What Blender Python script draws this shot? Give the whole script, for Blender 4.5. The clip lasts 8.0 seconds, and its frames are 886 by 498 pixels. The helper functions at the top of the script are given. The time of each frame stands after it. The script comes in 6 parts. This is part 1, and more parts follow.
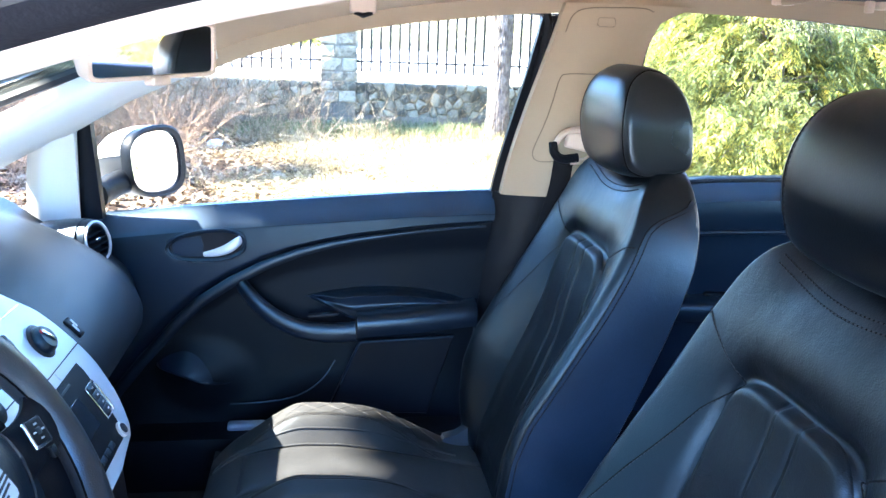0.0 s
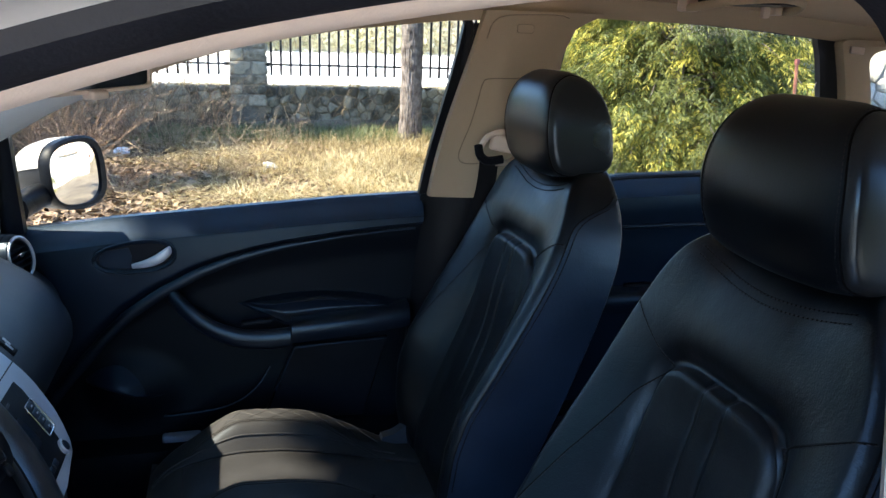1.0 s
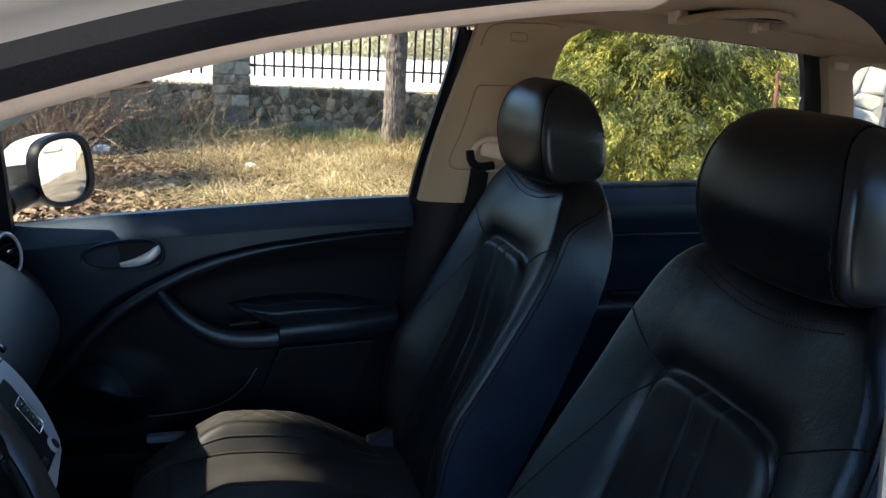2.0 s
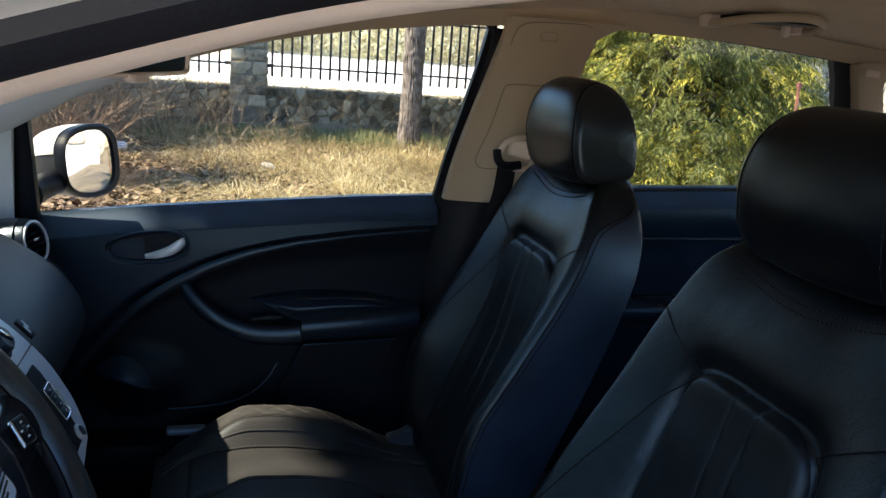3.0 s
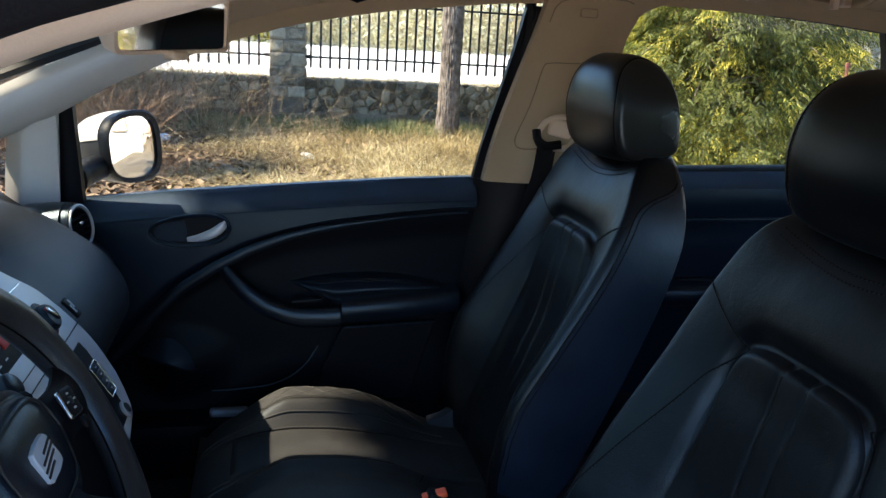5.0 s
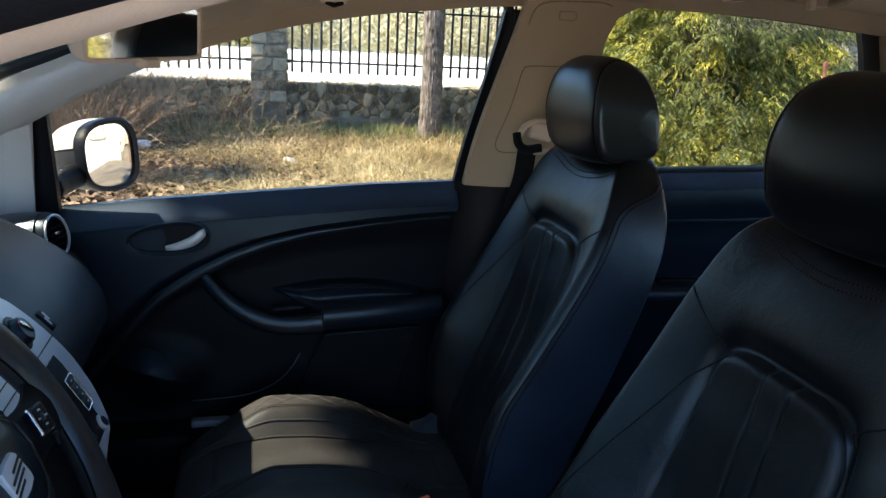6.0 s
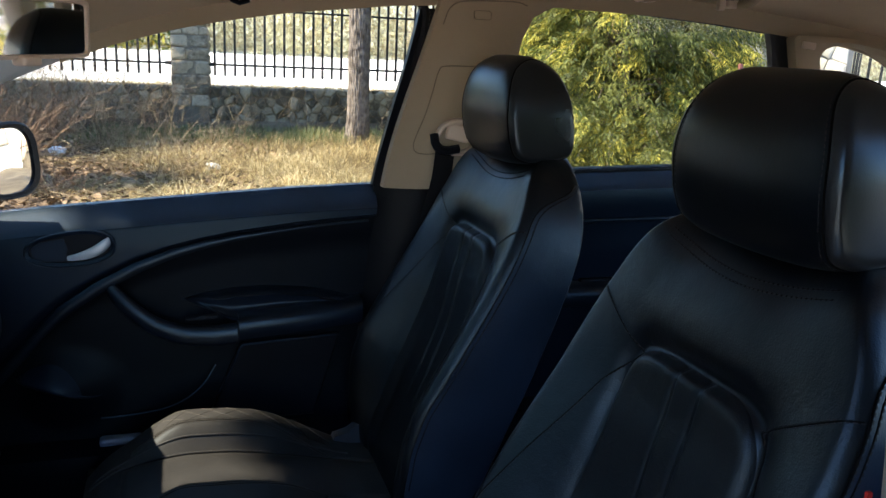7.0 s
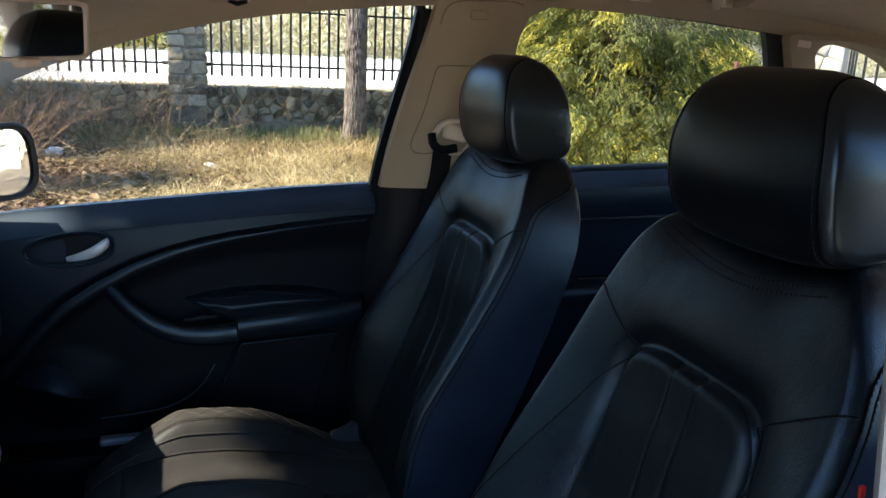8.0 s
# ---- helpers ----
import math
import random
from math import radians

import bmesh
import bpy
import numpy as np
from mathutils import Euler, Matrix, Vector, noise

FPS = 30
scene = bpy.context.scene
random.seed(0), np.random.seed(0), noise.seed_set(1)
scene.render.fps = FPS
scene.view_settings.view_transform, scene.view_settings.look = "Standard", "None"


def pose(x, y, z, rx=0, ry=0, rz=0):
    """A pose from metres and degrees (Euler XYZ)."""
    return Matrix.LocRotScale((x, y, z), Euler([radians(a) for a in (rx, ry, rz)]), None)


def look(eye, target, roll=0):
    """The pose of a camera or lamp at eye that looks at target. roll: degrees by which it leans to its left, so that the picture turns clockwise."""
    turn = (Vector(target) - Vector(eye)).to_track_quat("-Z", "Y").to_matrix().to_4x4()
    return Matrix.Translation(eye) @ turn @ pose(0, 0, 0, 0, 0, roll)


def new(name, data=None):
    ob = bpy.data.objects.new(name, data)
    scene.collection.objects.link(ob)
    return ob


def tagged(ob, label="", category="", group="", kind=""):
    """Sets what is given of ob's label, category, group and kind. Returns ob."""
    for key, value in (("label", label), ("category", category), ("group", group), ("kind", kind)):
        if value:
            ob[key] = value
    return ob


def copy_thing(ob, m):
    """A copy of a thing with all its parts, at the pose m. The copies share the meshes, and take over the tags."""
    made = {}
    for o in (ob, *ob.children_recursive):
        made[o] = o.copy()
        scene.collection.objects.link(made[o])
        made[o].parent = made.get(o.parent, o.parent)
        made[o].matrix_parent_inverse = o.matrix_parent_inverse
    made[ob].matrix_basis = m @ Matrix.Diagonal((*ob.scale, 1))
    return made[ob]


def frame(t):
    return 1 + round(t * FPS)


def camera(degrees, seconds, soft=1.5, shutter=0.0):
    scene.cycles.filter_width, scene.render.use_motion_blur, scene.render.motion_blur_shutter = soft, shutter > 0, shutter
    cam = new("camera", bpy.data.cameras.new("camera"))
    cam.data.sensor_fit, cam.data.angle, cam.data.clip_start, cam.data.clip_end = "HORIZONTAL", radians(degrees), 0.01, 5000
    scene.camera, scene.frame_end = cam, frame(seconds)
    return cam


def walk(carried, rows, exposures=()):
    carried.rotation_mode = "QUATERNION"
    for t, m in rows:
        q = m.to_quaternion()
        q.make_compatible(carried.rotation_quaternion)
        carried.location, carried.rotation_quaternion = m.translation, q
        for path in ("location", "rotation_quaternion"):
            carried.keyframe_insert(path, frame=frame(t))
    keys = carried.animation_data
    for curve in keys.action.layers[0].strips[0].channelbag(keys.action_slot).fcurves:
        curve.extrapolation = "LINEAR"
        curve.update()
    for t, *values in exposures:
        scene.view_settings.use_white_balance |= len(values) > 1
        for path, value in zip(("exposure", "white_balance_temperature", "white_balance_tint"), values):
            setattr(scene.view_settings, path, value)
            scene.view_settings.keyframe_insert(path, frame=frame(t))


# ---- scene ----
cam = camera(57.5, 8.0)
PATH = [
    (0, (0.101, -0.291, 1.338), (0.383, 1.622, 0.824), 2.3),
    (0.5, (0.084, -0.303, 1.34), (0.511, 1.583, 0.831), 1.4),
    (1, (0.056, -0.324, 1.35), (0.545, 1.548, 0.845), 1.8),
    (1.5, (0.045, -0.331, 1.352), (0.575, 1.533, 0.854), 2.5),
    (3, (-0.002, -0.315, 1.332), (0.516, 1.556, 0.852), 4.4),
    (3.5, (0.007, -0.318, 1.31), (0.479, 1.566, 0.832), 3.8),
    (4, (0.002, -0.312, 1.306), (0.437, 1.577, 0.813), 3.7),
    (5.5, (0.0, -0.309, 1.311), (0.427, 1.578, 0.802), 3.2),
    (6, (0.01, -0.301, 1.312), (0.47, 1.58, 0.812), 2.8),
    (6.5, (0.041, -0.284, 1.31), (0.601, 1.572, 0.822), 2.8),
    (7, (0.049, -0.277, 1.305), (0.668, 1.563, 0.821), 2.8),
    (7.5, (0.051, -0.279, 1.31), (0.673, 1.559, 0.826), 2.5),
    (8, (0.046, -0.284, 1.307), (0.67, 1.552, 0.821), 2.6),
]
EXPOSURES = [(0, 2.4, 5300), (0.3, 1.75, 5500), (0.6, 0.88, 5700), (1, 0.46, 5850), (1.5, 0.15, 6100), (2.2, 0, 6200), (8, 0, 6200)]
walk(cam, [(t, look(eye, target, roll)) for t, eye, target, roll in PATH], [(t, s + 1.83, k, 10) for t, s, k in EXPOSURES])

# ---- daylight ----
SUN = Vector((-0.675, 0.02, 0.733)).normalized()
world = bpy.data.worlds.new("sky")
scene.world = world
world.use_nodes = True
sky = world.node_tree.nodes.new("ShaderNodeTexSky")
sky.sky_type, sky.sun_disc = "NISHITA", False
sky.sun_elevation, sky.sun_rotation = math.asin(SUN.z), math.atan2(SUN.x, SUN.y)
world.node_tree.links.new(sky.outputs[0], world.node_tree.nodes["Background"].inputs[0])
world.node_tree.nodes["Background"].inputs[1].default_value = 0.15
sky.ozone_density, sky.dust_density = 4.0, 0.4
sun_data = bpy.data.lights.new("sun", "SUN")
sun_data.energy, sun_data.angle, sun_data.color = 4.6, radians(0.53), (1, 0.85, 0.63)
sun = new("sun", sun_data)
sun.matrix_world = Matrix.Translation((0, 0, 30)) @ SUN.to_track_quat("Z", "Y").to_matrix().to_4x4()


# ---- materials ----
def mat(name, color, rough=0.5, metal=0.0, vary=0.15, scale=8.0, bump=0.1, bump_scale=200.0, coat=0.0, second=None, island=0.0, obj_vary=0.0,
        spec=0.5, translucent=0.0, rough_vary=0.1, sheen=(1, 1, 1)):
    """A procedural surface: a colour that drifts at a coarse and a fine scale, uneven gloss and fine relief."""
    m = bpy.data.materials.new(name)
    m.use_nodes = True
    nt = m.node_tree
    n, l = nt.nodes, nt.links
    b = n["Principled BSDF"]
    tc = n.new("ShaderNodeTexCoord")
    big = n.new("ShaderNodeTexNoise")
    big.inputs["Scale"].default_value, big.inputs["Detail"].default_value = scale, 6
    fine = n.new("ShaderNodeTexNoise")
    fine.inputs["Scale"].default_value, fine.inputs["Detail"].default_value = bump_scale, 3
    l.new(tc.outputs["Object"], big.inputs["Vector"])
    l.new(tc.outputs["Object"], fine.inputs["Vector"])
    ramp = n.new("ShaderNodeValToRGB")
    lo = [c * (1 - vary) for c in color]
    hi = list(second) if second else [min(1, c * (1 + vary)) for c in color]
    ramp.color_ramp.elements[0].position, ramp.color_ramp.elements[1].position = 0.3, 0.7
    ramp.color_ramp.elements[0].color, ramp.color_ramp.elements[1].color = (*lo, 1), (*hi, 1)
    mixf = n.new("ShaderNodeMath")
    mixf.operation = "MULTIPLY_ADD"
    mixf.inputs[1].default_value, mixf.inputs[2].default_value = 0.35, -0.175
    l.new(fine.outputs["Fac"], mixf.inputs[0])
    add = n.new("ShaderNodeMath")
    l.new(big.outputs["Fac"], add.inputs[0])
    l.new(mixf.outputs[0], add.inputs[1])
    last = add
    if island or obj_vary:
        src = n.new("ShaderNodeNewGeometry").outputs["Random Per Island"] if island else n.new("ShaderNodeObjectInfo").outputs["Random"]
        k = n.new("ShaderNodeMath")
        k.operation = "MULTIPLY_ADD"
        amount = island or obj_vary
        k.inputs[1].default_value, k.inputs[2].default_value = amount, -amount / 2
        l.new(src, k.inputs[0])
        last = n.new("ShaderNodeMath")
        l.new(add.outputs[0], last.inputs[0])
        l.new(k.outputs[0], last.inputs[1])
    l.new(last.outputs[0], ramp.inputs[0])
    l.new(ramp.outputs[0], b.inputs["Base Color"])
    rr = n.new("ShaderNodeMapRange")
    rr.inputs["To Min"].default_value, rr.inputs["To Max"].default_value = max(0.02, rough - rough_vary), min(1, rough + rough_vary)
    l.new(big.outputs["Fac"], rr.inputs["Value"])
    l.new(rr.outputs[0], b.inputs["Roughness"])
    b.inputs["Metallic"].default_value = metal
    b.inputs["Specular IOR Level"].default_value = spec
    b.inputs["Specular Tint"].default_value = (*sheen, 1)
    b.inputs["Coat Weight"].default_value = coat
    b.inputs["Coat Roughness"].default_value = 0.1
    if bump:
        bp = n.new("ShaderNodeBump")
        bp.inputs["Strength"].default_value, bp.inputs["Distance"].default_value = bump, 0.002
        l.new(fine.outputs["Fac"], bp.inputs["Height"])
        l.new(bp.outputs[0], b.inputs["Normal"])
    if translucent:
        tr = n.new("ShaderNodeBsdfTranslucent")
        l.new(ramp.outputs[0], tr.inputs["Color"])
        mx = n.new("ShaderNodeMixShader")
        mx.inputs[0].default_value = translucent
        l.new(b.outputs[0], mx.inputs[1])
        l.new(tr.outputs[0], mx.inputs[2])
        l.new(mx.outputs[0], n["Material Output"].inputs[0])
    return m


def leather_mat(name, color, rough, perforated=False, spec=0.28, crease=0.16, grain=0.30, wrinkle=0.0):
    """Black leather: pebbled grain from small cells, soft creases, uneven wear; the perforated kind has rows of pinholes."""
    m = mat(name, color, rough, vary=0.35, scale=5, bump=0.0, bump_scale=350, rough_vary=0.10, spec=spec, sheen=(0.68, 0.86, 1))
    n, l = m.node_tree.nodes, m.node_tree.links
    b = n["Principled BSDF"]
    tc = n.new("ShaderNodeTexCoord")
    cells = n.new("ShaderNodeTexVoronoi")
    cells.inputs["Scale"].default_value = 480
    folds = n.new("ShaderNodeTexNoise")
    folds.inputs["Scale"].default_value, folds.inputs["Detail"].default_value = 20, 7
    l.new(tc.outputs["Object"], cells.inputs["Vector"])
    l.new(tc.outputs["Object"], folds.inputs["Vector"])
    b1, b2 = n.new("ShaderNodeBump"), n.new("ShaderNodeBump")
    b1.inputs["Strength"].default_value, b1.inputs["Distance"].default_value = grain, 0.0006
    b2.inputs["Strength"].default_value, b2.inputs["Distance"].default_value = crease, 0.010
    l.new(cells.outputs["Distance"], b1.inputs["Height"])
    l.new(folds.outputs["Fac"], b2.inputs["Height"])
    l.new(b1.outputs[0], b2.inputs["Normal"])
    last = b2
    if wrinkle:
        # loose creases in worn patches
        warp, patch = n.new("ShaderNodeTexNoise"), n.new("ShaderNodeTexNoise")
        warp.inputs["Scale"].default_value, patch.inputs["Scale"].default_value = 9, 4.5
        add = n.new("ShaderNodeVectorMath")
        add.operation = "MULTIPLY_ADD"
        add.inputs[1].default_value = (0.22, 0.22, 0.22)
        edge = n.new("ShaderNodeTexVoronoi")
        edge.feature = "DISTANCE_TO_EDGE"
        edge.inputs["Scale"].default_value = 30
        ramp, mask, mul, b3 = n.new("ShaderNodeMapRange"), n.new("ShaderNodeMapRange"), n.new("ShaderNodeMath"), n.new("ShaderNodeBump")
        ramp.inputs["From Max"].default_value, ramp.inputs["To Min"].default_value, ramp.inputs["To Max"].default_value = 0.10, 1, 0
        mask.inputs["From Min"].default_value, mask.inputs["From Max"].default_value = 0.45, 0.62
        mul.operation = "MULTIPLY"
        b3.invert = True
        b3.inputs["Strength"].default_value, b3.inputs["Distance"].default_value = wrinkle, 0.0022
        l.new(tc.outputs["Object"], warp.inputs["Vector"])
        l.new(tc.outputs["Object"], patch.inputs["Vector"])
        l.new(warp.outputs["Color"], add.inputs[0])
        l.new(tc.outputs["Object"], add.inputs[2])
        l.new(add.outputs[0], edge.inputs["Vector"])
        l.new(edge.outputs["Distance"], ramp.inputs["Value"])
        l.new(patch.outputs["Fac"], mask.inputs["Value"])
        l.new(ramp.outputs[0], mul.inputs[0])
        l.new(mask.outputs[0], mul.inputs[1])
        l.new(mul.outputs[0], b3.inputs["Height"])
        l.new(b2.outputs[0], b3.inputs["Normal"])
        last = b3
    if perforated:
        holes = n.new("ShaderNodeTexVoronoi")
        holes.inputs["Scale"].default_value, holes.inputs["Randomness"].default_value = 190, 0.0
        l.new(tc.outputs["Object"], holes.inputs["Vector"])
        lt = n.new("ShaderNodeMath")
        lt.operation = "LESS_THAN"
        lt.inputs[1].default_value = 0.2
        l.new(holes.outputs["Distance"], lt.inputs[0])
        inv = n.new("ShaderNodeMath")
        inv.operation = "SUBTRACT"
        inv.inputs[0].default_value = 1
        l.new(lt.outputs[0], inv.inputs[1])
        b3 = n.new("ShaderNodeBump")
        b3.inputs["Strength"].default_value, b3.inputs["Distance"].default_value = 0.35, 0.002
        l.new(inv.outputs[0], b3.inputs["Height"])
        l.new(last.outputs[0], b3.inputs["Normal"])
        last = b3
    l.new(last.outputs[0], b.inputs["Normal"])
    return m


def glass_mat(name, tint, gloss):
    """A thin pane: clear with a faint tint, and the mirror sheen of glass that grows at grazing angles."""
    m = bpy.data.materials.new(name)
    m.use_nodes = True
    n, l = m.node_tree.nodes, m.node_tree.links
    n.remove(n["Principled BSDF"])
    tr, gl, mx, fr = n.new("ShaderNodeBsdfTransparent"), n.new("ShaderNodeBsdfGlossy"), n.new("ShaderNodeMixShader"), n.new("ShaderNodeFresnel")
    tr.inputs[0].default_value = (*tint, 1)
    gl.inputs["Roughness"].default_value = 0.01
    fr.inputs[0].default_value = 1.3
    k = n.new("ShaderNodeMath")
    k.operation = "MULTIPLY"
    k.inputs[1].default_value = gloss
    l.new(fr.outputs[0], k.inputs[0])
    l.new(k.outputs[0], mx.inputs[0])
    l.new(tr.outputs[0], mx.inputs[1])
    l.new(gl.outputs[0], mx.inputs[2])
    l.new(mx.outputs[0], n["Material Output"].inputs[0])
    return m


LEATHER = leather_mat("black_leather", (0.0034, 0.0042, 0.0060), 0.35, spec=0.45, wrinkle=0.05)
CUSHION_LEATHER = leather_mat("sunlit_cushion_leather", (0.033, 0.0328, 0.0322), 0.44, False, spec=0.11, wrinkle=0.10)
CUSHION_PERF = leather_mat("sunlit_perforated_leather", (0.033, 0.0328, 0.0322), 0.46, True, spec=0.10, wrinkle=0.05)
PALE_STITCH = mat("pale_grey_thread", (0.07, 0.068, 0.062), 0.7, bump=0, spec=0.2)
LEATHER_PERF = leather_mat("perforated_leather", (0.0075, 0.0082, 0.0095), 0.42, True, spec=0.34, wrinkle=0.08)
LEATHER_SIDE_SKYLIT = leather_mat("skylit_side_leather", (0.011, 0.018, 0.033), 0.34, spec=0.70)
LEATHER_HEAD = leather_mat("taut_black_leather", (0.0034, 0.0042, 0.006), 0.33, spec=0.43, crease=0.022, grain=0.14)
LEATHER_CHEEK_DAYLIT = leather_mat("daylit_cheek_leather", (0.0155, 0.016, 0.017), 0.30, spec=0.70, crease=0.010, grain=0.07)
WHEEL_LEATHER = leather_mat("wheel_leather", (0.024, 0.023, 0.025), 0.34, True, spec=0.7)
SEAM = mat("seam_crease_shade", (0.003, 0.003, 0.0035), 0.9, bump=0, spec=0.1)
STITCH = mat("stitch_thread", (0.034, 0.035, 0.039), 0.7, bump=0, spec=0.2)
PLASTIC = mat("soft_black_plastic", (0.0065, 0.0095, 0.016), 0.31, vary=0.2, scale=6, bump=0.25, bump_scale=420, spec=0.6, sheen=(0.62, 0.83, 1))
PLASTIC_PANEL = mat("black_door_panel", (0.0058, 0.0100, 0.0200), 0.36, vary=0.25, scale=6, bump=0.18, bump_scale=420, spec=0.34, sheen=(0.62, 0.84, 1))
PLASTIC_SKYLIT = mat("skylit_trim_plastic", (0.017, 0.031, 0.056), 0.36, vary=0.3, scale=6, bump=0.22, bump_scale=420, spec=0.62, sheen=(0.72, 0.88, 1))
PLASTIC_DARK = mat("matt_black_plastic", (0.0038, 0.0048, 0.0076), 0.44, vary=0.2, bump=0.25, bump_scale=500, spec=0.15)
DASH_SKIN = mat("grained_dash_skin", (0.012, 0.0145, 0.0195), 0.46, vary=0.25, scale=5, bump=0.45, bump_scale=380, spec=0.42, sheen=(0.88, 0.95, 1))
CLOTH_DARK = mat("door_insert_cloth", (0.0018, 0.0024, 0.0044), 0.46, vary=0.25, bump=0.2, bump_scale=700, spec=0.17, sheen=(0.72, 0.88, 1))
RUBBER = mat("black_rubber", (0.012, 0.012, 0.014), 0.5, vary=0.2, bump=0.05)
SEAL = mat("aperture_seal_rubber", (0.0085, 0.0075, 0.0095), 0.55, vary=0.3, bump=0.2, bump_scale=300)
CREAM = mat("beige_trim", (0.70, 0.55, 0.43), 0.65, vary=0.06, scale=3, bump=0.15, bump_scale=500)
PILLAR_SKYLIT = mat("skylit_pillar_trim", (0.74, 0.72, 0.69), 0.6, vary=0.06, scale=3, bump=0.15, bump_scale=500)
BEIGE_SHADED = mat("shaded_beige_trim", (0.44, 0.335, 0.22), 0.7, vary=0.07, scale=3, bump=0.15, bump_scale=500)
TRIM_GAP = mat("shadowed_trim_gap", (0.22, 0.17, 0.115), 0.9, vary=0.2, bump=0)
HEADLINER = mat("beige_headliner_cloth", (0.62, 0.46, 0.30), 0.9, vary=0.06, scale=4, bump=0.4, bump_scale=900)
SILVER_TRIM = mat("silver_console_paint", (0.54, 0.60, 0.66), 0.30, metal=0.1, vary=0.06, bump=0.03)
CHROME = mat("satin_chrome", (0.75, 0.75, 0.76), 0.2, metal=1.0, vary=0.05, bump=0.0)
SATIN = mat("satin_silver", (0.62, 0.63, 0.65), 0.38, metal=0.45, vary=0.06, bump=0.02)
PAINT = mat("silver_car_paint", (0.58, 0.53, 0.47), 0.36, metal=0.1, vary=0.05, bump=0.02, coat=0.3)
MIRROR = mat("mirror_glass", (0.9, 0.9, 0.9), 0.03, metal=1.0, vary=0.0, bump=0.0, rough_vary=0.01)
GLASS = glass_mat("window_glass", (0.93, 0.95, 0.93), 0.7)
SCREEN_GLASS = glass_mat("windscreen_glass", (0.58, 0.64, 0.58), 0.9)
DISPLAY = mat("radio_display", (0.02, 0.025, 0.03), 0.12, vary=0.1, bump=0)
MARK = mat("pale_print", (0.55, 0.56, 0.58), 0.5, vary=0.05, bump=0)
RED_PLASTIC = mat("orange_red_plastic", (0.95, 0.12, 0.03), 0.4, vary=0.08, bump=0.05)
RED_MARK = mat("red_print", (0.6, 0.03, 0.02), 0.4, vary=0.05, bump=0)
WEBBING = mat("belt_webbing", (0.007, 0.007, 0.008), 0.8, vary=0.2, bump=0.5, bump_scale=600, spec=0.15)
LIT_PATCH_GREY = mat("lit_patch_grey", (0.030, 0.034, 0.042), 0.5, vary=0.2, bump=0.2, bump_scale=350, spec=0.3)
CARPET = mat("black_carpet", (0.012, 0.012, 0.013), 0.95, vary=0.3, bump=0.6, bump_scale=500)
SILL_METAL = mat("grey_sill_plastic", (0.24, 0.29, 0.37), 0.32, metal=0.2, vary=0.1, bump=0.05)
STONE = mat("grey_field_stone", (0.165, 0.140, 0.095), 0.9, vary=0.5, scale=11, bump=1.0, bump_scale=50, second=(0.35, 0.305, 0.215), obj_vary=0.6)
PALE_STONE = mat("pale_limestone", (0.52, 0.49, 0.43), 0.9, vary=0.2, scale=7, bump=0.7, bump_scale=60, second=(0.68, 0.66, 0.62), obj_vary=0.4)
PILLAR_STONE = mat("brown_grey_stone", (0.23, 0.19, 0.13), 0.9, vary=0.45, scale=16, bump=1.0, bump_scale=45, second=(0.42, 0.36, 0.26), obj_vary=0.45)
PILLAR_MORTAR = mat("brown_grey_mortar", (0.20, 0.17, 0.13), 0.95, vary=0.25, scale=14, bump=0.7, bump_scale=90)
PALE_MORTAR = mat("pale_mortar", (0.34, 0.32, 0.29), 0.95, vary=0.2, scale=14, bump=0.6, bump_scale=90)
MORTAR = mat("grey_mortar", (0.145, 0.125, 0.09), 0.95, vary=0.3, scale=14, bump=0.8, bump_scale=90)
IRON = mat("black_iron", (0.02, 0.02, 0.022), 0.5, metal=0.4, vary=0.4, scale=20, bump=0.3)
BARK = mat("scaly_pine_bark", (0.13, 0.10, 0.085), 0.95, vary=0.4, scale=14, bump=1.0, bump_scale=55, second=(0.30, 0.25, 0.22))
TWIG = mat("dry_twig", (0.16, 0.105, 0.06), 0.8, vary=0.3, scale=9, bump=0.3, second=(0.46, 0.34, 0.20), island=0.9)
RED_TWIG = mat("red_brown_cane", (0.15, 0.08, 0.05), 0.8, vary=0.3, scale=9, bump=0.3, second=(0.46, 0.285, 0.165), island=0.9)
STRAW = mat("dry_grass", (0.23, 0.165, 0.068), 0.7, vary=0.3, scale=1.2, bump=0, second=(0.58, 0.45, 0.225), island=0.9, translucent=0.25)
PALE_STRAW = mat("pale_dry_grass", (0.40, 0.31, 0.14), 0.7, vary=0.3, scale=1.2, bump=0, second=(0.76, 0.64, 0.38), island=0.9, translucent=0.25)
GREEN_GRASS = mat("winter_green_grass", (0.10, 0.14, 0.05), 0.7, vary=0.3, scale=1.5, bump=0, second=(0.26, 0.27, 0.12), island=0.9, translucent=0.25)
DEAD_LEAF = mat("dead_leaf_litter", (0.13, 0.08, 0.047), 0.85, vary=0.3, scale=2, bump=0, second=(0.36, 0.245, 0.15), island=0.9)
NEEDLE = mat("conifer_spray", (0.078, 0.108, 0.034), 0.55, vary=0.35, scale=2.2, bump=0, second=(0.27, 0.285, 0.08), island=0.5, translucent=0.5)
SUNLIT_YOUNG_NEEDLE = mat("sunlit_young_spray", (0.17, 0.22, 0.045), 0.55, vary=0.3, scale=2.2, bump=0, second=(0.64, 0.56, 0.11), island=0.8, translucent=0.45)
EARTH = mat("dry_earth", (0.11, 0.085, 0.06), 0.95, vary=0.35, scale=1.6, bump=0.8, bump_scale=40, second=(0.21, 0.17, 0.12))
SNOW = mat("pale_concrete_yard", (0.66, 0.64, 0.62), 0.9, vary=0.06, scale=0.8, bump=0.3, bump_scale=30, second=(0.80, 0.79, 0.77))
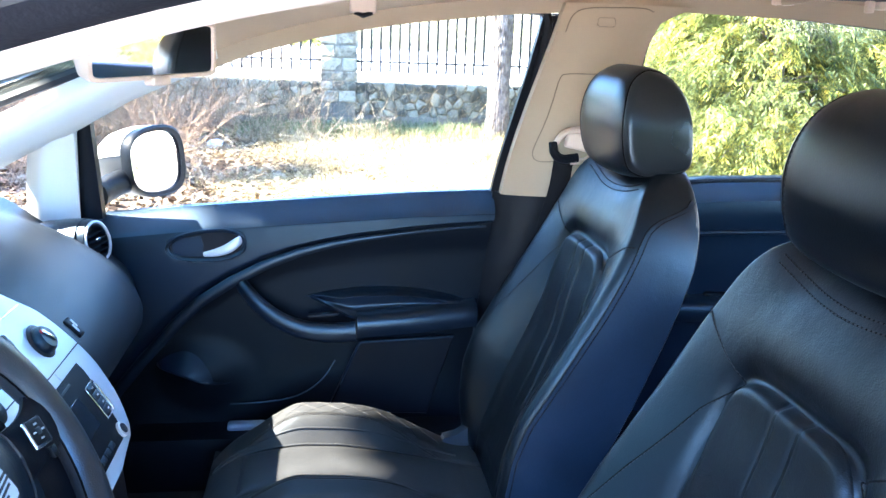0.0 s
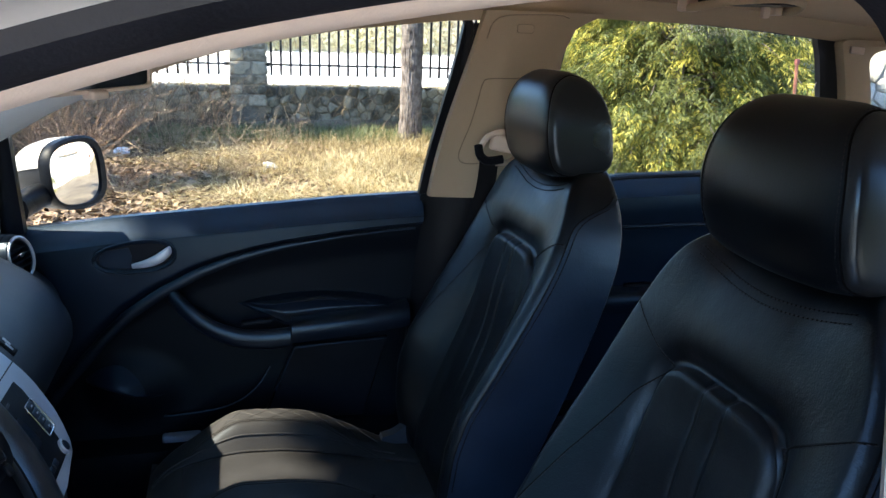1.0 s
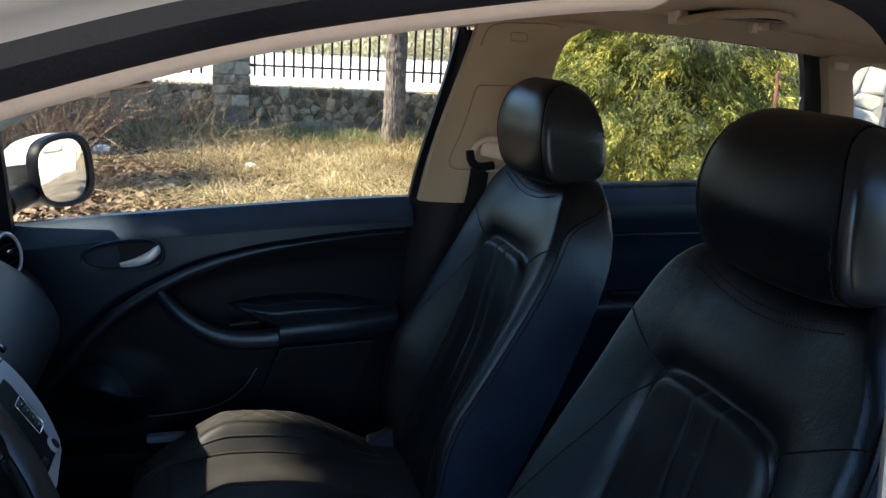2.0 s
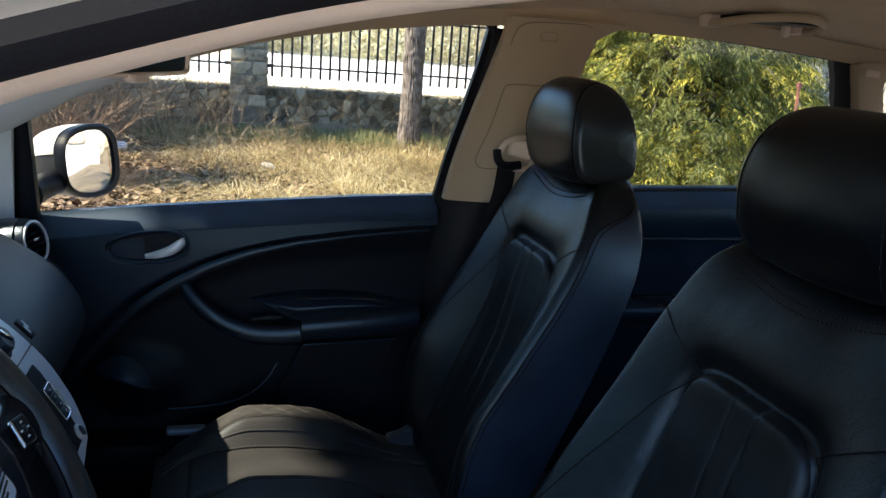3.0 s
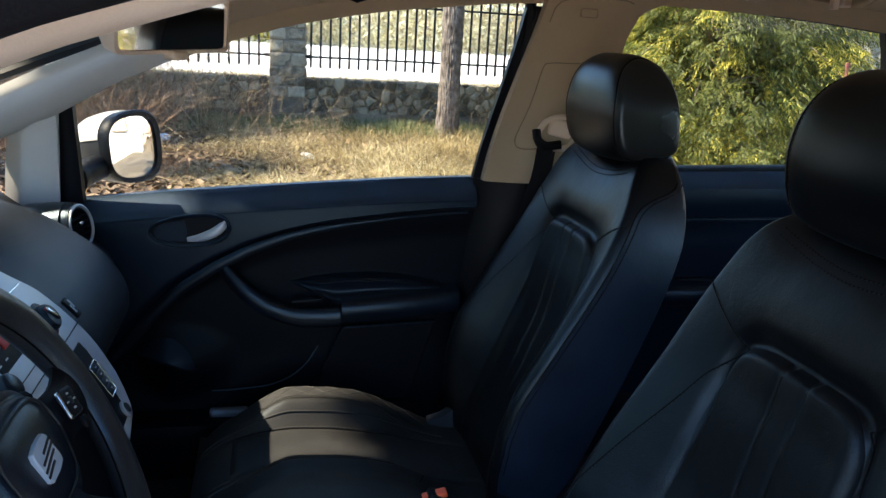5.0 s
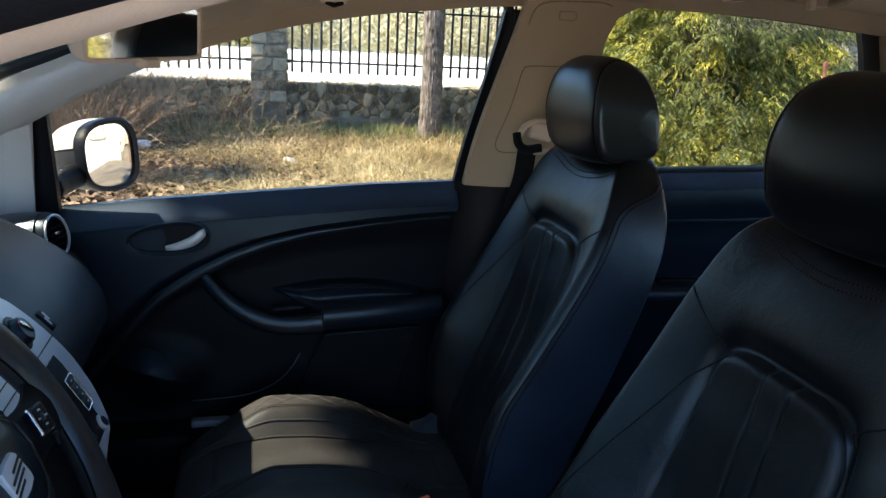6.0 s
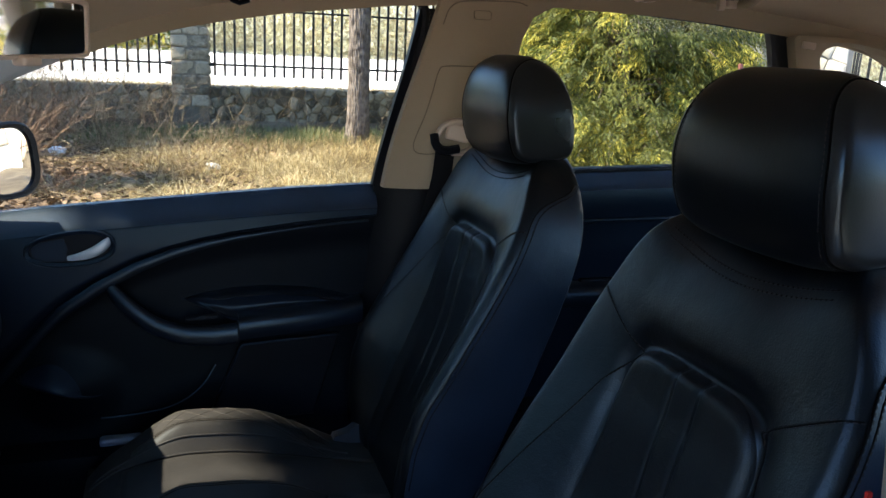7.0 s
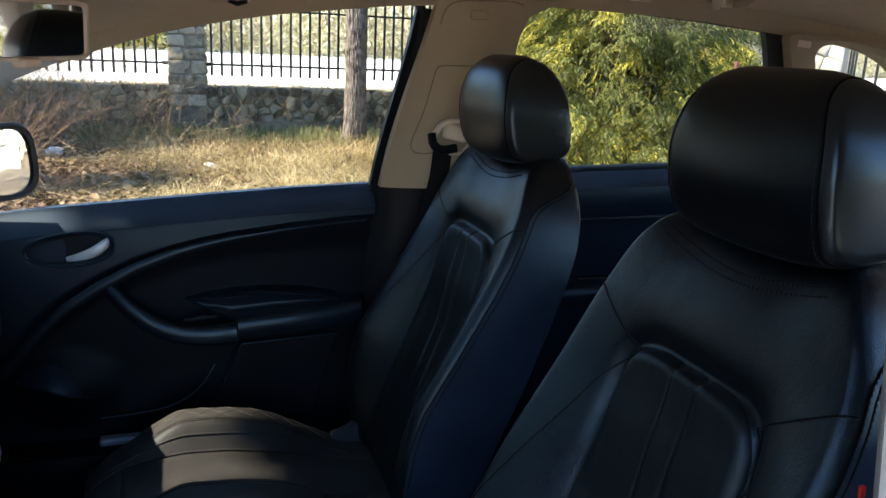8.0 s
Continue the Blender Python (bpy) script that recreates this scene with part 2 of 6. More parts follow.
LITTER = mat("white_plastic_litter", (0.75, 0.75, 0.74), 0.5, vary=0.1, bump=0.2)
HEDGE = mat("pale_dry_scrub", (0.58, 0.52, 0.34), 0.8, vary=0.2, scale=0.35, bump=0, second=(0.90, 0.86, 0.64), island=0.6, translucent=0.45)
RED_RUST = mat("faded_red_paint", (0.16, 0.055, 0.045), 0.8, vary=0.4, scale=30, bump=0.4)
RUST = mat("rusty_iron", (0.20, 0.08, 0.05), 0.85, vary=0.4, scale=30, bump=0.5)
BOUNCE_GROUND = mat("pale_bounce_ground", (0.46, 0.42, 0.37), 0.95, vary=0.2, scale=2.0, bump=0.9, bump_scale=45, second=(0.64, 0.60, 0.54))
TYRE = mat("tyre_rubber", (0.02, 0.02, 0.02), 0.8)

# ---- building helpers ----
ORIGIN = {}


def thing(name, loc, label, category, group="", kind=""):
    ob = tagged(new(name), label, category, group, kind)
    ob.location = loc
    ORIGIN[ob.name] = Vector(loc)
    return ob


def part(name, bm, material, parent=None, label="", sharp=38, smooth=True):
    """Links a bmesh, given in world coordinates, as one mesh object under its thing or part."""
    o = ORIGIN[parent.name] if parent else Vector((0, 0, 0))
    bmesh.ops.recalc_face_normals(bm, faces=bm.faces)
    bmesh.ops.translate(bm, verts=bm.verts, vec=-o)
    me = bpy.data.meshes.new(name)
    bm.to_mesh(me)
    bm.free()
    if smooth:
        me.shade_smooth()
        me.set_sharp_from_angle(angle=radians(sharp))
    me.materials.append(material)
    ob = new(name, me)
    ob.parent = parent
    ORIGIN[ob.name] = o
    if label:
        ob["label"] = label
    return ob


def loft(rings, closed=True, caps=True):
    """A skin through rings of equally many points."""
    bm = bmesh.new()
    rows = [[bm.verts.new(p) for p in r] for r in rings]
    n = len(rows[0])
    for a, b in zip(rows, rows[1:]):
        for i in range(n if closed else n - 1):
            bm.faces.new((a[i], a[(i + 1) % n], b[(i + 1) % n], b[i]))
    if caps and closed:
        bm.faces.new(rows[0][::-1])
        bm.faces.new(rows[-1])
    return bm


def slab(grid, off):
    """A sheet given as rows of points, thickened by the vector off."""
    off = Vector(off)
    bm = bmesh.new()
    A = [[bm.verts.new(p) for p in r] for r in grid]
    B = [[bm.verts.new(Vector(p) + off) for p in r] for r in grid]
    nr, nc = len(A), len(A[0])
    for i in range(nr - 1):
        for j in range(nc - 1):
            bm.faces.new((A[i][j], A[i][j + 1], A[i + 1][j + 1], A[i + 1][j]))
            bm.faces.new((B[i][j], B[i + 1][j], B[i + 1][j + 1], B[i][j + 1]))
    for i in range(nr - 1):
        bm.faces.new((A[i][0], A[i + 1][0], B[i + 1][0], B[i][0]))
        bm.faces.new((A[i][-1], B[i][-1], B[i + 1][-1], A[i + 1][-1]))
    for j in range(nc - 1):
        bm.faces.new((A[0][j], B[0][j], B[0][j + 1], A[0][j + 1]))
        bm.faces.new((A[-1][j], A[-1][j + 1], B[-1][j + 1], B[-1][j]))
    return bm


def smooth_path(pts, per=6):
    """Catmull-Rom through the points."""
    P = [Vector(p) for p in pts]
    P = [2 * P[0] - P[1]] + P + [2 * P[-1] - P[-2]]
    out = []
    for i in range(1, len(P) - 2):
        for k in range(per):
            t = k / per
            a, b, c, d = P[i - 1:i + 3]
            out.append(0.5 * (2 * b + (c - a) * t + (2 * a - 5 * b + 4 * c - d) * t * t + (3 * b - a - 3 * c + d) * t ** 3))
    return out + [P[-2]]


def tube(pts, r, n=8, flat=1.0, up=(0, 0, 1), bm=None):
    """A round or flattened bar along points; r is one radius or one for each point."""
    pts = [Vector(p) for p in pts]
    rs = r if isinstance(r, (list, tuple)) else [r] * len(pts)
    rings = []
    for i, p in enumerate(pts):
        d = (pts[min(i + 1, len(pts) - 1)] - pts[max(i - 1, 0)]).normalized()
        side = d.cross(Vector(up))
        side = side.normalized() if side.length > 1e-4 else Vector((1, 0, 0))
        above = side.cross(d)
        rings.append([p + rs[i] * (math.cos(a) * side * flat + math.sin(a) * above) for a in (2 * math.pi * k / n for k in range(n))])
    if bm is None:
        return loft(rings)
    rows = [[bm.verts.new(q) for q in ring] for ring in rings]
    for a, b in zip(rows, rows[1:]):
        for i in range(n):
            bm.faces.new((a[i], a[(i + 1) % n], b[(i + 1) % n], b[i]))
    return bm


def rbox(a, b, bevel=0.005, seg=2, m=None):
    """A box from corner a to corner b with rounded edges, turned by m about its middle."""
    bm = bmesh.new()
    bmesh.ops.create_cube(bm, size=1)
    a, b = Vector(a), Vector(b)
    for v in bm.verts:
        v.co = Vector([v.co[i] * (b[i] - a[i]) for i in range(3)])
    if bevel:
        bmesh.ops.bevel(bm, geom=bm.edges[:] + bm.verts[:], offset=bevel, segments=seg, profile=0.6, affect="EDGES")
    if m:
        bmesh.ops.transform(bm, matrix=m, verts=bm.verts)
    bmesh.ops.translate(bm, verts=bm.verts, vec=(a + b) / 2)
    return bm


def disc_ring(profile, m, n=32, hollow=False):
    """A turned shape: profile of (radius, height) pairs round the axis, placed by m; hollow joins the profile's ends to a ring."""
    profile = list(profile) + ([profile[0]] if hollow else [])
    rings = [[m @ Vector((r * math.cos(a), r * math.sin(a), h)) for a in (2 * math.pi * k / n for k in range(n))] for r, h in profile]
    return loft(rings, caps=not hollow)


def interp(x, table):
    xs, ys = zip(*table)
    return float(np.interp(x, xs, ys))


def softened(table, width=0.028):
    """A table of (x, y) pairs with its corners rounded off."""
    xs = np.linspace(table[0][0], table[-1][0], 240)
    ys = [np.interp(x + np.linspace(-width, width, 25), *zip(*table)) @ np.hanning(27)[1:-1] / np.hanning(27).sum() for x in xs]
    ease = np.clip(np.minimum(xs - xs[0], xs[-1] - xs) / width, 0, 1)
    return list(zip(xs.tolist(), (np.interp(xs, *zip(*table)) * (1 - ease) + np.array(ys) * ease).tolist()))


def sstep(a, b, x):
    t = min(1, max(0, (x - a) / (b - a)))
    return t * t * (3 - 2 * t)


def lin(a, b, n):
    return [a + (b - a) * i / (n - 1) for i in range(n)]

# ---- the car's shell ----
# x runs towards the car's tail, y from the open driver's door to the passenger's side, z up
MID = 0.80
car = thing("car", (0.6, MID, 0.0), "silver car with beige headliner and pillars, driver's door open", "car")


def flip(y):
    return 2 * MID - y


TOP = [(-0.62, 1.02), (-0.412, 1.116), (-0.302, 1.181), (-0.203, 1.225), (-0.162, 1.240), (-0.059, 1.281), (0.046, 1.313), (0.154, 1.337),
       (0.266, 1.357), (0.383, 1.372), (0.504, 1.386), (0.60, 1.392), (0.85, 1.404), (1.131, 1.399), (1.30, 1.390), (1.451, 1.376), (1.60, 1.362), (1.80, 1.335), (2.1, 1.27)]
BELT = [(-0.62, 0.893), (-0.386, 0.920), (-0.21, 0.938), (0.036, 0.957), (0.295, 0.976), (0.493, 0.985), (0.80, 1.000), (1.037, 1.020), (1.27, 1.026), (1.6, 1.035), (2.1, 1.04)]


def ztop(x):
    return interp(x, TOP)


def zbelt(x):
    return interp(x, BELT)


def yside(x, z):
    """The inner face of the passenger's side above the belt, which leans in towards the roof."""
    return 1.54 - 0.09 * sstep(0.0, 1.0, (z - zbelt(x)) / max(0.05, 1.39 - zbelt(x))) - 0.04 * sstep(1.2, 2.1, x) - 0.02 * sstep(-0.2, -0.6, x)


# headliner: a shallow vault from side rail to side rail
def roof_z(x, v):
    crown = interp(x, [(-0.30, 1.30), (-0.15, 1.372), (0.0, 1.405), (0.2, 1.432), (0.5, 1.462), (0.9, 1.478), (1.3, 1.465), (1.8, 1.425), (2.1, 1.37)])
    edge = ztop(x) + 0.012 + (0.022 if x < 0.5 else 0.022 + 0.01 * sstep(0.5, 1.0, x))
    return edge + (crown - edge) * (1 - abs(2 * v - 1) ** 2.6)


xs = [-0.16 + 2.2 * i / 60 for i in range(61)]
grid = []
for x in xs:
    ye = yside(x, 1.39) - 0.012
    grid.append([(x, flip(ye) + (ye - flip(ye)) * j / 32, roof_z(x, j / 32)) for j in range(33)])
part("headliner", slab(grid, (0, 0, 0.012)), HEADLINER, car, "beige woven headliner")
grid = []
for x in [-0.25 + 2.45 * i / 40 for i in range(41)]:
    grid.append([(x, -0.02 + (1.64) * j / 24, roof_z(max(x, -0.16), j / 24) + 0.045 + 0.02 * (1 - abs(2 * j / 24 - 1) ** 4)) for j in range(25)])
part("roof_panel", slab(grid, (0, 0, 0.006)), PAINT, car, "silver painted roof")


def rail_strip(x0, x1, n, lower, upper, out=0.012):
    """Trim between two outlines on the passenger's side, as rows along x."""
    rows = []
    for i in range(n + 1):
        x = x0 + (x1 - x0) * i / n
        zl, zu = lower(x), upper(x)
        row = []
        for k in range(9):
            t = k / 8
            z = zl + (zu - zl) * t
            y = yside(x, z) - out * math.sin(math.pi * min(1, 0.12 + t * 0.8)) - 0.012 * t * t
            row.append((x, y, z))
        rows.append(row)
    return rows


# roof side rail above the passenger's doors
rows = rail_strip(-0.16, 2.0, 70, lambda x: ztop(x), lambda x: ztop(x) + 0.066)
part("roof_side_trim", slab(rows, (0, 0.03, 0.004)), BEIGE_SHADED, car)
# the windscreen pillar: a broad band, lightened for skylight, that forks round a small fixed pane
A_UP = [(-0.75, 1.035), (-0.512, 1.157), (-0.406, 1.210), (-0.298, 1.257), (-0.203, 1.305), (-0.12, 1.335)]
A_LOW = [(-0.75, 0.92), (-0.62, 1.005), (-0.52, 1.062), (-0.412, 1.116), (-0.302, 1.181), (-0.203, 1.226), (-0.12, 1.262)]
rows = []
for i in range(31):
    x = -0.75 + 0.63 * i / 30
    zl, zu = interp(x, A_LOW), interp(x, A_UP)
    rows.append([(x - 0.02 * (k / 8), 1.475 - 0.028 * math.sin(math.pi * k / 8) - 0.06 * (k / 8), zl + (zu - zl) * k / 8) for k in range(9)])
part("windscreen_pillar_trim", slab(rows, (0.004, 0.03, 0.004)), PILLAR_SKYLIT, car, "windscreen pillar trim, colour lifted for skylight")
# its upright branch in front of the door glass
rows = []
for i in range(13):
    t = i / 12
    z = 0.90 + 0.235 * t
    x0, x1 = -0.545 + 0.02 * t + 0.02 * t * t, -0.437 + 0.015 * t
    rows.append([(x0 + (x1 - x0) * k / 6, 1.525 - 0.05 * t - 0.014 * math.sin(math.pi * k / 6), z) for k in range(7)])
part("quarter_pillar_trim", slab(rows, (0, 0.03, 0)), PILLAR_SKYLIT, car, "upright pillar trim, colour lifted for skylight")
# middle pillar: beige above the belt, black below
rows = []
for i in range(25):
    t = i / 24
    z = 0.985 + (1.412 - 0.985) * t
    x0 = 0.498 + 0.093 * t ** 1.05 - 0.006 * math.sin(math.pi * t)
    x1 = interp(t, [(0, 0.71), (0.25, 0.744), (0.55, 0.767), (0.8, 0.779), (0.93, 0.802), (1, 0.873)])
    rows.append([(x0 + (x1 - x0) * k / 10, yside(0.5, z) - 0.026 - 0.024 * math.sin(math.pi * k / 10) ** 0.8 - 0.012 * t, z) for k in range(11)])
b_trim = part("middle_pillar_trim", slab(rows, (0, 0.028, 0)), BEIGE_SHADED, car, "beige upper middle pillar trim")


def pillar_y(x, z):
    t = (z - 0.985) / 0.427
    x0 = 0.498 + 0.093 * max(0.0, t) ** 1.05 - 0.006 * math.sin(math.pi * t)
    x1 = interp(t, [(0, 0.71), (0.25, 0.744), (0.55, 0.767), (0.8, 0.779), (0.93, 0.802), (1, 0.873)])
    return yside(0.5, z) - 0.026 - 0.024 * math.sin(math.pi * min(1, max(0, (x - x0) / (x1 - x0)))) ** 0.8 - 0.012 * t


for line in ([(0.70, 1.270), (0.66, 1.268), (0.605, 1.266), (0.592, 1.255), (0.585, 1.21), (0.576, 1.16), (0.562, 1.11), (0.558, 1.085), (0.568, 1.070), (0.60, 1.068), (0.635, 1.076)],
             [(0.592, 1.352), (0.604, 1.386), (0.630, 1.401), (0.69, 1.405), (0.75, 1.406), (0.775, 1.400)]):
    part("pillar_seam", tube([p + Vector((0, pillar_y(p.x, p.z) - 0.0004, 0)) for p in smooth_path([(x, 0, z) for x, z in line], 5)], 0.0013, 5), TRIM_GAP, b_trim)
tag_y = pillar_y(0.672, 1.375)
part("airbag_tag", rbox((0.654, tag_y - 0.0015, 1.366), (0.692, tag_y + 0.004, 1.384), 0.003, 2, pose(0, 0, 0, 4, 0, 0)), BEIGE_SHADED, b_trim)
part("tag_rim", tube([(0.654 + 0.038 * u, tag_y - 0.0015, 1.366 + 0.018 * v) for u, v in ((0.1, 0), (0.9, 0), (1, 0.2), (1, 0.8), (0.9, 1), (0.1, 1), (0, 0.8), (0, 0.2), (0.1, 0))], 0.0007, 5), TRIM_GAP, b_trim)
rows = []
for i in range(13):
    t = i / 12
    z = 0.36 + 0.626 * t
    x0 = 0.435 + 0.05 * t
    rows.append([(x0 + (0.80 - x0) * k / 8, 1.548 - 0.05 * math.sin(math.pi * k / 8) ** 0.6, z) for k in range(9)])
part("lower_pillar_trim", slab(rows, (0, 0.03, 0)), PLASTIC_DARK, car, "black lower pillar trim")
# rear pillar with the rounded side pane
hc = [(1.607, 1.30), (1.597, 1.325), (1.606, 1.345), (1.635, 1.355), (1.67, 1.356), (1.73, 1.348), (1.80, 1.33), (1.88, 1.29), (1.93, 1.22), (1.90, 1.12), (1.80, 1.08), (1.72, 1.07), (1.68, 1.10), (1.655, 1.2)]
outer = [(1.53, 1.30), (1.51, 1.345), (1.51, 1.374), (1.60, 1.376), (1.68, 1.374), (1.76, 1.365), (1.86, 1.35), (2.05, 1.30), (2.1, 1.2), (2.05, 1.05), (1.8, 1.03), (1.70, 1.02), (1.64, 1.03), (1.60, 1.15)]


def ring_pts(pts, dy):
    return [Vector((p.x, yside(p.x, p.z) - dy, p.z)) for p in smooth_path([(x, 0, z) for x, z in pts + pts[:1]], 4)[:-1]]


rings = [ring_pts(outer, 0.0), ring_pts(outer, 0.03), ring_pts([((a[0] * 0.4 + b[0] * 0.6), (a[1] * 0.4 + b[1] * 0.6)) for a, b in zip(outer, hc)], 0.034),
         ring_pts(hc, 0.022), ring_pts(hc, -0.03)]
q_trim = part("rear_pillar_trim", loft(rings, caps=False), BEIGE_SHADED, car, "beige rear pillar trim round a rounded side pane")
part("airbag_tag", rbox((1.50, 1.376, 1.343), (1.54, 1.382, 1.360), 0.003, 2, pose(0, 0, 0, 0, 4, 0)), CREAM, q_trim)
pane = part("rear_side_pane", slab([[(x, yside(x, z) + 0.02, z) for x in (1.53, 1.73, 1.94)] for z in (1.06, 1.2, 1.365)], (0, 0.004, 0)), GLASS, car)
pane.visible_shadow = False


# ---- the driver's door opening ----
AP = [(-0.62, 1.00), (-0.40, 1.146), (-0.25, 1.230), (-0.132, 1.286), (-0.066, 1.311), (0.051, 1.346), (0.181, 1.371), (0.28, 1.384), (0.36, 1.388), (0.415, 1.372),
      (0.446, 1.33), (0.458, 1.25), (0.466, 1.17), (0.484, 1.03), (0.505, 0.85), (0.515, 0.50), (0.50, 0.36)]
ap = smooth_path([(x, 0, z) for x, z in AP], 6)


def aperture(profile, lo=0, hi=None):
    """Sweeps a profile of (y, outward offset) along the opening."""
    pts = ap[lo:hi]
    rings = []
    for i, p in enumerate(pts):
        d = (pts[min(i + 1, len(pts) - 1)] - pts[max(i - 1, 0)]).normalized()
        nrm = Vector((-d.z, 0, d.x))
        rings.append([Vector((p.x, y, p.z)) + nrm * o for y, o in profile])
    return loft(rings)


k_top = 6 * 10
part("opening_trim", aperture([(0.150, -0.004), (0.128, -0.006), (0.104, -0.001), (0.096, 0.006), (0.104, 0.030), (0.18, 0.040), (0.175, 0.006)], 0, 43), CREAM, car, "beige trim along the door opening")
part("door_seal", aperture([(0.098, 0.004), (0.084, 0.003), (0.068, 0.007), (0.054, 0.016), (0.050, 0.030), (0.09, 0.050), (0.104, 0.030)], 0, k_top + 8), SEAL, car, "black rubber door seal")
part("roof_flange", aperture([(0.054, 0.024), (0.044, 0.030), (0.030, 0.033), (0.014, 0.036), (0.004, 0.044), (0.000, 0.062), (-0.02, 0.070), (-0.02, 0.13), (0.09, 0.12), (0.07, 0.05)], 0, k_top), PAINT, car, "silver painted roof flange")
part("driver_middle_pillar", aperture([(0.110, 0.035), (0.090, 0.006), (0.080, 0.0), (0.066, 0.004), (0.050, 0.022), (0.020, 0.034), (0.012, 0.12), (0.10, 0.16), (0.13, 0.10)], k_top, None), PAINT, car, "silver painted middle pillar")
rows = []
for i in range(13):
    t = i / 12
    z = 0.9 + 0.5 * t
    rows.append([(0.50 + 0.06 * t + (0.12 + 0.03 * t) * k / 8, flip(yside(0.5, z) - 0.03) + 0.014 * math.sin(math.pi * k / 8), z) for k in range(9)])
part("driver_pillar_trim", slab(rows, (0, -0.03, 0)), CREAM, car)
# plain walls that close the shell behind and ahead
part("driver_rear_side", slab([[(x, 0.06 - 0.02 * math.sin(math.pi * k / 4), 0.30 + 0.70 * k / 4) for k in range(5)] for x in (0.62, 1.1, 1.6, 2.1)], (0, -0.08, 0)), PLASTIC, car)
rows = [[(x, flip(yside(x, z) - 0.02), z) for z in (1.0, 1.15, 1.36)] for x in (1.42, 1.5, 1.58)]
part("driver_rear_pillar", slab(rows, (0, -0.03, 0)), CREAM, car)
rows = [[(x, flip(yside(x, z) - 0.01), z) for z in (1.355, 1.38, 1.42)] for x in (0.6, 1.0, 1.5, 2.0)]
part("driver_roof_trim", slab(rows, (0, -0.03, 0)), CREAM, car)
part("tailgate", rbox((2.08, 0.02, 0.30), (2.16, 1.58, 1.02), 0.03), PLASTIC, car)
part("tailgate_frame", rbox((2.02, 0.10, 1.24), (2.12, 1.50, 1.40), 0.03), CREAM, car)
part("floor_pan", rbox((-0.95, 0.02, 0.20), (2.15, 1.58, 0.28), 0.02), CARPET, car, "black carpeted floor")
part("kick_panel", rbox((-1.0, 1.50, 0.26), (-0.43, 1.58, 0.86), 0.01), PLASTIC_DARK, car)
part("bulkhead", rbox((-1.02, 0.02, 0.24), (-0.94, 1.58, 0.96), 0.02), PLASTIC_DARK, car)
part("tunnel", rbox((-0.5, 0.68, 0.27), (1.6, 0.92, 0.45), 0.04), PLASTIC_DARK, car)
sill = part("sill", rbox((-0.75, 1.45, 0.27), (1.4, 1.62, 0.415), 0.02), PLASTIC_DARK, car)
part("sill_strip", rbox((-0.134, 1.486, 0.408), (-0.045, 1.515, 0.430), 0.009, 3), SILL_METAL, sill, "grey door sill strip")
part("driver_sill", rbox((-0.75, -0.04, 0.20), (2.1, 0.10, 0.40), 0.03), PAINT, car)
part("passenger_flank", slab([[(x, 1.665 - 0.03 * abs(2 * k / 6 - 1) ** 2, 0.22 + 0.675 * k / 6) for k in range(7)] for x in (-1.0, -0.4, 0.4, 1.2, 2.15)], (0, 0.012, 0)), PAINT, car, "silver painted flank")
part("bonnet", slab([[(-1.0 - 0.9 * i / 6, 0.05 + 1.5 * j / 6, 0.97 - 0.20 * (i / 6) ** 1.6 - 0.03 * abs(2 * j / 6 - 1) ** 3) for j in range(7)] for i in range(7)], (0, 0, -0.012)), PAINT, car)
part("nose", slab([[(-1.9 - 0.1 * math.sin(math.pi * k / 4), 0.08 + 1.44 * j / 4, 0.22 + 0.55 * k / 4) for j in range(5)] for k in range(5)], (0.03, 0, 0)), PAINT, car)
part("front_wing", slab([[(x, 1.60, z) for z in (0.30, 0.6, 0.92)] for x in (-1.9, -1.4, -1.0)], (0, 0.02, 0)), PAINT, car)
part("front_wing", slab([[(x, 0.0, z) for z in (0.30, 0.6, 0.92)] for x in (-1.9, -1.4, -1.0)], (0, -0.02, 0)), PAINT, car)
# windscreen with its dark dotted border
rows = [[(-0.97 + 0.79 * i / 12 - 0.05 * math.sin(math.pi * j / 16), 0.16 + 1.28 * j / 16, 0.985 + 0.345 * (i / 12) ** 0.92 + 0.03 * math.sin(math.pi * j / 16)) for j in range(17)] for i in range(13)]
ws = part("windscreen", slab(rows, (0, 0, 0.005)), SCREEN_GLASS, car)
ws.visible_shadow = False
part("windscreen_border", tube([Vector(r[-1]) + Vector((0, -0.01, -0.006)) for r in rows], 0.012, 6, 1.0), RUBBER, car)
for wx, wy in ((-1.15, 0.10), (-1.15, 1.50), (1.45, 0.10), (1.45, 1.50)):
    wm = pose(wx, wy, 0.315, 90, 0, 0)
    tyre = part("wheel", disc_ring([(0.20, -0.09), (0.29, -0.10), (0.315, -0.07), (0.315, 0.07), (0.29, 0.10), (0.20, 0.09)], wm, 28), TYRE, car, "black tyre on an alloy rim")
    part("rim", disc_ring([(0.03, -0.06), (0.205, -0.085), (0.205, 0.085), (0.03, 0.06)], wm, 20), CHROME, tyre)

# ---- passenger's front door ----
door = thing("front_passenger_door", (0.05, 1.56, 0.40), "closed black car door with silver handle and swept trim line", "car door")
SWEEP = [(-0.46, 0.42), (-0.40, 0.49), (-0.36, 0.54), (-0.325, 0.585), (-0.281, 0.634), (-0.242, 0.680), (-0.191, 0.729), (-0.116, 0.779), (-0.04, 0.819), (0.036, 0.848), (0.1, 0.865), (0.165, 0.878), (0.297, 0.896), (0.40, 0.906), (0.50, 0.913)]


def zsweep(x):
    return interp(x, SWEEP)


D0, D1 = -0.44, 0.489


def door_end(z):
    return 0.447 + 0.045 * (z - 0.58) / 0.40


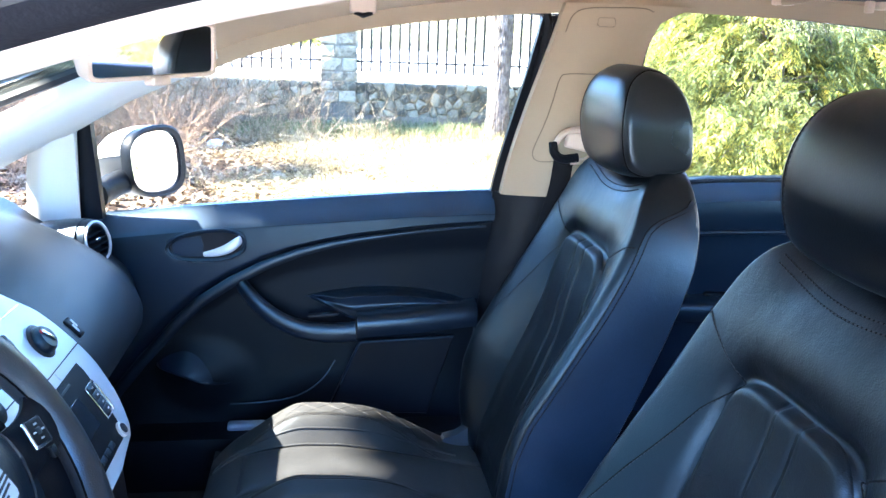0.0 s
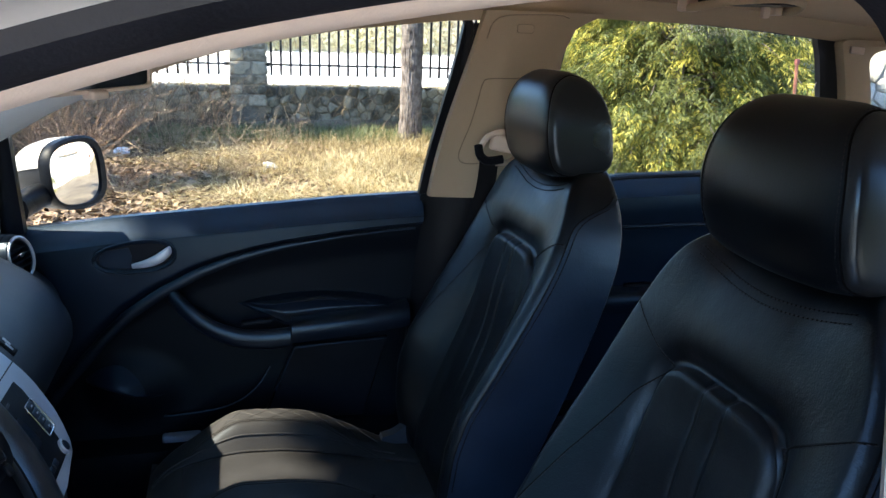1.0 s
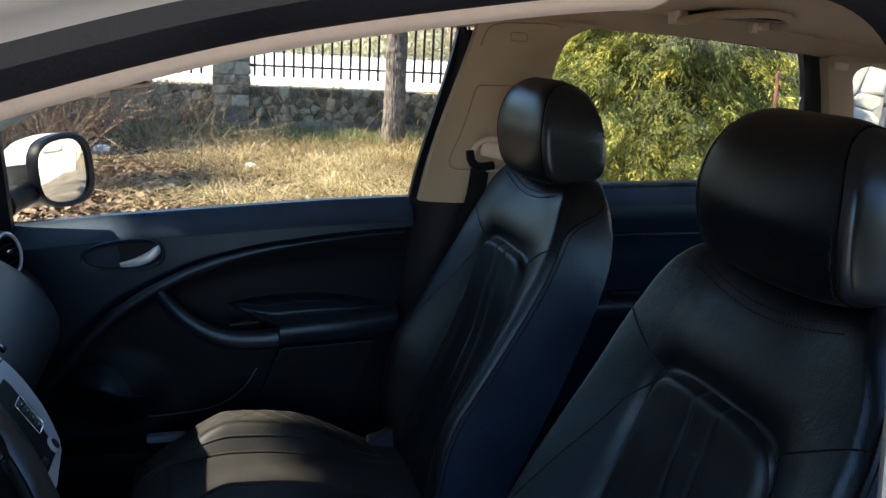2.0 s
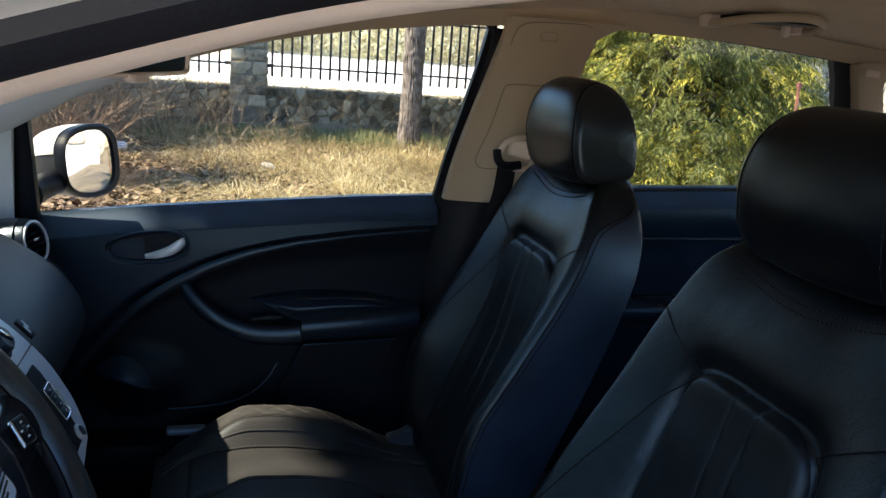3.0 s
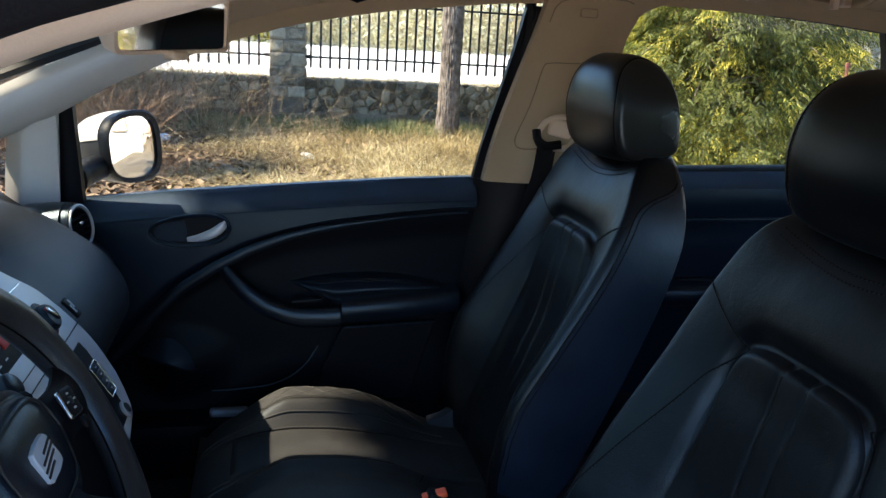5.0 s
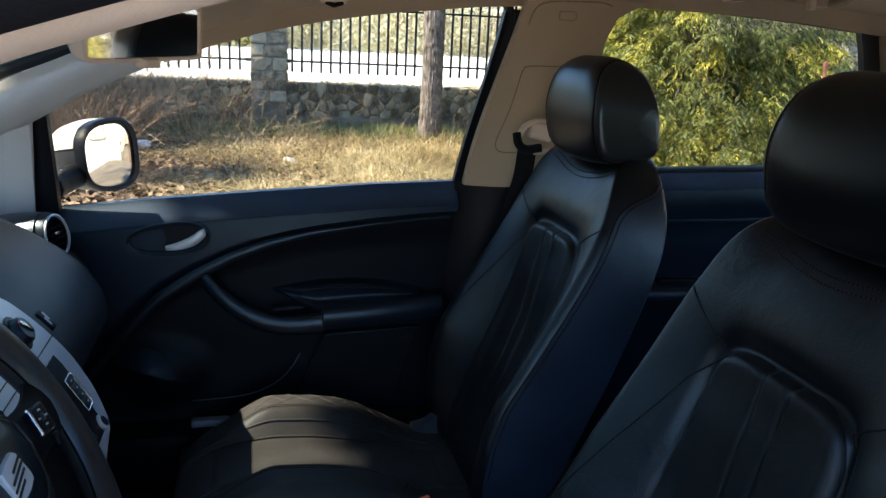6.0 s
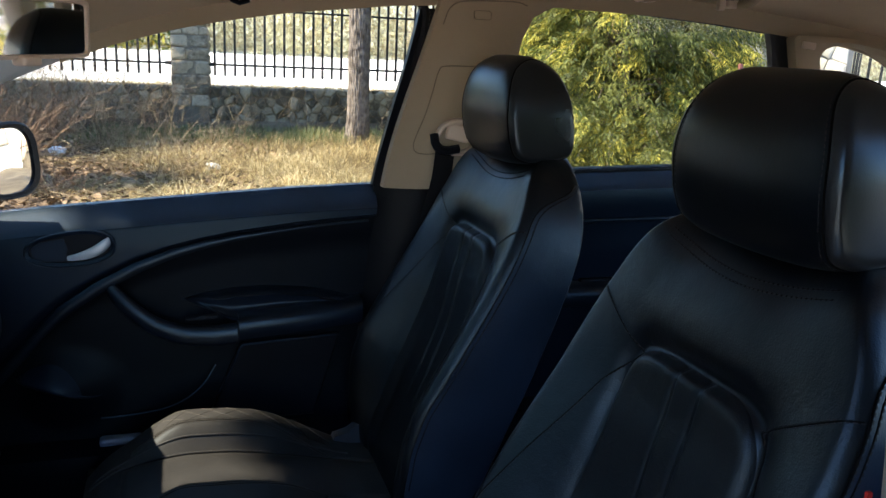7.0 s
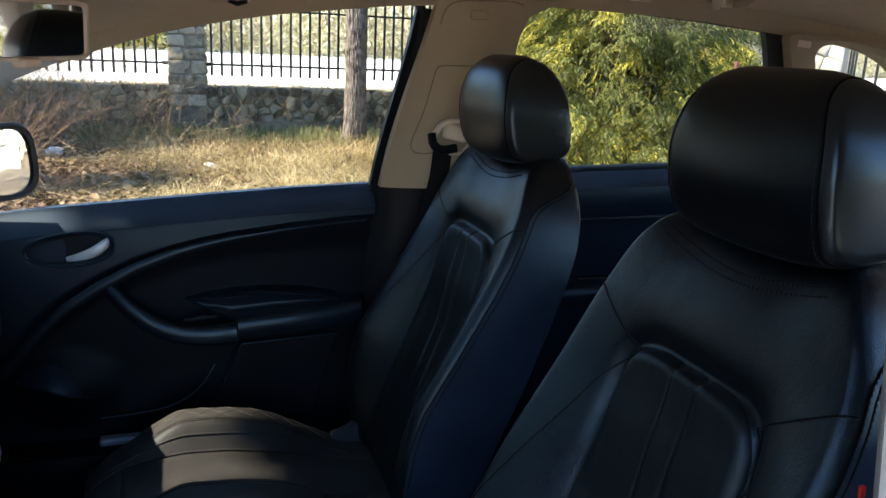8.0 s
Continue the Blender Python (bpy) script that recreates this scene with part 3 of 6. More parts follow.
rows = []
for i in range(141):
    row = []
    for k in range(37):
        v = k / 36
        xa = D0 + (D1 - D0) * i / 140
        zb, zs = zbelt(xa), zsweep(xa)
        z = zb - (zb - zs) * v
        x = D0 + (door_end(z) - D0) * i / 140
        h = zb - z
        dish = math.hypot((x + 0.170) / 0.084, (z - 0.861 - 0.087 * (x + 0.170)) / 0.034)
        y = 0.032 * (1 - sstep(0.80, 1.0, dish)) + 1.566 - 0.050 * sstep(-0.006, 0.052, h) - 0.004 * sstep(0.04, 0.10, h) + 0.020 * sstep(0.86, 1.0, v)
        row.append((x, y, z))
    rows.append(row)
upper = part("upper_trim", slab(rows, (0, 0.03, 0)), PLASTIC_PANEL, door, "black upper door trim")
rows = []
for i in range(61):
    x = D0 + (D1 - 0.002 - D0) * i / 60
    rows.append([(x, 1.5645 - 0.050 * sstep(-0.006, 0.052, 0.048 * k / 10), zbelt(x) + 0.0015 - 0.048 * k / 10) for k in range(11)])
part("trim_cap", slab(rows, (0, 0.006, 0)), PLASTIC_SKYLIT, upper, "top edge of the trim along the window, blue skylight in its colour")
rows = []
for i in range(101):
    row = []
    for k in range(37):
        v = k / 36
        xa = D0 + (D1 - D0) * i / 100
        zs = zsweep(xa)
        z = zs - (zs - 0.40) * v
        x = D0 + (door_end(z) - D0) * i / 100
        d = math.hypot((x + 0.205) / (0.15 if x > -0.205 else 0.11), (z - 0.535) / 0.105)
        bulge = 0.036 * (1 - sstep(0.0, 1.0, d))
        y = 1.534 + 0.012 * sstep(0, 0.15, v) - 0.012 * sstep(0.6, 1, v) - bulge
        row.append((x, y, z))
    rows.append(row)
insert = part("door_insert", slab(rows, (0, 0.03, 0)), CLOTH_DARK, door, "dark door insert with a speaker bulge")
# speaker: the swelling carries a leaf-shaped fold that starts in a point


def insert_y(x, z):
    v = (zsweep(x) - z) / (zsweep(x) - 0.40)
    d = math.hypot((x + 0.205) / (0.15 if x > -0.205 else 0.11), (z - 0.535) / 0.105)
    return 1.534 + 0.012 * sstep(0, 0.15, v) - 0.012 * sstep(0.6, 1, v) - 0.036 * (1 - sstep(0.0, 1.0, d))


LEAF_TOP = softened([(-0.298, 0.566), (-0.27, 0.596), (-0.235, 0.614), (-0.20, 0.621), (-0.16, 0.613), (-0.125, 0.592), (-0.10, 0.560)], 0.02)
FOLD = softened([(-0.298, 0.564), (-0.26, 0.556), (-0.225, 0.547), (-0.18, 0.531), (-0.14, 0.522), (-0.10, 0.528)], 0.02)
rows = []
for i in range(41):
    x = -0.297 + 0.196 * i / 40
    a, b = interp(x, LEAF_TOP), interp(x, FOLD)
    u = i / 40
    lift = 0.020 * sstep(0.0, 0.07, u) * sstep(0.95, 0.12, u)
    row = [(x, insert_y(x, a + (b - a) * k / 12) + 0.0022 * (1 - k / 12) * sstep(0.0, 0.08, u) + 0.007 * sstep(0.30, 0.85, u) - lift * sstep(0.0, 1.0, k / 12) ** 1.2, a + (b - a) * k / 12) for k in range(13)]
    rows.append(row + [(x, insert_y(x, b - 0.004) - lift * 0.80, b - 0.003), (x, insert_y(x, b - 0.010) + 0.001, b - 0.009)])
part("speaker_fold", slab(rows, (0, 0.004, 0)), PLASTIC_PANEL, insert, "leaf-shaped fold over the speaker", sharp=70)
sweep_pts = [(x, 1.522 + 0.008 * sstep(0.1, 0.5, x), zsweep(x) - 0.006) for x in lin(-0.43, 0.47, 60)]
part("trim_ridge", tube(sweep_pts, [0.0135 - 0.0105 * sstep(-0.15, 0.40, p[0]) for p in sweep_pts], 10, 0.6), PLASTIC, door, "raised ridge along the trim line")
# inner release: oval bezel, dark dish and silver lever
hm = pose(-0.169, 1.511, 0.861, 90, 0, 0) @ pose(0, 0, 0, 0, 0, 5)


def oval(rx, rz, h, n=40, p=2.3):
    out = []
    for k in range(n):
        a = 2 * math.pi * k / n
        c, s = math.cos(a), math.sin(a)
        out.append(hm @ Vector((rx * math.copysign(abs(c) ** (2 / p), c), rz * math.copysign(abs(s) ** (2 / p), s) * (1 + 0.12 * c), h)))
    return out


bez = part("handle_bezel", loft([oval(0.088, 0.036, -0.006), oval(0.088, 0.036, 0.003), oval(0.085, 0.033, 0.006), oval(0.080, 0.029, 0.004), oval(0.078, 0.028, -0.004)], caps=False), PLASTIC, door, "black oval handle bezel")
part("handle_dish", loft([oval(0.079, 0.029, -0.002), oval(0.072, 0.025, -0.024), oval(0.04, 0.012, -0.030)]), PLASTIC_DARK, bez)
part("bezel_rim", tube(oval(0.0865, 0.0355, 0.005) + oval(0.0865, 0.0355, 0.005)[:1], 0.0028, 8), PLASTIC, bez)
part("handle_cover", loft([[hm @ Vector((x, z, h)) for x, z in ((-0.074, -0.012), (-0.06, -0.022), (-0.012, -0.024), (-0.006, 0.0), (-0.010, 0.022), (-0.06, 0.019), (-0.074, 0.008))] for h in (-0.014, -0.001)]), PLASTIC_PANEL, bez)
lev = smooth_path([hm @ Vector(p) for p in ((-0.008, -0.020, 0.002), (0.02, -0.017, 0.007), (0.05, -0.008, 0.009), (0.072, 0.006, 0.006), (0.079, 0.014, 0.0))], 5)
part("lever", tube(lev, [0.0032 + 0.0080 * math.sin(math.pi * min(1, 0.1 + 0.75 * i / (len(lev) - 1))) ** 1.2 for i in range(len(lev))], 12, 0.45), SATIN, bez, "silver door lever")
# armrest, its shelf and the swept pull
ARM = [(1.55, 0.700), (1.512, 0.704), (1.49, 0.702), (1.476, 0.696), (1.469, 0.684), (1.470, 0.662), (1.478, 0.648), (1.50, 0.640), (1.55, 0.632)]
part("armrest", loft([[(x, y + 0.03 * sstep(0.44, 0.30, 0.44) + 0.016 * sstep(0.30, 0.46, x), z + (x - 0.168) * 0.07) for y, z in ARM] for x in (0.168, 0.172, 0.22, 0.28, 0.34, 0.40, 0.452)]), PLASTIC, door, "padded black armrest")
CREST = [(0.045, 0.729), (0.055, 0.732), (0.101, 0.744), (0.166, 0.753), (0.246, 0.755), (0.327, 0.748), (0.397, 0.733), (0.436, 0.719), (0.452, 0.716)]
LEDGE = [(0.045, 0.7285), (0.061, 0.729), (0.094, 0.717), (0.126, 0.710), (0.153, 0.698), (0.166, 0.6965), (0.244, 0.704), (0.339, 0.711), (0.431, 0.717), (0.452, 0.7155)]
shelf = []
for i in range(81):
    x = 0.048 + 0.402 * i / 80
    g = sstep(0.04, 0.14, x) * sstep(0.470, 0.40, x)
    c, b = interp(x, CREST) - 0.013 * g, interp(x, LEDGE)
    h = c - b
    yc, yl = 1.546 - 0.040 * g, 1.546 - 0.058 * sstep(0.05, 0.165, x) + 0.020 * sstep(0.36, 0.45, x)
    cove = smooth_path([(x, yc, c), (x, yc + 0.006 * g, c - 0.35 * h), (x, yc + 0.009 * g, c - 0.66 * h), (x, yc + 0.35 * (yl - yc) + 0.003 * g, b + 0.08 * h), (x, yl, b)], 4)
    shelf.append([(x, 1.558, c + 0.012 * g), (x, yc + 0.022 * g, c + 0.010 * g), (x, yc + 0.010 * g, c + 0.007 * g), (x, yc + 0.003 * g, c + 0.003 * g)] + cove + [(x, yl + 0.002, b - 0.006), (x, 1.558, b - 0.008)])
part("armrest_shelf", loft(shelf), PLASTIC, door, "rounded ledge above the armrest", sharp=60)
pull_path = smooth_path([(-0.108, 1.545, 0.775), (-0.092, 1.519, 0.762), (-0.06, 1.502, 0.728), (-0.01, 1.490, 0.690), (0.05, 1.483, 0.667), (0.11, 1.478, 0.662), (0.166, 1.475, 0.666)], 6)
pull_r = [interp(i / (len(pull_path) - 1), [(0, 0.011), (0.15, 0.0165), (0.5, 0.020), (0.8, 0.024), (1, 0.024)]) for i in range(len(pull_path))]
part("pull_handle", tube(pull_path, pull_r, 14, 0.62, up=(0.4, 0, 1)), PLASTIC, door, "swept black grab pull")
sw = part("window_switch", rbox((0.055, 1.494, 0.690), (0.125, 1.53, 0.698), 0.003, 2, pose(0, 0, 0, -12, -4, 0)), PLASTIC_DARK, door)
part("switch_key", rbox((0.086, 1.498, 0.698), (0.104, 1.508, 0.702), 0.002, 2, pose(0, 0, 0, -12, -4, 0)), PLASTIC, sw)
# map pocket
PK = [(0.176, 0.620), (0.403, 0.632), (0.343, 0.430), (0.098, 0.440)]


def pk(u, v, h):
    a, b, c, d = [Vector((p[0], 0, p[1])) for p in PK]
    q = a.lerp(b, u).lerp(d.lerp(c, u), v)
    return Vector((q.x, 1.528 - h, q.z))


part("pocket_panel", loft([[pk(u, v, h) for u, v in ((0 + i, 0 + i), (1 - i, 0 + i), (1 - i, 1 - i), (0 + i, 1 - i))] for i, h in ((0, -0.01), (0, 0.006), (0.015, 0.010))]), PLASTIC_DARK, door, "raised map pocket panel")
part("pocket_lip", tube([pk(0.0, v, 0.008) for v in lin(0.6, 0.04, 8)] + [pk(u, 0.0, 0.008) for u in lin(0.02, 1, 12)], 0.0030, 6), PLASTIC, door)
part("kick_trim", tube(smooth_path([(-0.13, 1.524, 0.466), (-0.089, 1.522, 0.468), (-0.003, 1.518, 0.478), (0.05, 1.517, 0.498), (0.09, 1.521, 0.53), (0.118, 1.527, 0.572)]), 0.0019, 8), PLASTIC, door)
# window frame, seal, black corner piece and glass
frame_pts = [(-0.405, 0.95), (-0.402, 1.115), (-0.302, 1.178), (-0.203, 1.226), (-0.162, 1.241), (-0.059, 1.281), (0.046, 1.313), (0.154, 1.337), (0.266, 1.357), (0.383, 1.372), (0.49, 1.385), (0.548, 1.390), (0.566, 1.379), (0.566, 1.35), (0.559, 1.30), (0.534, 1.14), (0.512, 0.99)]
fp = [Vector((x, yside(x, z) + 0.012, z + (0.011 + 0.016 * sstep(-0.02, -0.28, x) if x < 0.55 and z > 1.10 else 0.0))) for x, z in frame_pts]
part("window_frame", tube(smooth_path(fp[1:], 4), 0.0125, 8, 0.9, up=(0, 1, 0)), PLASTIC_DARK, door, "black window frame")
rows = []
for i in range(9):
    t = i / 8
    z = 0.985 + 0.40 * t
    x1 = 0.494 + 0.075 * t
    rows.append([(x1 - 0.014 + 0.034 * k / 3, yside(0.5, z) + 0.006, z) for k in range(4)])
part("window_frame", slab(rows, (0, 0.02, 0)), PLASTIC_DARK, door)
rows = []
for i in range(9):
    t = i / 8
    z = 0.915 + 0.225 * t
    rows.append([(-0.443 + 0.010 * t + (0.052 - 0.018 * t) * k / 4, 1.532 - 0.022 * t - 0.010 * math.sin(math.pi * k / 4), z) for k in range(5)])
part("corner_piece", slab(rows, (0, 0.03, 0)), PLASTIC_DARK, door, "black corner piece behind the mirror")
part("belt_seal", tube([(x, 1.572, zbelt(x) - 0.008) for x in lin(-0.41, 0.49, 20)], 0.007, 6), RUBBER, door)
rows = []
for i in range(21):
    x = -0.42 + 0.95 * i / 20
    rows.append([(x, yside(x, zbelt(x) + (ztop(x) - zbelt(x)) * k / 6) + 0.018, zbelt(x) - 0.01 + (ztop(x) + 0.012 - zbelt(x)) * k / 6) for k in range(7)])
pane = part("door_glass", slab(rows, (0, 0.004, 0)), GLASS, door, "clear door window")
pane.visible_shadow = False

# ---- rear door ----
rdoor = thing("rear_passenger_door", (1.1, 1.56, 0.40), "closed black rear car door seen between the seats", "car door")
rows = []
for i in range(31):
    x = 0.80 + 0.72 * i / 30
    row = []
    for k in range(15):
        v = k / 14
        zb = zbelt(x)
        z = zb - (zb - 0.38) * v
        h = zb - z
        y = 1.582 - 0.066 * sstep(-0.010, 0.062, h) + 0.022 * sstep(0.095, 0.115, h) - 0.014 * sstep(0.13, 0.16, h) + 0.01 * sstep(0.16, 0.25, h)
        row.append((x, y, z))
    rows.append(row)
part("door_trim", slab(rows, (0, 0.03, 0)), PLASTIC_PANEL, rdoor)
rows = []
for i in range(31):
    x = 0.80 + 0.72 * i / 30
    rows.append([(x, 1.5805 - 0.066 * sstep(-0.010, 0.062, 0.050 * k / 10), zbelt(x) + 0.0015 - 0.050 * k / 10) for k in range(11)])
part("trim_cap", slab(rows, (0, 0.006, 0)), PLASTIC_SKYLIT, rdoor, "top edge of the trim along the window, blue skylight in its colour")
part("armrest", loft([[(x, y, z + 0.03) for y, z in ARM] for x in (0.86, 0.88, 1.0, 1.2, 1.4, 1.42)]), PLASTIC, rdoor)
part("trim_ridge", tube([(x, 1.518, zbelt(x) - 0.122 - 0.02 * (x - 0.9)) for x in lin(0.80, 1.5, 12)], 0.006, 8), PLASTIC, rdoor)
rb = part("handle_bezel", rbox((1.03, 1.512, 0.712), (1.16, 1.53, 0.742), 0.008, 3), PLASTIC_DARK, rdoor)
part("lever", rbox((1.10, 1.507, 0.722), (1.15, 1.516, 0.730), 0.003), CHROME, rb, "small silver lever")
rows = []
for i in range(9):
    t = i / 8
    z = 1.0 + 0.385 * t
    rows.append([(1.452 + 0.42 * (1.385 - z) + 0.054 * k / 3, yside(1.47, z) + 0.004, z) for k in range(4)])
part("window_frame", slab(rows, (0, 0.02, 0)), RUBBER, rdoor, "black rear window frame")
fp = [(0.80, 1.02), (0.793, 1.20), (0.800, 1.33), (0.820, 1.393), (0.85, 1.405), (1.0, 1.405), (1.131, 1.400), (1.30, 1.390), (1.451, 1.377)]
part("window_seal", tube(smooth_path([(x, yside(x, z) + 0.020, z + 0.004) for x, z in fp], 4), 0.005, 8), RUBBER, rdoor)
part("belt_seal", tube([(x, 1.572, zbelt(x) - 0.006) for x in lin(0.80, 1.5, 14)], 0.007, 6), RUBBER, rdoor)
rows = [[(x, yside(x, zbelt(x) + (ztop(x) - zbelt(x)) * k / 6) + 0.018, zbelt(x) - 0.01 + (ztop(x) + 0.012 - zbelt(x)) * k / 6) for k in range(7)] for x in lin(0.78, 1.5, 12)]
pane = part("door_glass", slab(rows, (0, 0.004, 0)), GLASS, rdoor, "clear rear door window")
pane.visible_shadow = False

# ---- the driver's door, swung open ----
odoor = thing("front_driver_door", (-0.62, -0.03, 0.36), "silver front door swung wide open, black inside", "car door")
od = Matrix.Translation((-0.60, -0.03, 0.0)) @ pose(0, 0, 0, 0, 0, -112)
rows = [[od @ Vector((1.02 * i / 12, 0.03 - 0.03 * math.sin(math.pi * k / 8), 0.36 + (0.58 + 0.04 * i / 12) * k / 8)) for k in range(9)] for i in range(13)]
part("inner_trim", slab(rows, od.to_3x3() @ Vector((0, -0.05, 0))), PLASTIC_DARK, odoor)
rows = [[od @ Vector((1.02 * i / 12, -0.06 + 0.03 * abs(2 * k / 8 - 1) ** 2, 0.34 + (0.61 + 0.04 * i / 12) * k / 8)) for k in range(9)] for i in range(13)]
part("outer_skin", slab(rows, od.to_3x3() @ Vector((0, -0.01, 0))), PAINT, odoor, "silver painted outer skin")
part("window_frame", tube(smooth_path([od @ Vector(p) for p in ((0.04, 0, 0.95), (0.25, 0.03, 1.12), (0.5, 0.06, 1.28), (0.8, 0.08, 1.36), (0.98, 0.09, 1.375), (1.03, 0.08, 1.33), (1.02, 0.0, 0.98))], 5), 0.018, 8), RUBBER, odoor)
part("armrest", tube([od @ Vector(p) for p in ((0.25, 0.05, 0.66), (0.5, 0.075, 0.68), (0.85, 0.06, 0.70))], 0.03, 8), PLASTIC, odoor)

# ---- outside mirror on the passenger's side ----
mirror = thing("side_mirror", (-0.38, 1.66, 0.95), "silver outside mirror with black rim on the front door", "side mirror")
ctr, nrm = Vector((-0.324, 1.790, 1.004)), Vector((0.870, -0.475, 0.095)).normalized()
across = Vector((0, 0, 1)).cross(nrm).normalized()
above = nrm.cross(across)


def mring(w, h, d, p=3.2, skew=0.0, n=36):
    out = []
    for k in range(n):
        a = 2 * math.pi * k / n
        c, s = math.cos(a), math.sin(a)
        u, v = math.copysign(abs(c) ** (2 / p), c), math.copysign(abs(s) ** (2 / p), s)
        out.append(ctr + across * (w * u + skew * v) + above * h * (v * (1 - 0.10 * (u < 0) * abs(u))) + nrm * d)
    return out


shell = part("housing", loft([mring(0.084, 0.073, 0.004), mring(0.094, 0.082, 0.002), mring(0.099, 0.086, -0.02), mring(0.098, 0.085, -0.06, 2.9), mring(0.088, 0.076, -0.10, 2.6), mring(0.068, 0.060, -0.13, 2.4), mring(0.036, 0.032, -0.15, 2.2)]), RUBBER, mirror, "dark mirror housing")
cap_rows = [mring(0.101, 0.088, -0.022), mring(0.101, 0.088, -0.05, 3.0), mring(0.0985, 0.0855, -0.07, 2.85), mring(0.090, 0.078, -0.10, 2.6), mring(0.070, 0.062, -0.13, 2.4)]
part("cap", slab([r[1:18] for r in cap_rows], nrm * 0.002), PAINT, mirror, "silver painted cap")
part("rim", loft([[p - across * 0.009 for p in mring(0.087, 0.073, -0.004)], [p - across * 0.009 for p in mring(0.088, 0.075, 0.010)], [p - across * 0.002 for p in mring(0.0975, 0.083, 0.012)], mring(0.101, 0.089, 0.006), mring(0.101, 0.089, -0.008), mring(0.099, 0.086, -0.020)], caps=False), PLASTIC_DARK, mirror, "black mirror rim")
part("mirror_face", loft([[p - across * 0.009 for p in mring(0.088 * k, 0.074 * k, d)] for k, d in [(1.0, 0.002)] + [(k, 0.0050 + 0.0026 * (1 - k * k)) for k in (1.0, 0.85, 0.7, 0.55, 0.4, 0.25, 0.1, 0.02)]]), MIRROR, mirror, "mirror glass")
part("mirror_foot", tube(smooth_path([(-0.425, 1.59, 0.955), (-0.415, 1.64, 0.958), (-0.40, 1.70, 0.962), (-0.38, 1.745, 0.968)], 4), [0.036, 0.034, 0.032, 0.03, 0.03, 0.03, 0.03, 0.03, 0.03, 0.03, 0.03, 0.03, 0.03], 12, 1.0), PLASTIC_DARK, mirror, "black mirror foot")

# ---- front seats ----
LEAN = radians(22)
US, FS = Vector((math.sin(LEAN), 0, math.cos(LEAN))), Vector((-math.cos(LEAN), 0, math.sin(LEAN)))
SEAT0 = Vector((0.425, 0.435, 0.48))
HALF = [(-0.03, 0.20), (0.0, 0.212), (0.1, 0.232), (0.3, 0.240), (0.42, 0.236), (0.50, 0.232), (0.55, 0.224), (0.60, 0.208), (0.64, 0.186), (0.67, 0.163), (0.69, 0.143), (0.705, 0.118)]
EDGE = [(-0.03, 0.003), (0.0, 0.028), (0.05, 0.053), (0.128, 0.077), (0.2, 0.083), (0.3, 0.070), (0.43, 0.050), (0.50, 0.043), (0.57, 0.039), (0.63, 0.041), (0.66, 0.036), (0.69, 0.016), (0.705, -0.01)]
REAR = [(-0.03, -0.09), (0.1, -0.098), (0.34, -0.097), (0.44, -0.096), (0.566, -0.090), (0.62, -0.080), (0.658, -0.066), (0.69, -0.050), (0.705, -0.040)]
CORE = [(-0.03, -0.01), (0.0, 0.0), (0.3, 0.002), (0.45, 0.010), (0.52, 0.024), (0.565, 0.035), (0.62, 0.033), (0.65, 0.026), (0.68, 0.010), (0.69, 0.003), (0.705, -0.02)]
ARCH_W, ARCH_S = 0.126, 0.516


HALF, EDGE, REAR, CORE = (softened(table) for table in (HALF, EDGE, REAR, CORE))


def arch(s):
    """Half the width of the padded back panel at a height."""
    return ARCH_W * max(0.0, 1 - max(0.0, (s - 0.37) / (ARCH_S - 0.37)) ** 5) ** 0.30


def front(y, s):
    w = interp(s, HALF)
    a = abs(y) / w
    f, e = interp(s, CORE), interp(s, EDGE)
    base = f + (e - f) * sstep(0.36, 0.96, a)
    base -= 0.013 * sstep(0.91, 1.0, a) ** 2
    # the panel is puffed inside the arch, and the yoke dips towards it
    g = ((abs(y) / ARCH_W) ** 6 + (max(0.0, s - 0.37) / (ARCH_S - 0.37)) ** 6) ** (1 / 6)
    d = (1 - g) * 0.13
    fade = sstep(0.30, 0.44, s)
    base -= (0.003 + 0.007 * fade) * math.exp(-(d / (0.010 if d > 0 else 0.011)) ** 2)
    if d > 0:
        base += 0.008 * fade * sstep(0.0, 0.016, d) - 0.004 * (1 - fade)
    return base


def seat_pt(y, f, s, c=SEAT0):
    return c + US * s + FS * f + Vector((0, y, 0))


def polyline(fun, n):
    return [fun(i / (n - 1)) for i in range(n)]


def stitches(lines, step=0.0065, length=0.004, r=0.0006):
    """A row of short threads beside each line."""
    bm = bmesh.new()
    for pts in lines:
        acc = 0.0
        for a, b in zip(pts, pts[1:]):
            d = b - a
            while acc < d.length:
                p = a + d.normalized() * acc
                tube([p, p + d.normalized() * length], r, 4, bm=bm)
                acc += step
            acc -= d.length
    return bm


seat = thing("car_seat", (0.425, 0.435, 0.28), "black leather front seat beside the open door", "car seat", "front seats")
rings = []
for i in range(148):
    s = -0.03 + 0.735 * i / 147
    w = interp(s, HALF)
    r, e = interp(s, REAR), front(w, s)
    ring = [seat_pt(w * (2 * j / 96 - 1) * 0.988, front(w * (2 * j / 96 - 1) * 0.988, s), s) for j in range(97)]
    ring += [seat_pt(w * 0.999, e + (r - e) * t, s) for t in (0.05, 0.25, 0.5, 0.75, 0.92)]
    ring += [seat_pt(w * (1 - 2 * j / 14) * 0.95, r - 0.004 * math.sin(math.pi * j / 14), s) for j in range(15)]
    ring += [seat_pt(-w * 0.999, r + (e - r) * t, s) for t in (0.08, 0.25, 0.5, 0.75, 0.95)]
    rings.append(ring)
back = part("backrest", loft(rings), LEATHER, seat, "black leather backrest with side bolsters", sharp=60)
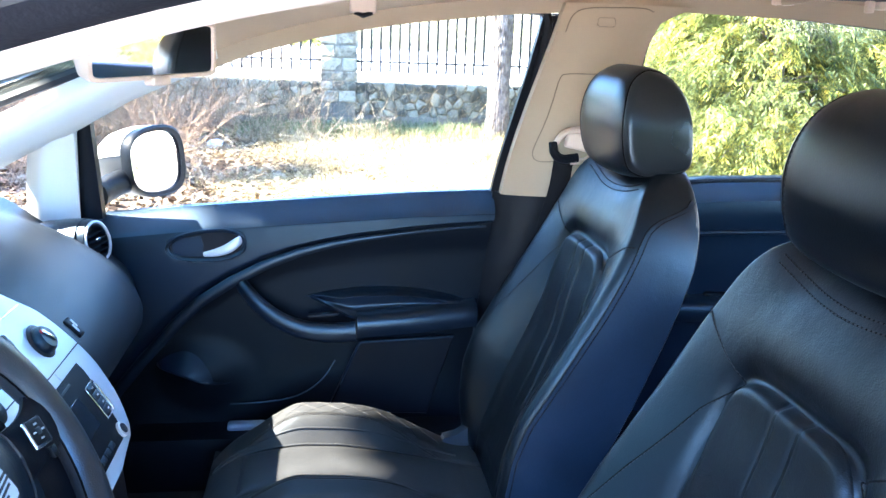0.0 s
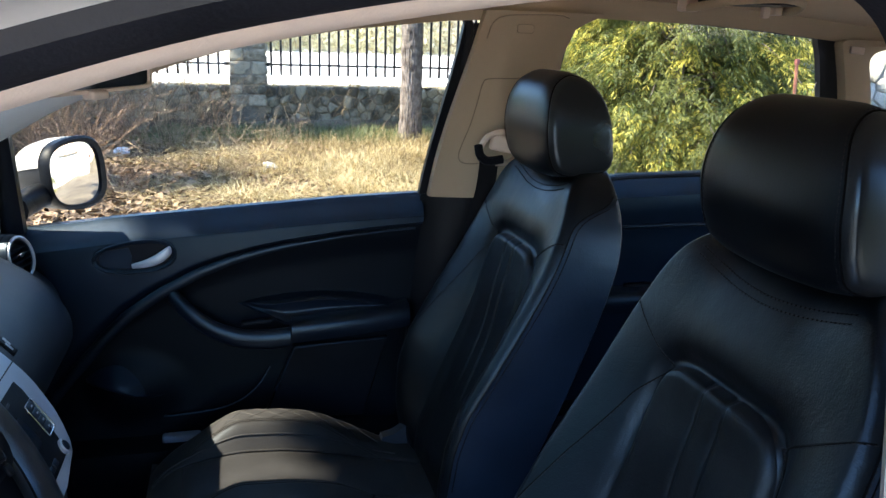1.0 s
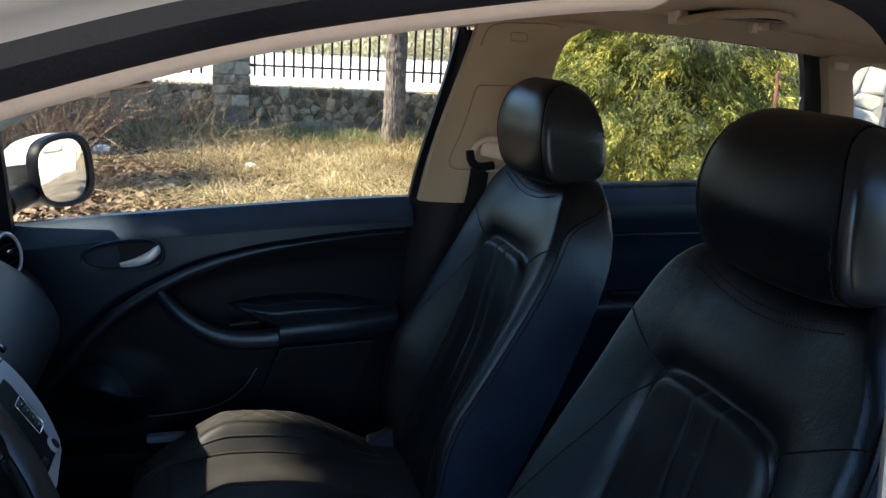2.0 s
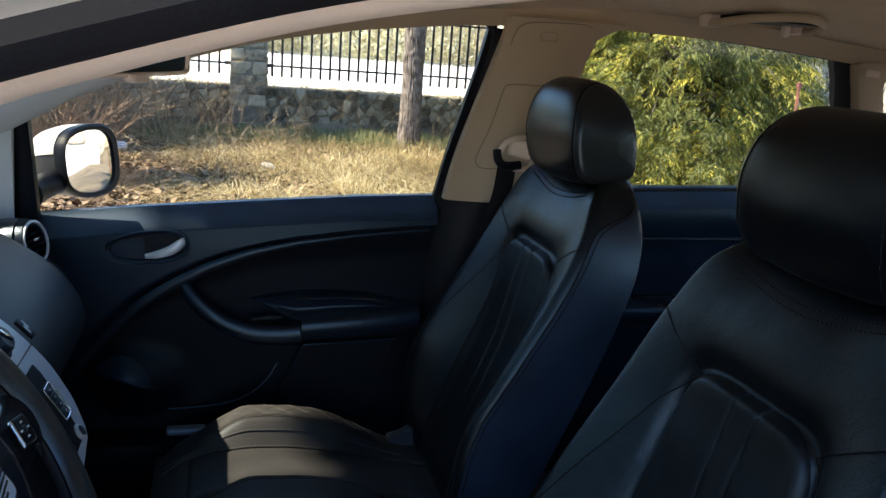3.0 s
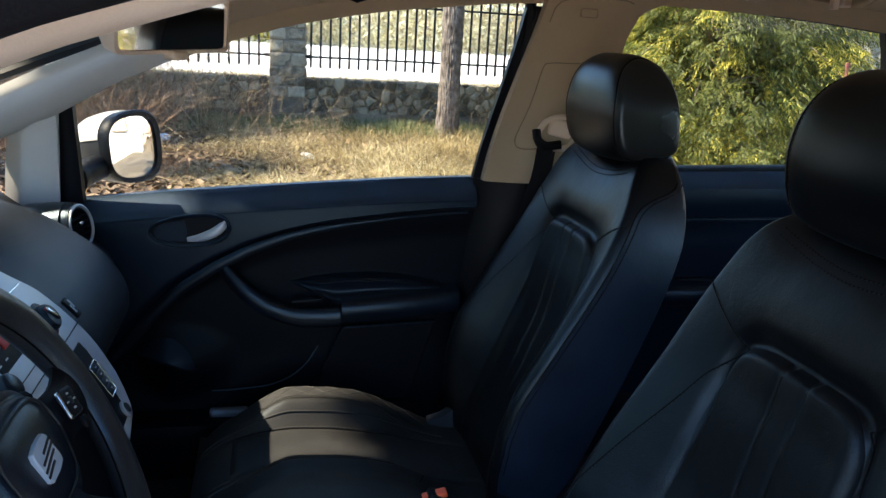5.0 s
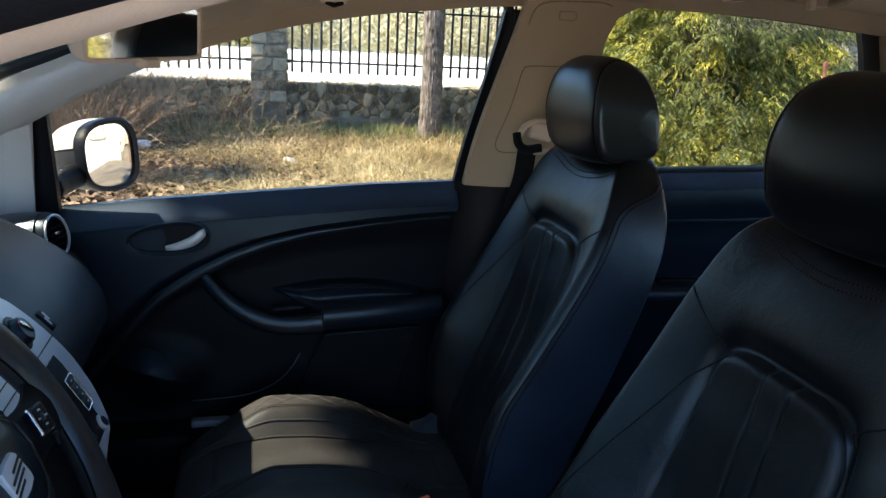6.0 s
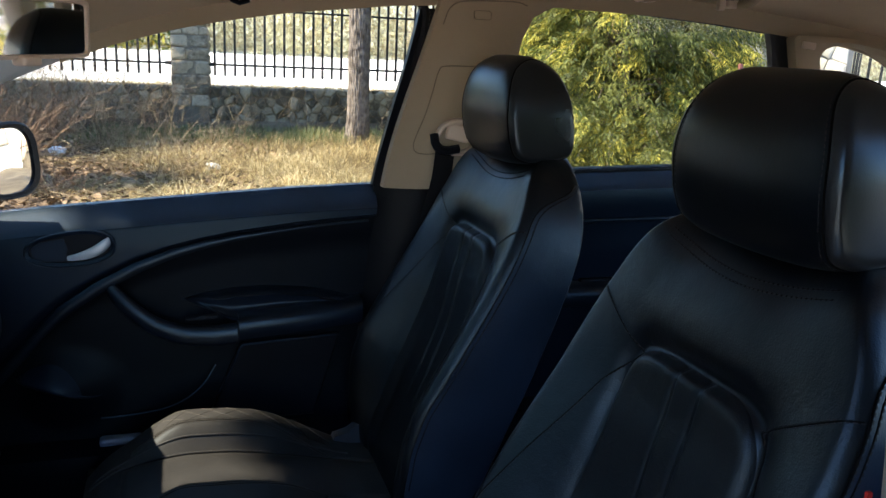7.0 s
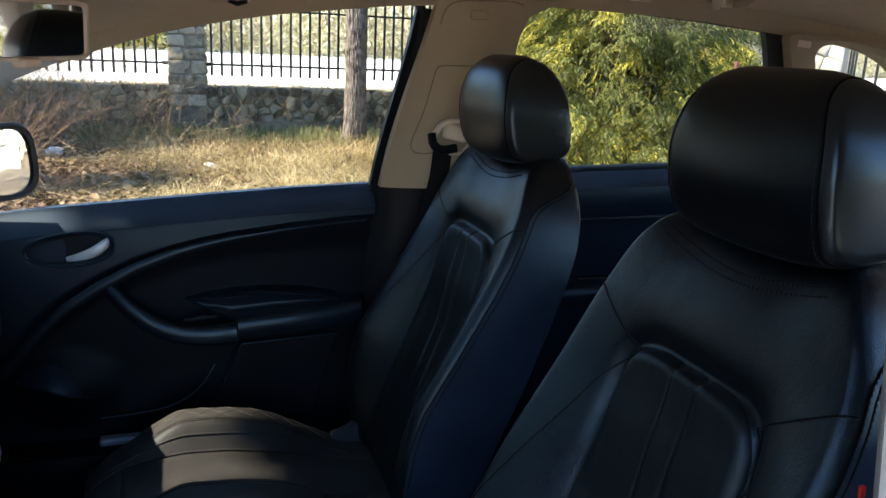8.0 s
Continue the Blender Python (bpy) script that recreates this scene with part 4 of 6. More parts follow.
# padded panel in three upright pads, drawn together at the pleats
PLEAT = 0.0225
for a, b in ((-9.0, -PLEAT), (-PLEAT, PLEAT), (PLEAT, 9.0)):
    rows = []
    for i in range(76):
        s = 0.02 + (ARCH_S - 0.0225) * (1 - (1 - i / 75) ** 1.6)
        w = arch(s) * 0.99
        y0, y1 = max(-w, min(w, a)), max(-w, min(w, b))
        row = []
        for k in range(19):
            t = k / 18
            y = y0 + (y1 - y0) * t
            rim = min(1.0, (w - abs(y)) / 0.012)
            groove = min(1.0, abs(abs(y) - PLEAT) / 0.009)
            puff = 0.0015 * sstep(0, 1, rim) - 0.0042 * (1 - groove) ** 1.5 * sstep(0.10, 0.30, s)
            row.append(seat_pt(y, front(y, s) + 0.0012 + puff, s))
        rows.append(row)
    part("back_panel", slab(rows, -FS * 0.005), LEATHER_PERF, back, "perforated leather pad", sharp=70)


def on_front(y, s, lift=-0.0005):
    return seat_pt(y, front(y, s) + lift, s)


for y in (-PLEAT, PLEAT):
    part("pad_seam", tube(polyline(lambda t: on_front(y, 0.03 + 0.482 * t, -0.0032), 30), 0.0013, 6), SEAM, back)


def panel_edge(s):
    """Where the seat's smooth side panel begins: at the bolster's corner, sweeping back below the shoulder."""
    e, r = front(interp(s, HALF), s) - 0.002, interp(s, REAR) + 0.008
    return e + (r + 0.004 - e) * sstep(0.555, 0.675, s) ** 2


SIDE_SEAM = [(0.0, 0.230), (0.10, 0.232), (0.223, 0.215), (0.318, 0.190), (0.437, 0.150), (0.480, 0.126), (0.498, 0.108)]
yoke, lines = [], []
for sg in (1, -1):
    yoke.append(polyline(lambda t: on_front(sg * (0.110 + 0.108 * t), 0.497 + 0.060 * t ** 1.1), 18))
    yoke.append(polyline(lambda t: on_front(sg * (interp(0.496 - 0.45 * t, SIDE_SEAM) * min(1.0, (interp(0.496 - 0.45 * t, HALF) - 0.010) / interp(0.496 - 0.45 * t, SIDE_SEAM))), 0.496 - 0.45 * t), 40))
    yoke.append(polyline(lambda t: seat_pt(sg * (interp(0.06 + 0.605 * t, HALF) + 0.0004), panel_edge(0.06 + 0.605 * t) + 0.0005, 0.06 + 0.605 * t), 48))
    yoke.append(polyline(lambda t: seat_pt(sg * (interp(0.06 + 0.605 * t, HALF) + 0.0004), panel_edge(0.06 + 0.605 * t) - 0.0085, 0.06 + 0.605 * t), 48))
collar = [polyline(lambda t: on_front(-0.136 + 0.272 * t, 0.656 - 0.022 * math.sin(math.pi * t) - d), 30) for d in (0.0, 0.011)]
for pts in yoke + collar:
    part("seam", tube(pts, 0.0013, 6), SEAM, back)
for pts in yoke[1::4] + yoke[2::4] + yoke[3::4] + yoke[0::4] + collar:
    for k in (0.0032, -0.0032):
        lines.append([p + Vector((0, k, 0)) + FS * 0.0012 for p in pts])
tagged(part("stitching", stitches(lines), STITCH, back), kind="stuff")
for sg in (1, -1):
    # side panel of smoother hide between the seam and the seat's back; its blue is painted skylight
    rows = []
    for i in range(48):
        s = 0.02 + 0.645 * i / 47
        w = interp(s, HALF) + 0.0004
        e, r = panel_edge(s) - 0.0012, interp(s, REAR) + 0.008
        rows.append([seat_pt(sg * (w + 0.0022 * math.sin(math.pi * k / 8)), e + (r - e) * k / 8, s) for k in range(9)])
    part("side_panel", slab(rows, (0, -0.003 * sg, 0)), LEATHER_SIDE_SKYLIT, back, "smooth side panel, blue skylight in its colour", sharp=70)

# headrest: domed top, upright back, flat foot; a seam runs round each cheek
HEAD_C = Vector((0.660, 0.0, 1.197))
HEAD = [(0.5985, 1.150), (0.5925, 1.195), (0.598, 1.246), (0.613, 1.279), (0.642, 1.297), (0.674, 1.291), (0.699, 1.270), (0.716, 1.236), (0.725, 1.198), (0.730, 1.158),
        (0.729, 1.130), (0.716, 1.117), (0.688, 1.112), (0.645, 1.108), (0.612, 1.121)]
head_ring = [p - HEAD_C for p in smooth_path([(x, 0, z) for x, z in HEAD + HEAD[:1]], 4)[:-1]]
HEAD_W, HEAD_Y = 0.133, SEAT0.y - 0.012


def hr_map(x, y, z):
    """The headrest narrows towards its domed top."""
    return Vector((x, HEAD_Y + y * (1 - 0.34 * min(1.0, max(0.0, (z - 1.185) / 0.115)) ** 2.2), z))


def hr_ring(y, k_in=1.0, out=0.0):
    """One upright slice of the headrest at a distance from its middle; out pushes it sideways."""
    t = abs(y) / HEAD_W
    corner = 1 - math.sqrt(max(0.0, 1 - max(0.0, (t - 0.60) / 0.40) ** 2))
    sc = (1.0 - 0.18 * corner - 0.006 * t * t) * k_in
    ring = []
    for p in head_ring:
        front_side, low = sstep(0.01, -0.05, p.x), sstep(-0.03, -0.08, p.z)
        x = p.x * sc - 0.003 * (1 - t * t) * front_side * k_in
        z = p.z * sc - 0.010 * (1 - t * t) * low * front_side * k_in
        ring.append(hr_map(HEAD_C.x + x, y + math.copysign(out, y), HEAD_C.z + z))
    return ring


steps = [HEAD_W * math.sin(math.pi / 2 * k / 9) for k in range(10)] + [HEAD_W * k for k in (0.79, 0.83, 0.87, 0.905)]
ys = sorted({round(k * y, 5) for y in steps for k in (1, -1)})
DOME = ((0.04, 0.0032), (0.30, 0.0030), (0.55, 0.0025), (0.75, 0.0017), (0.90, 0.0008))
near_cheek = [hr_ring(-HEAD_W, k, d) for k, d in DOME]
far_cheek = [hr_ring(HEAD_W, k, d) for k, d in DOME[::-1]]
head = part("headrest", loft(near_cheek + [hr_ring(y) for y in ys] + far_cheek), LEATHER_HEAD, seat, "domed black leather headrest", sharp=80)
for sg in (1, -1):
    panel = [hr_ring(sg * HEAD_W, k, d + 0.0012) for k, d in DOME]
    panel += [hr_ring(sg * HEAD_W * q, 1.004, 0.0012) for q in (0.9995, 0.99, 0.965, 0.935, 0.915)]
    panel += [hr_ring(sg * HEAD_W * 0.902, 0.994)]
    part("cheek_panel", loft(panel), LEATHER_CHEEK_DAYLIT, head, "smooth leather cheek panel, lightened for reflected daylight", sharp=80)
    rr = hr_ring(sg * HEAD_W * 0.900, 1.002)
    part("seam", tube(rr + rr[:1], 0.0012, 6, up=(0, 1, 0)), SEAM, head)
    tagged(part("stitching", stitches([hr_ring(sg * HEAD_W * q, 1.003) for q in (0.865, 0.93)]), STITCH, head), kind="stuff")
for sg in (1, -1):
    part("headrest_post", tube([(0.690, HEAD_Y + sg * 0.06, 1.06), (0.678, HEAD_Y + sg * 0.06, 1.14)], 0.006, 10), PLASTIC_DARK, seat)


# cushion: nose, flat middle and raised sides
def cush_top(x, y):
    a = abs(y) / 0.232
    z = interp(x, CUSH_Z)
    side = sstep(-0.085, 0.05, x) * sstep(0.40, 0.17, x)
    z += 0.048 * sstep(0.33, 0.52, a) * side - 0.052 * sstep(0.74, 1.0, a) ** 1.6
    z -= 0.004 * math.exp(-((abs(y) - 0.080) / 0.007) ** 2) * sstep(-0.10, -0.04, x)
    return z


CUSH_Z = softened([(-0.145, 0.425), (-0.12, 0.455), (-0.08, 0.482), (-0.03, 0.497), (0.05, 0.504), (0.13, 0.500), (0.22, 0.486), (0.32, 0.464), (0.45, 0.440)])
rings = []
for i in range(71):
    x = -0.145 + 0.60 * i / 70
    w = 0.232 * (1 - 0.10 * sstep(-0.04, -0.145, x) ** 2) - 0.025 * sstep(0.30, 0.45, x)
    ring = [(x, SEAT0.y + w * (2 * j / 92 - 1), cush_top(x, 0.232 * (2 * j / 92 - 1))) for j in range(93)]
    low = 0.375 + 0.05 * sstep(-0.06, -0.145, x)
    zt = cush_top(x, 0.232)
    ring += [(x, SEAT0.y + w + 0.004 * math.sin(math.pi * t), zt + (low - zt) * t) for t in (0.2, 0.5, 0.8, 1.0)]
    ring += [(x, SEAT0.y - w - 0.004 * math.sin(math.pi * t), zt + (low - zt) * t) for t in (1.0, 0.8, 0.5, 0.2)]
    rings.append(ring)
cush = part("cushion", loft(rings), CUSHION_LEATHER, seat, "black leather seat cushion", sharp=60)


def on_cush(x, y, lift=-0.0005):
    return Vector((x, SEAT0.y + y, cush_top(x, y) + lift))


rows = [[on_cush(-0.07 + 0.45 * i / 30, -0.077 + 0.154 * k / 16, 0.001 + 0.005 * (1 - abs(2 * k / 16 - 1) ** 6) * (1 - abs(2 * i / 30 - 1) ** 8)) for k in range(17)] for i in range(31)]
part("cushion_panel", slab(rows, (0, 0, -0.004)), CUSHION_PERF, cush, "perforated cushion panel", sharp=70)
TOP_SEAM = softened([(-0.06, 0.112), (0.0, 0.122), (0.10, 0.126), (0.20, 0.120), (0.27, 0.106), (0.33, 0.085), (0.38, 0.055)], 0.04)
clines = [polyline(lambda t: on_cush(-0.055 + 0.43 * t, sg * interp(-0.055 + 0.43 * t, TOP_SEAM) + sg * d), 44) for sg in (1, -1) for d in (0.0, 0.006)]
clines += [polyline(lambda t: on_cush(0.30 - 0.02 * t, sg * (0.098 + 0.05 * t)), 10) for sg in (1, -1)]
for pts in clines:
    part("seam", tube(pts, 0.0014, 6), SEAM, cush)
for sg in (1, -1):
    for d in (0.083, 0.101):
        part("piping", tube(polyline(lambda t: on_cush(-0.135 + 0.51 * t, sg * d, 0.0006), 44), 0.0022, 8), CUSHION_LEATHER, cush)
tagged(part("stitching", stitches([[p + Vector((0, k, 0.0012)) for p in pts] for pts in clines[:4] for k in (0.004, -0.004)]), PALE_STITCH, cush), kind="stuff")
# crossed quilting threads on the raised sides
quilt = bmesh.new()
for k in range(7):
    x0 = 0.0 + 0.050 * k
    for lean in (0.085, -0.085):
        tube(polyline(lambda t: on_cush(min(0.40, max(-0.02, x0 + lean * (t - 0.5))), 0.136 + 0.070 * t, 0.0004), 10), 0.0006, 4, bm=quilt)
tagged(part("quilting", quilt, PALE_STITCH, cush), kind="stuff")
for sg in (1, -1):
    part("side_cover", rbox((-0.10, SEAT0.y + sg * 0.222 - 0.012, 0.31), (0.50, SEAT0.y + sg * 0.222 + 0.012, 0.42), 0.01, 3), PLASTIC_DARK, seat)
    part("seat_rail", rbox((-0.12, SEAT0.y + sg * 0.17 - 0.02, 0.28), (0.46, SEAT0.y + sg * 0.17 + 0.02, 0.32), 0.004), IRON, seat)
part("seat_pan", rbox((-0.10, SEAT0.y - 0.21, 0.315), (0.46, SEAT0.y + 0.21, 0.40), 0.02), PLASTIC_DARK, seat)
wedge_rings = [[(x, y, z) for x, z in ((0.350, 0.455), (0.357, 0.470), (0.384, 0.477), (0.411, 0.495), (0.417, 0.484), (0.419, 0.450))] for y in (0.585, 0.590, 0.608, 0.613)]
part("hinge_cover", loft(wedge_rings), LIT_PATCH_GREY, seat, "grey wedge for the sunlit patch behind the cushion")
other = copy_thing(seat, pose(0.425, 0.435 + 0.73, 0.28))
tagged(other, "black leather front seat beside the closed passenger door")
# the driver's headrest is shifted back and up to fit the camera's view
head.location += Vector((0.010, 0, 0.004))
part("side_tag", rbox((0.606, 0.1985, 0.938), (0.612, 0.2045, 0.950), 0.0015), RED_MARK, seat, "small red fabric tag")

# buckle between the seats, and the passenger's belt
buckle = thing("seat_belt_buckle", (0.30, 0.905, 0.40), "orange-red belt buckle release beside the passenger seat", "belt buckle")
part("stalk", tube([(0.36, 0.90, 0.42), (0.32, 0.905, 0.50)], 0.014, 8, 0.5), PLASTIC_DARK, buckle)
bk = part("casing", rbox((0.262, 0.893, 0.490), (0.318, 0.919, 0.540), 0.006, 3, pose(0, 0, 0, 0, 25, 0)), PLASTIC_DARK, buckle)
part("release_button", rbox((0.262, 0.896, 0.533), (0.306, 0.916, 0.544), 0.004, 3, pose(0, 0, 0, 0, -14, 0)), RED_PLASTIC, bk, "orange-red release button")
belt = thing("seat_belt", (0.60, 1.44, 0.45), "black seat belt hanging from the middle pillar", "seat belt")
strap = [(0.606, 1.392, 1.085), (0.602, 1.402, 1.02), (0.588, 1.425, 0.93), (0.575, 1.445, 0.80), (0.565, 1.452, 0.65), (0.56, 1.455, 0.45)]
rows = [[p + Vector((w, 0.004 * abs(w) / 0.022, 0)) for w in (-0.022, -0.011, 0, 0.011, 0.022)] for p in smooth_path(strap, 6)]
part("strap", slab(rows, (0, 0.0018, 0)), WEBBING, belt, "black webbing")
gd = part("belt_guide", tube(smooth_path([(0.588, 1.405, 1.118), (0.600, 1.392, 1.142), (0.632, 1.386, 1.152), (0.662, 1.386, 1.140), (0.672, 1.390, 1.112), (0.655, 1.392, 1.086), (0.62, 1.394, 1.082)], 5), 0.0085, 10, 0.8, up=(0, 1, 0)), CREAM, belt, "beige belt guide loop")
part("guide_cap", rbox((0.605, 1.384, 1.108), (0.660, 1.40, 1.146), 0.008, 3, pose(0, 0, 0, 0, 12, 0)), CREAM, gd)
part("guide_slot", tube(smooth_path([(0.580, 1.400, 1.122), (0.583, 1.392, 1.100), (0.600, 1.388, 1.088), (0.634, 1.386, 1.092)], 5), 0.010, 8), PLASTIC_DARK, gd, "black slot liner")

# ---- dashboard ----
dash = thing("dashboard", (-0.5, MID, 0.30), "black soft dashboard with round air vent", "dashboard")
DASH = [(-0.95, 0.955), (-0.80, 0.972), (-0.65, 0.975), (-0.54, 0.968), (-0.46, 0.950), (-0.40, 0.922), (-0.345, 0.882), (-0.305, 0.842), (-0.278, 0.80), (-0.269, 0.765), (-0.276, 0.738), (-0.300, 0.712), (-0.36, 0.665), (-0.40, 0.56), (-0.43, 0.42), (-0.50, 0.35), (-0.95, 0.35)]


def dash_pt(p, y):
    t = sstep(1.28, 1.50, y) ** 1.5
    x, z = p
    if x > -0.6:
        x -= 0.055 * t * sstep(-0.62, -0.40, x)
        z -= 0.035 * t * sstep(0.80, 0.95, z) * sstep(-0.6, -0.5, x)
    return Vector((x, y, z))


dp = [Vector((p.x, 0, p.z)) for p in smooth_path([(x, 0, z) for x, z in DASH], 3)]
ysd = [0.10, 0.3, 0.5, 0.7, 0.9, 1.0, 1.1, 1.2, 1.28, 1.32, 1.36, 1.40, 1.43, 1.46, 1.485, 1.50]
pad = part("dash_pad", loft([[dash_pt((p.x, p.z), y) for p in dp] for y in ysd]), DASH_SKIN, dash, "soft black dash pad", sharp=50)
part("glovebox_gap", tube([dash_pt((-0.2975, 0.716), y) + Vector((0.001, 0, 0)) for y in lin(0.99, 1.44, 14)], 0.0022, 6), RUBBER, dash)
# round vent with silver ring and slats in a raised hood
vm = Matrix.Translation((-0.380, 1.428, 0.890)) @ Vector((0.94, -0.28, 0.22)).to_track_quat("Z", "Y").to_matrix().to_4x4()
vent = part("air_vent", disc_ring([(0.030, -0.05), (0.052, -0.06), (0.050, -0.01), (0.047, 0.004), (0.036, 0.004), (0.034, -0.02)], vm, 36, True), PLASTIC, dash, "round air vent")
part("vent_ring", disc_ring([(0.0450, 0.002), (0.0445, 0.007), (0.0415, 0.0085), (0.0390, 0.006), (0.0380, -0.004)], vm, 40, True), SATIN, vent, "silver vent ring")
part("vent_back", disc_ring([(0.001, -0.022), (0.0355, -0.022), (0.0355, -0.030), (0.001, -0.030)], vm, 24), RUBBER, vent)
for i in range(-2, 3):
    half = math.sqrt(0.0345 ** 2 - (i * 0.0125) ** 2)
    part("slat", rbox((-half, -0.0008, -0.012), (half, 0.0008, 0.002), 0.0005, 1, vm @ pose(0, i * 0.0125, 0, 18, 0, 0)), PLASTIC_DARK, vent)
part("vent_tab", rbox((-0.008, -0.004, -0.003), (0.008, 0.004, 0.003), 0.0015, 2, vm @ pose(0.002, 0.004, 0.004)), CHROME, vent)
part("vent_hood", loft([[vm @ Vector((r * math.cos(a), r * math.sin(a) * 0.94, h)) for a in (2 * math.pi * k / 32 for k in range(32))] for r, h in ((0.055, -0.012), (0.060, -0.05), (0.064, -0.10), (0.05, -0.16))]), PLASTIC, vent)
bdg = Matrix.Translation((-0.3125, 1.025, 0.8505)) @ Matrix((Vector((0, 1, 0)), Vector((-0.66, 0, 0.75)), Vector((0.75, 0, 0.66)))).transposed().to_4x4()
badge = part("airbag_switch", rbox((-0.013, -0.019, -0.006), (0.013, 0.019, 0.003), 0.006, 3, bdg), PLASTIC_DARK, dash, "small black badge")
for k in (-1, 1):
    part("badge_bar", rbox((-0.003, -0.008, 0), (0.003, 0.008, 0.001), 0.0006, 1, bdg @ pose(k * 0.004, k * 0.004, 0.0035)), MARK, badge)

# centre console face
PC, DC = Vector((-0.376, 0.0, 0.942)), Vector((0.171, 0, -0.242)).normalized()
NC = Vector((-DC.z, 0, DC.x))
RIGHT = [(-0.06, 0.860), (-0.03, 0.886), (-0.008, 0.909), (0.048, 0.953), (0.085, 0.965), (0.119, 0.972), (0.150, 0.977), (0.178, 0.977), (0.228, 0.967), (0.255, 0.953), (0.278, 0.937), (0.290, 0.917), (0.296, 0.885), (0.300, 0.84)]


def con(along, y, h=0.0):
    sag = 0.010 * math.sin(math.pi * min(1, max(0, along / 0.31)))
    return PC + DC * along + NC * (h + sag) + Vector((0, y, 0))


def con_m(along, y, h=0.0):
    """A pose on the console face: x towards the passenger, y up the face, z out of it."""
    m = Matrix((Vector((0, 1, 0)), -DC, NC)).transposed().to_4x4()
    return Matrix.Translation(con(along, y, h)) @ m


console = thing("centre_console", (-0.30, 0.80, 0.30), "silver centre console with radio and climate knobs", "centre console")
rows = []
for i in range(33):
    a = -0.06 + 0.360 * i / 32
    r = interp(a, RIGHT)
    l = flip(r)
    rows.append([con(a, l + (r - l) * k / 14, 0.004 - 0.003 * abs(2 * k / 14 - 1) ** 8) for k in range(15)])
face = part("console_face", slab(rows, -NC * 0.03), SILVER_TRIM, console, "silver painted console face", sharp=50)
rows = []
for i in range(20):
    a = -0.075 + 0.370 * i / 19
    r = interp(a, RIGHT) - 0.004
    rows.append([con(a, flip(r) + (2 * r - 2 * MID) * k / 6, -0.022) for k in range(7)])
part("console_body", slab(rows, -NC * 0.12), PLASTIC_DARK, console)
part("console_base", loft([[(-0.42, 0.70, 0.30), (-0.42, 0.92, 0.30), (-0.19, 0.90, 0.30), (-0.19, 0.72, 0.30)], [(-0.42, 0.70, 0.66), (-0.42, 0.93, 0.66), (-0.22, 0.91, 0.66), (-0.22, 0.71, 0.66)]]), PLASTIC_DARK, console)
part("face_gap", tube([con(0.129, y, 0.0035) for y in lin(0.64, 0.974, 10)], 0.0012, 6), RUBBER, face)
knob_m = con_m(0.086, 0.888, 0.003)
part("knob_well", disc_ring([(0.001, 0.0), (0.027, 0.0), (0.029, 0.002), (0.025, 0.004)], knob_m, 30), RUBBER, face)
knob = part("climate_knob", disc_ring([(0.021, 0.0), (0.0225, 0.004), (0.0205, 0.013), (0.017, 0.0165), (0.001, 0.017)], knob_m, 30), PLASTIC, console, "black climate knob")
part("knob_grip", rbox((-0.003, -0.014, 0.0), (0.003, 0.014, 0.004), 0.0015, 2, knob_m @ pose(0, 0, 0.0165, 0, 0, 35)), CHROME, knob)
part("knob_mark", rbox((-0.003, -0.003, 0), (0.003, 0.003, 0.002), 0.001, 1, knob_m @ pose(-0.009, 0.012, 0.0158)), RED_MARK, knob)
part("climate_knob", disc_ring([(0.018, 0.0), (0.0195, 0.003), (0.018, 0.014), (0.015, 0.0165), (0.001, 0.017)], con_m(0.10, 0.668, 0.003), 30), PLASTIC, console, "black climate knob")
bank = part("button_panel", rbox((-0.07, -0.026, -0.006), (0.07, 0.026, 0.002), 0.005, 3, con_m(0.066, 0.76, 0.003)), PLASTIC_DARK, console, "black panel of small buttons")
for y in (0.70, 0.725, 0.775, 0.80, 0.818):
    part("small_button", rbox((-0.010, -0.006, -0.002), (0.010, 0.006, 0.003), 0.002, 2, con_m(0.058, y, 0.005)), PLASTIC, bank)
    part("button_mark", rbox((-0.004, -0.001, 0), (0.004, 0.001, 0.0006), 0, 1, con_m(0.078, y, 0.0055)), MARK, bank)
part("block_gap", tube([con(0.112, y, 0.0035) for y in lin(0.69, 0.775, 6)], 0.0012, 6), RUBBER, face)
part("chrome_strip", rbox((-0.03, -0.0014, 0), (0.03, 0.0014, 0.002), 0.0006, 1, con_m(0.026, 0.890, 0.0035)), CHROME, console, "thin bright line at a button slit")
part("hazard_button", rbox((-0.014, -0.008, -0.002), (0.014, 0.008, 0.004), 0.003, 2, con_m(0.062, 0.752, 0.005)), RED_MARK, console, "red hazard button")
part("upper_vent", rbox((-0.045, -0.020, -0.01), (0.045, 0.020, 0.004), 0.008, 3, con_m(-0.03, 0.84, 0.004)), PLASTIC_DARK, console)
# radio
radio_rows = []
for a in lin(0.146, 0.277, 9):
    r = 0.9255 - (a - 0.146) * 0.21 - 0.006 * (max(0.0, abs(a - 0.2115) / 0.0655) ** 10)
    radio_rows.append([con(a, flip(r) + (r - flip(r)) * k / 10, 0.0052) for k in range(11)])
radio = part("radio", slab(radio_rows, -NC * 0.012), PLASTIC_DARK, console, "black radio with chrome-framed keys")
part("radio_screen", rbox((-0.052, -0.026, 0), (0.052, 0.026, 0.0016), 0.0008, 1, con_m(0.205, 0.80, 0.0055)), DISPLAY, radio)
part("disc_slot", rbox((-0.06, -0.002, 0), (0.06, 0.002, 0.001), 0.0005, 1, con_m(0.158, 0.80, 0.0055)), RUBBER, radio)
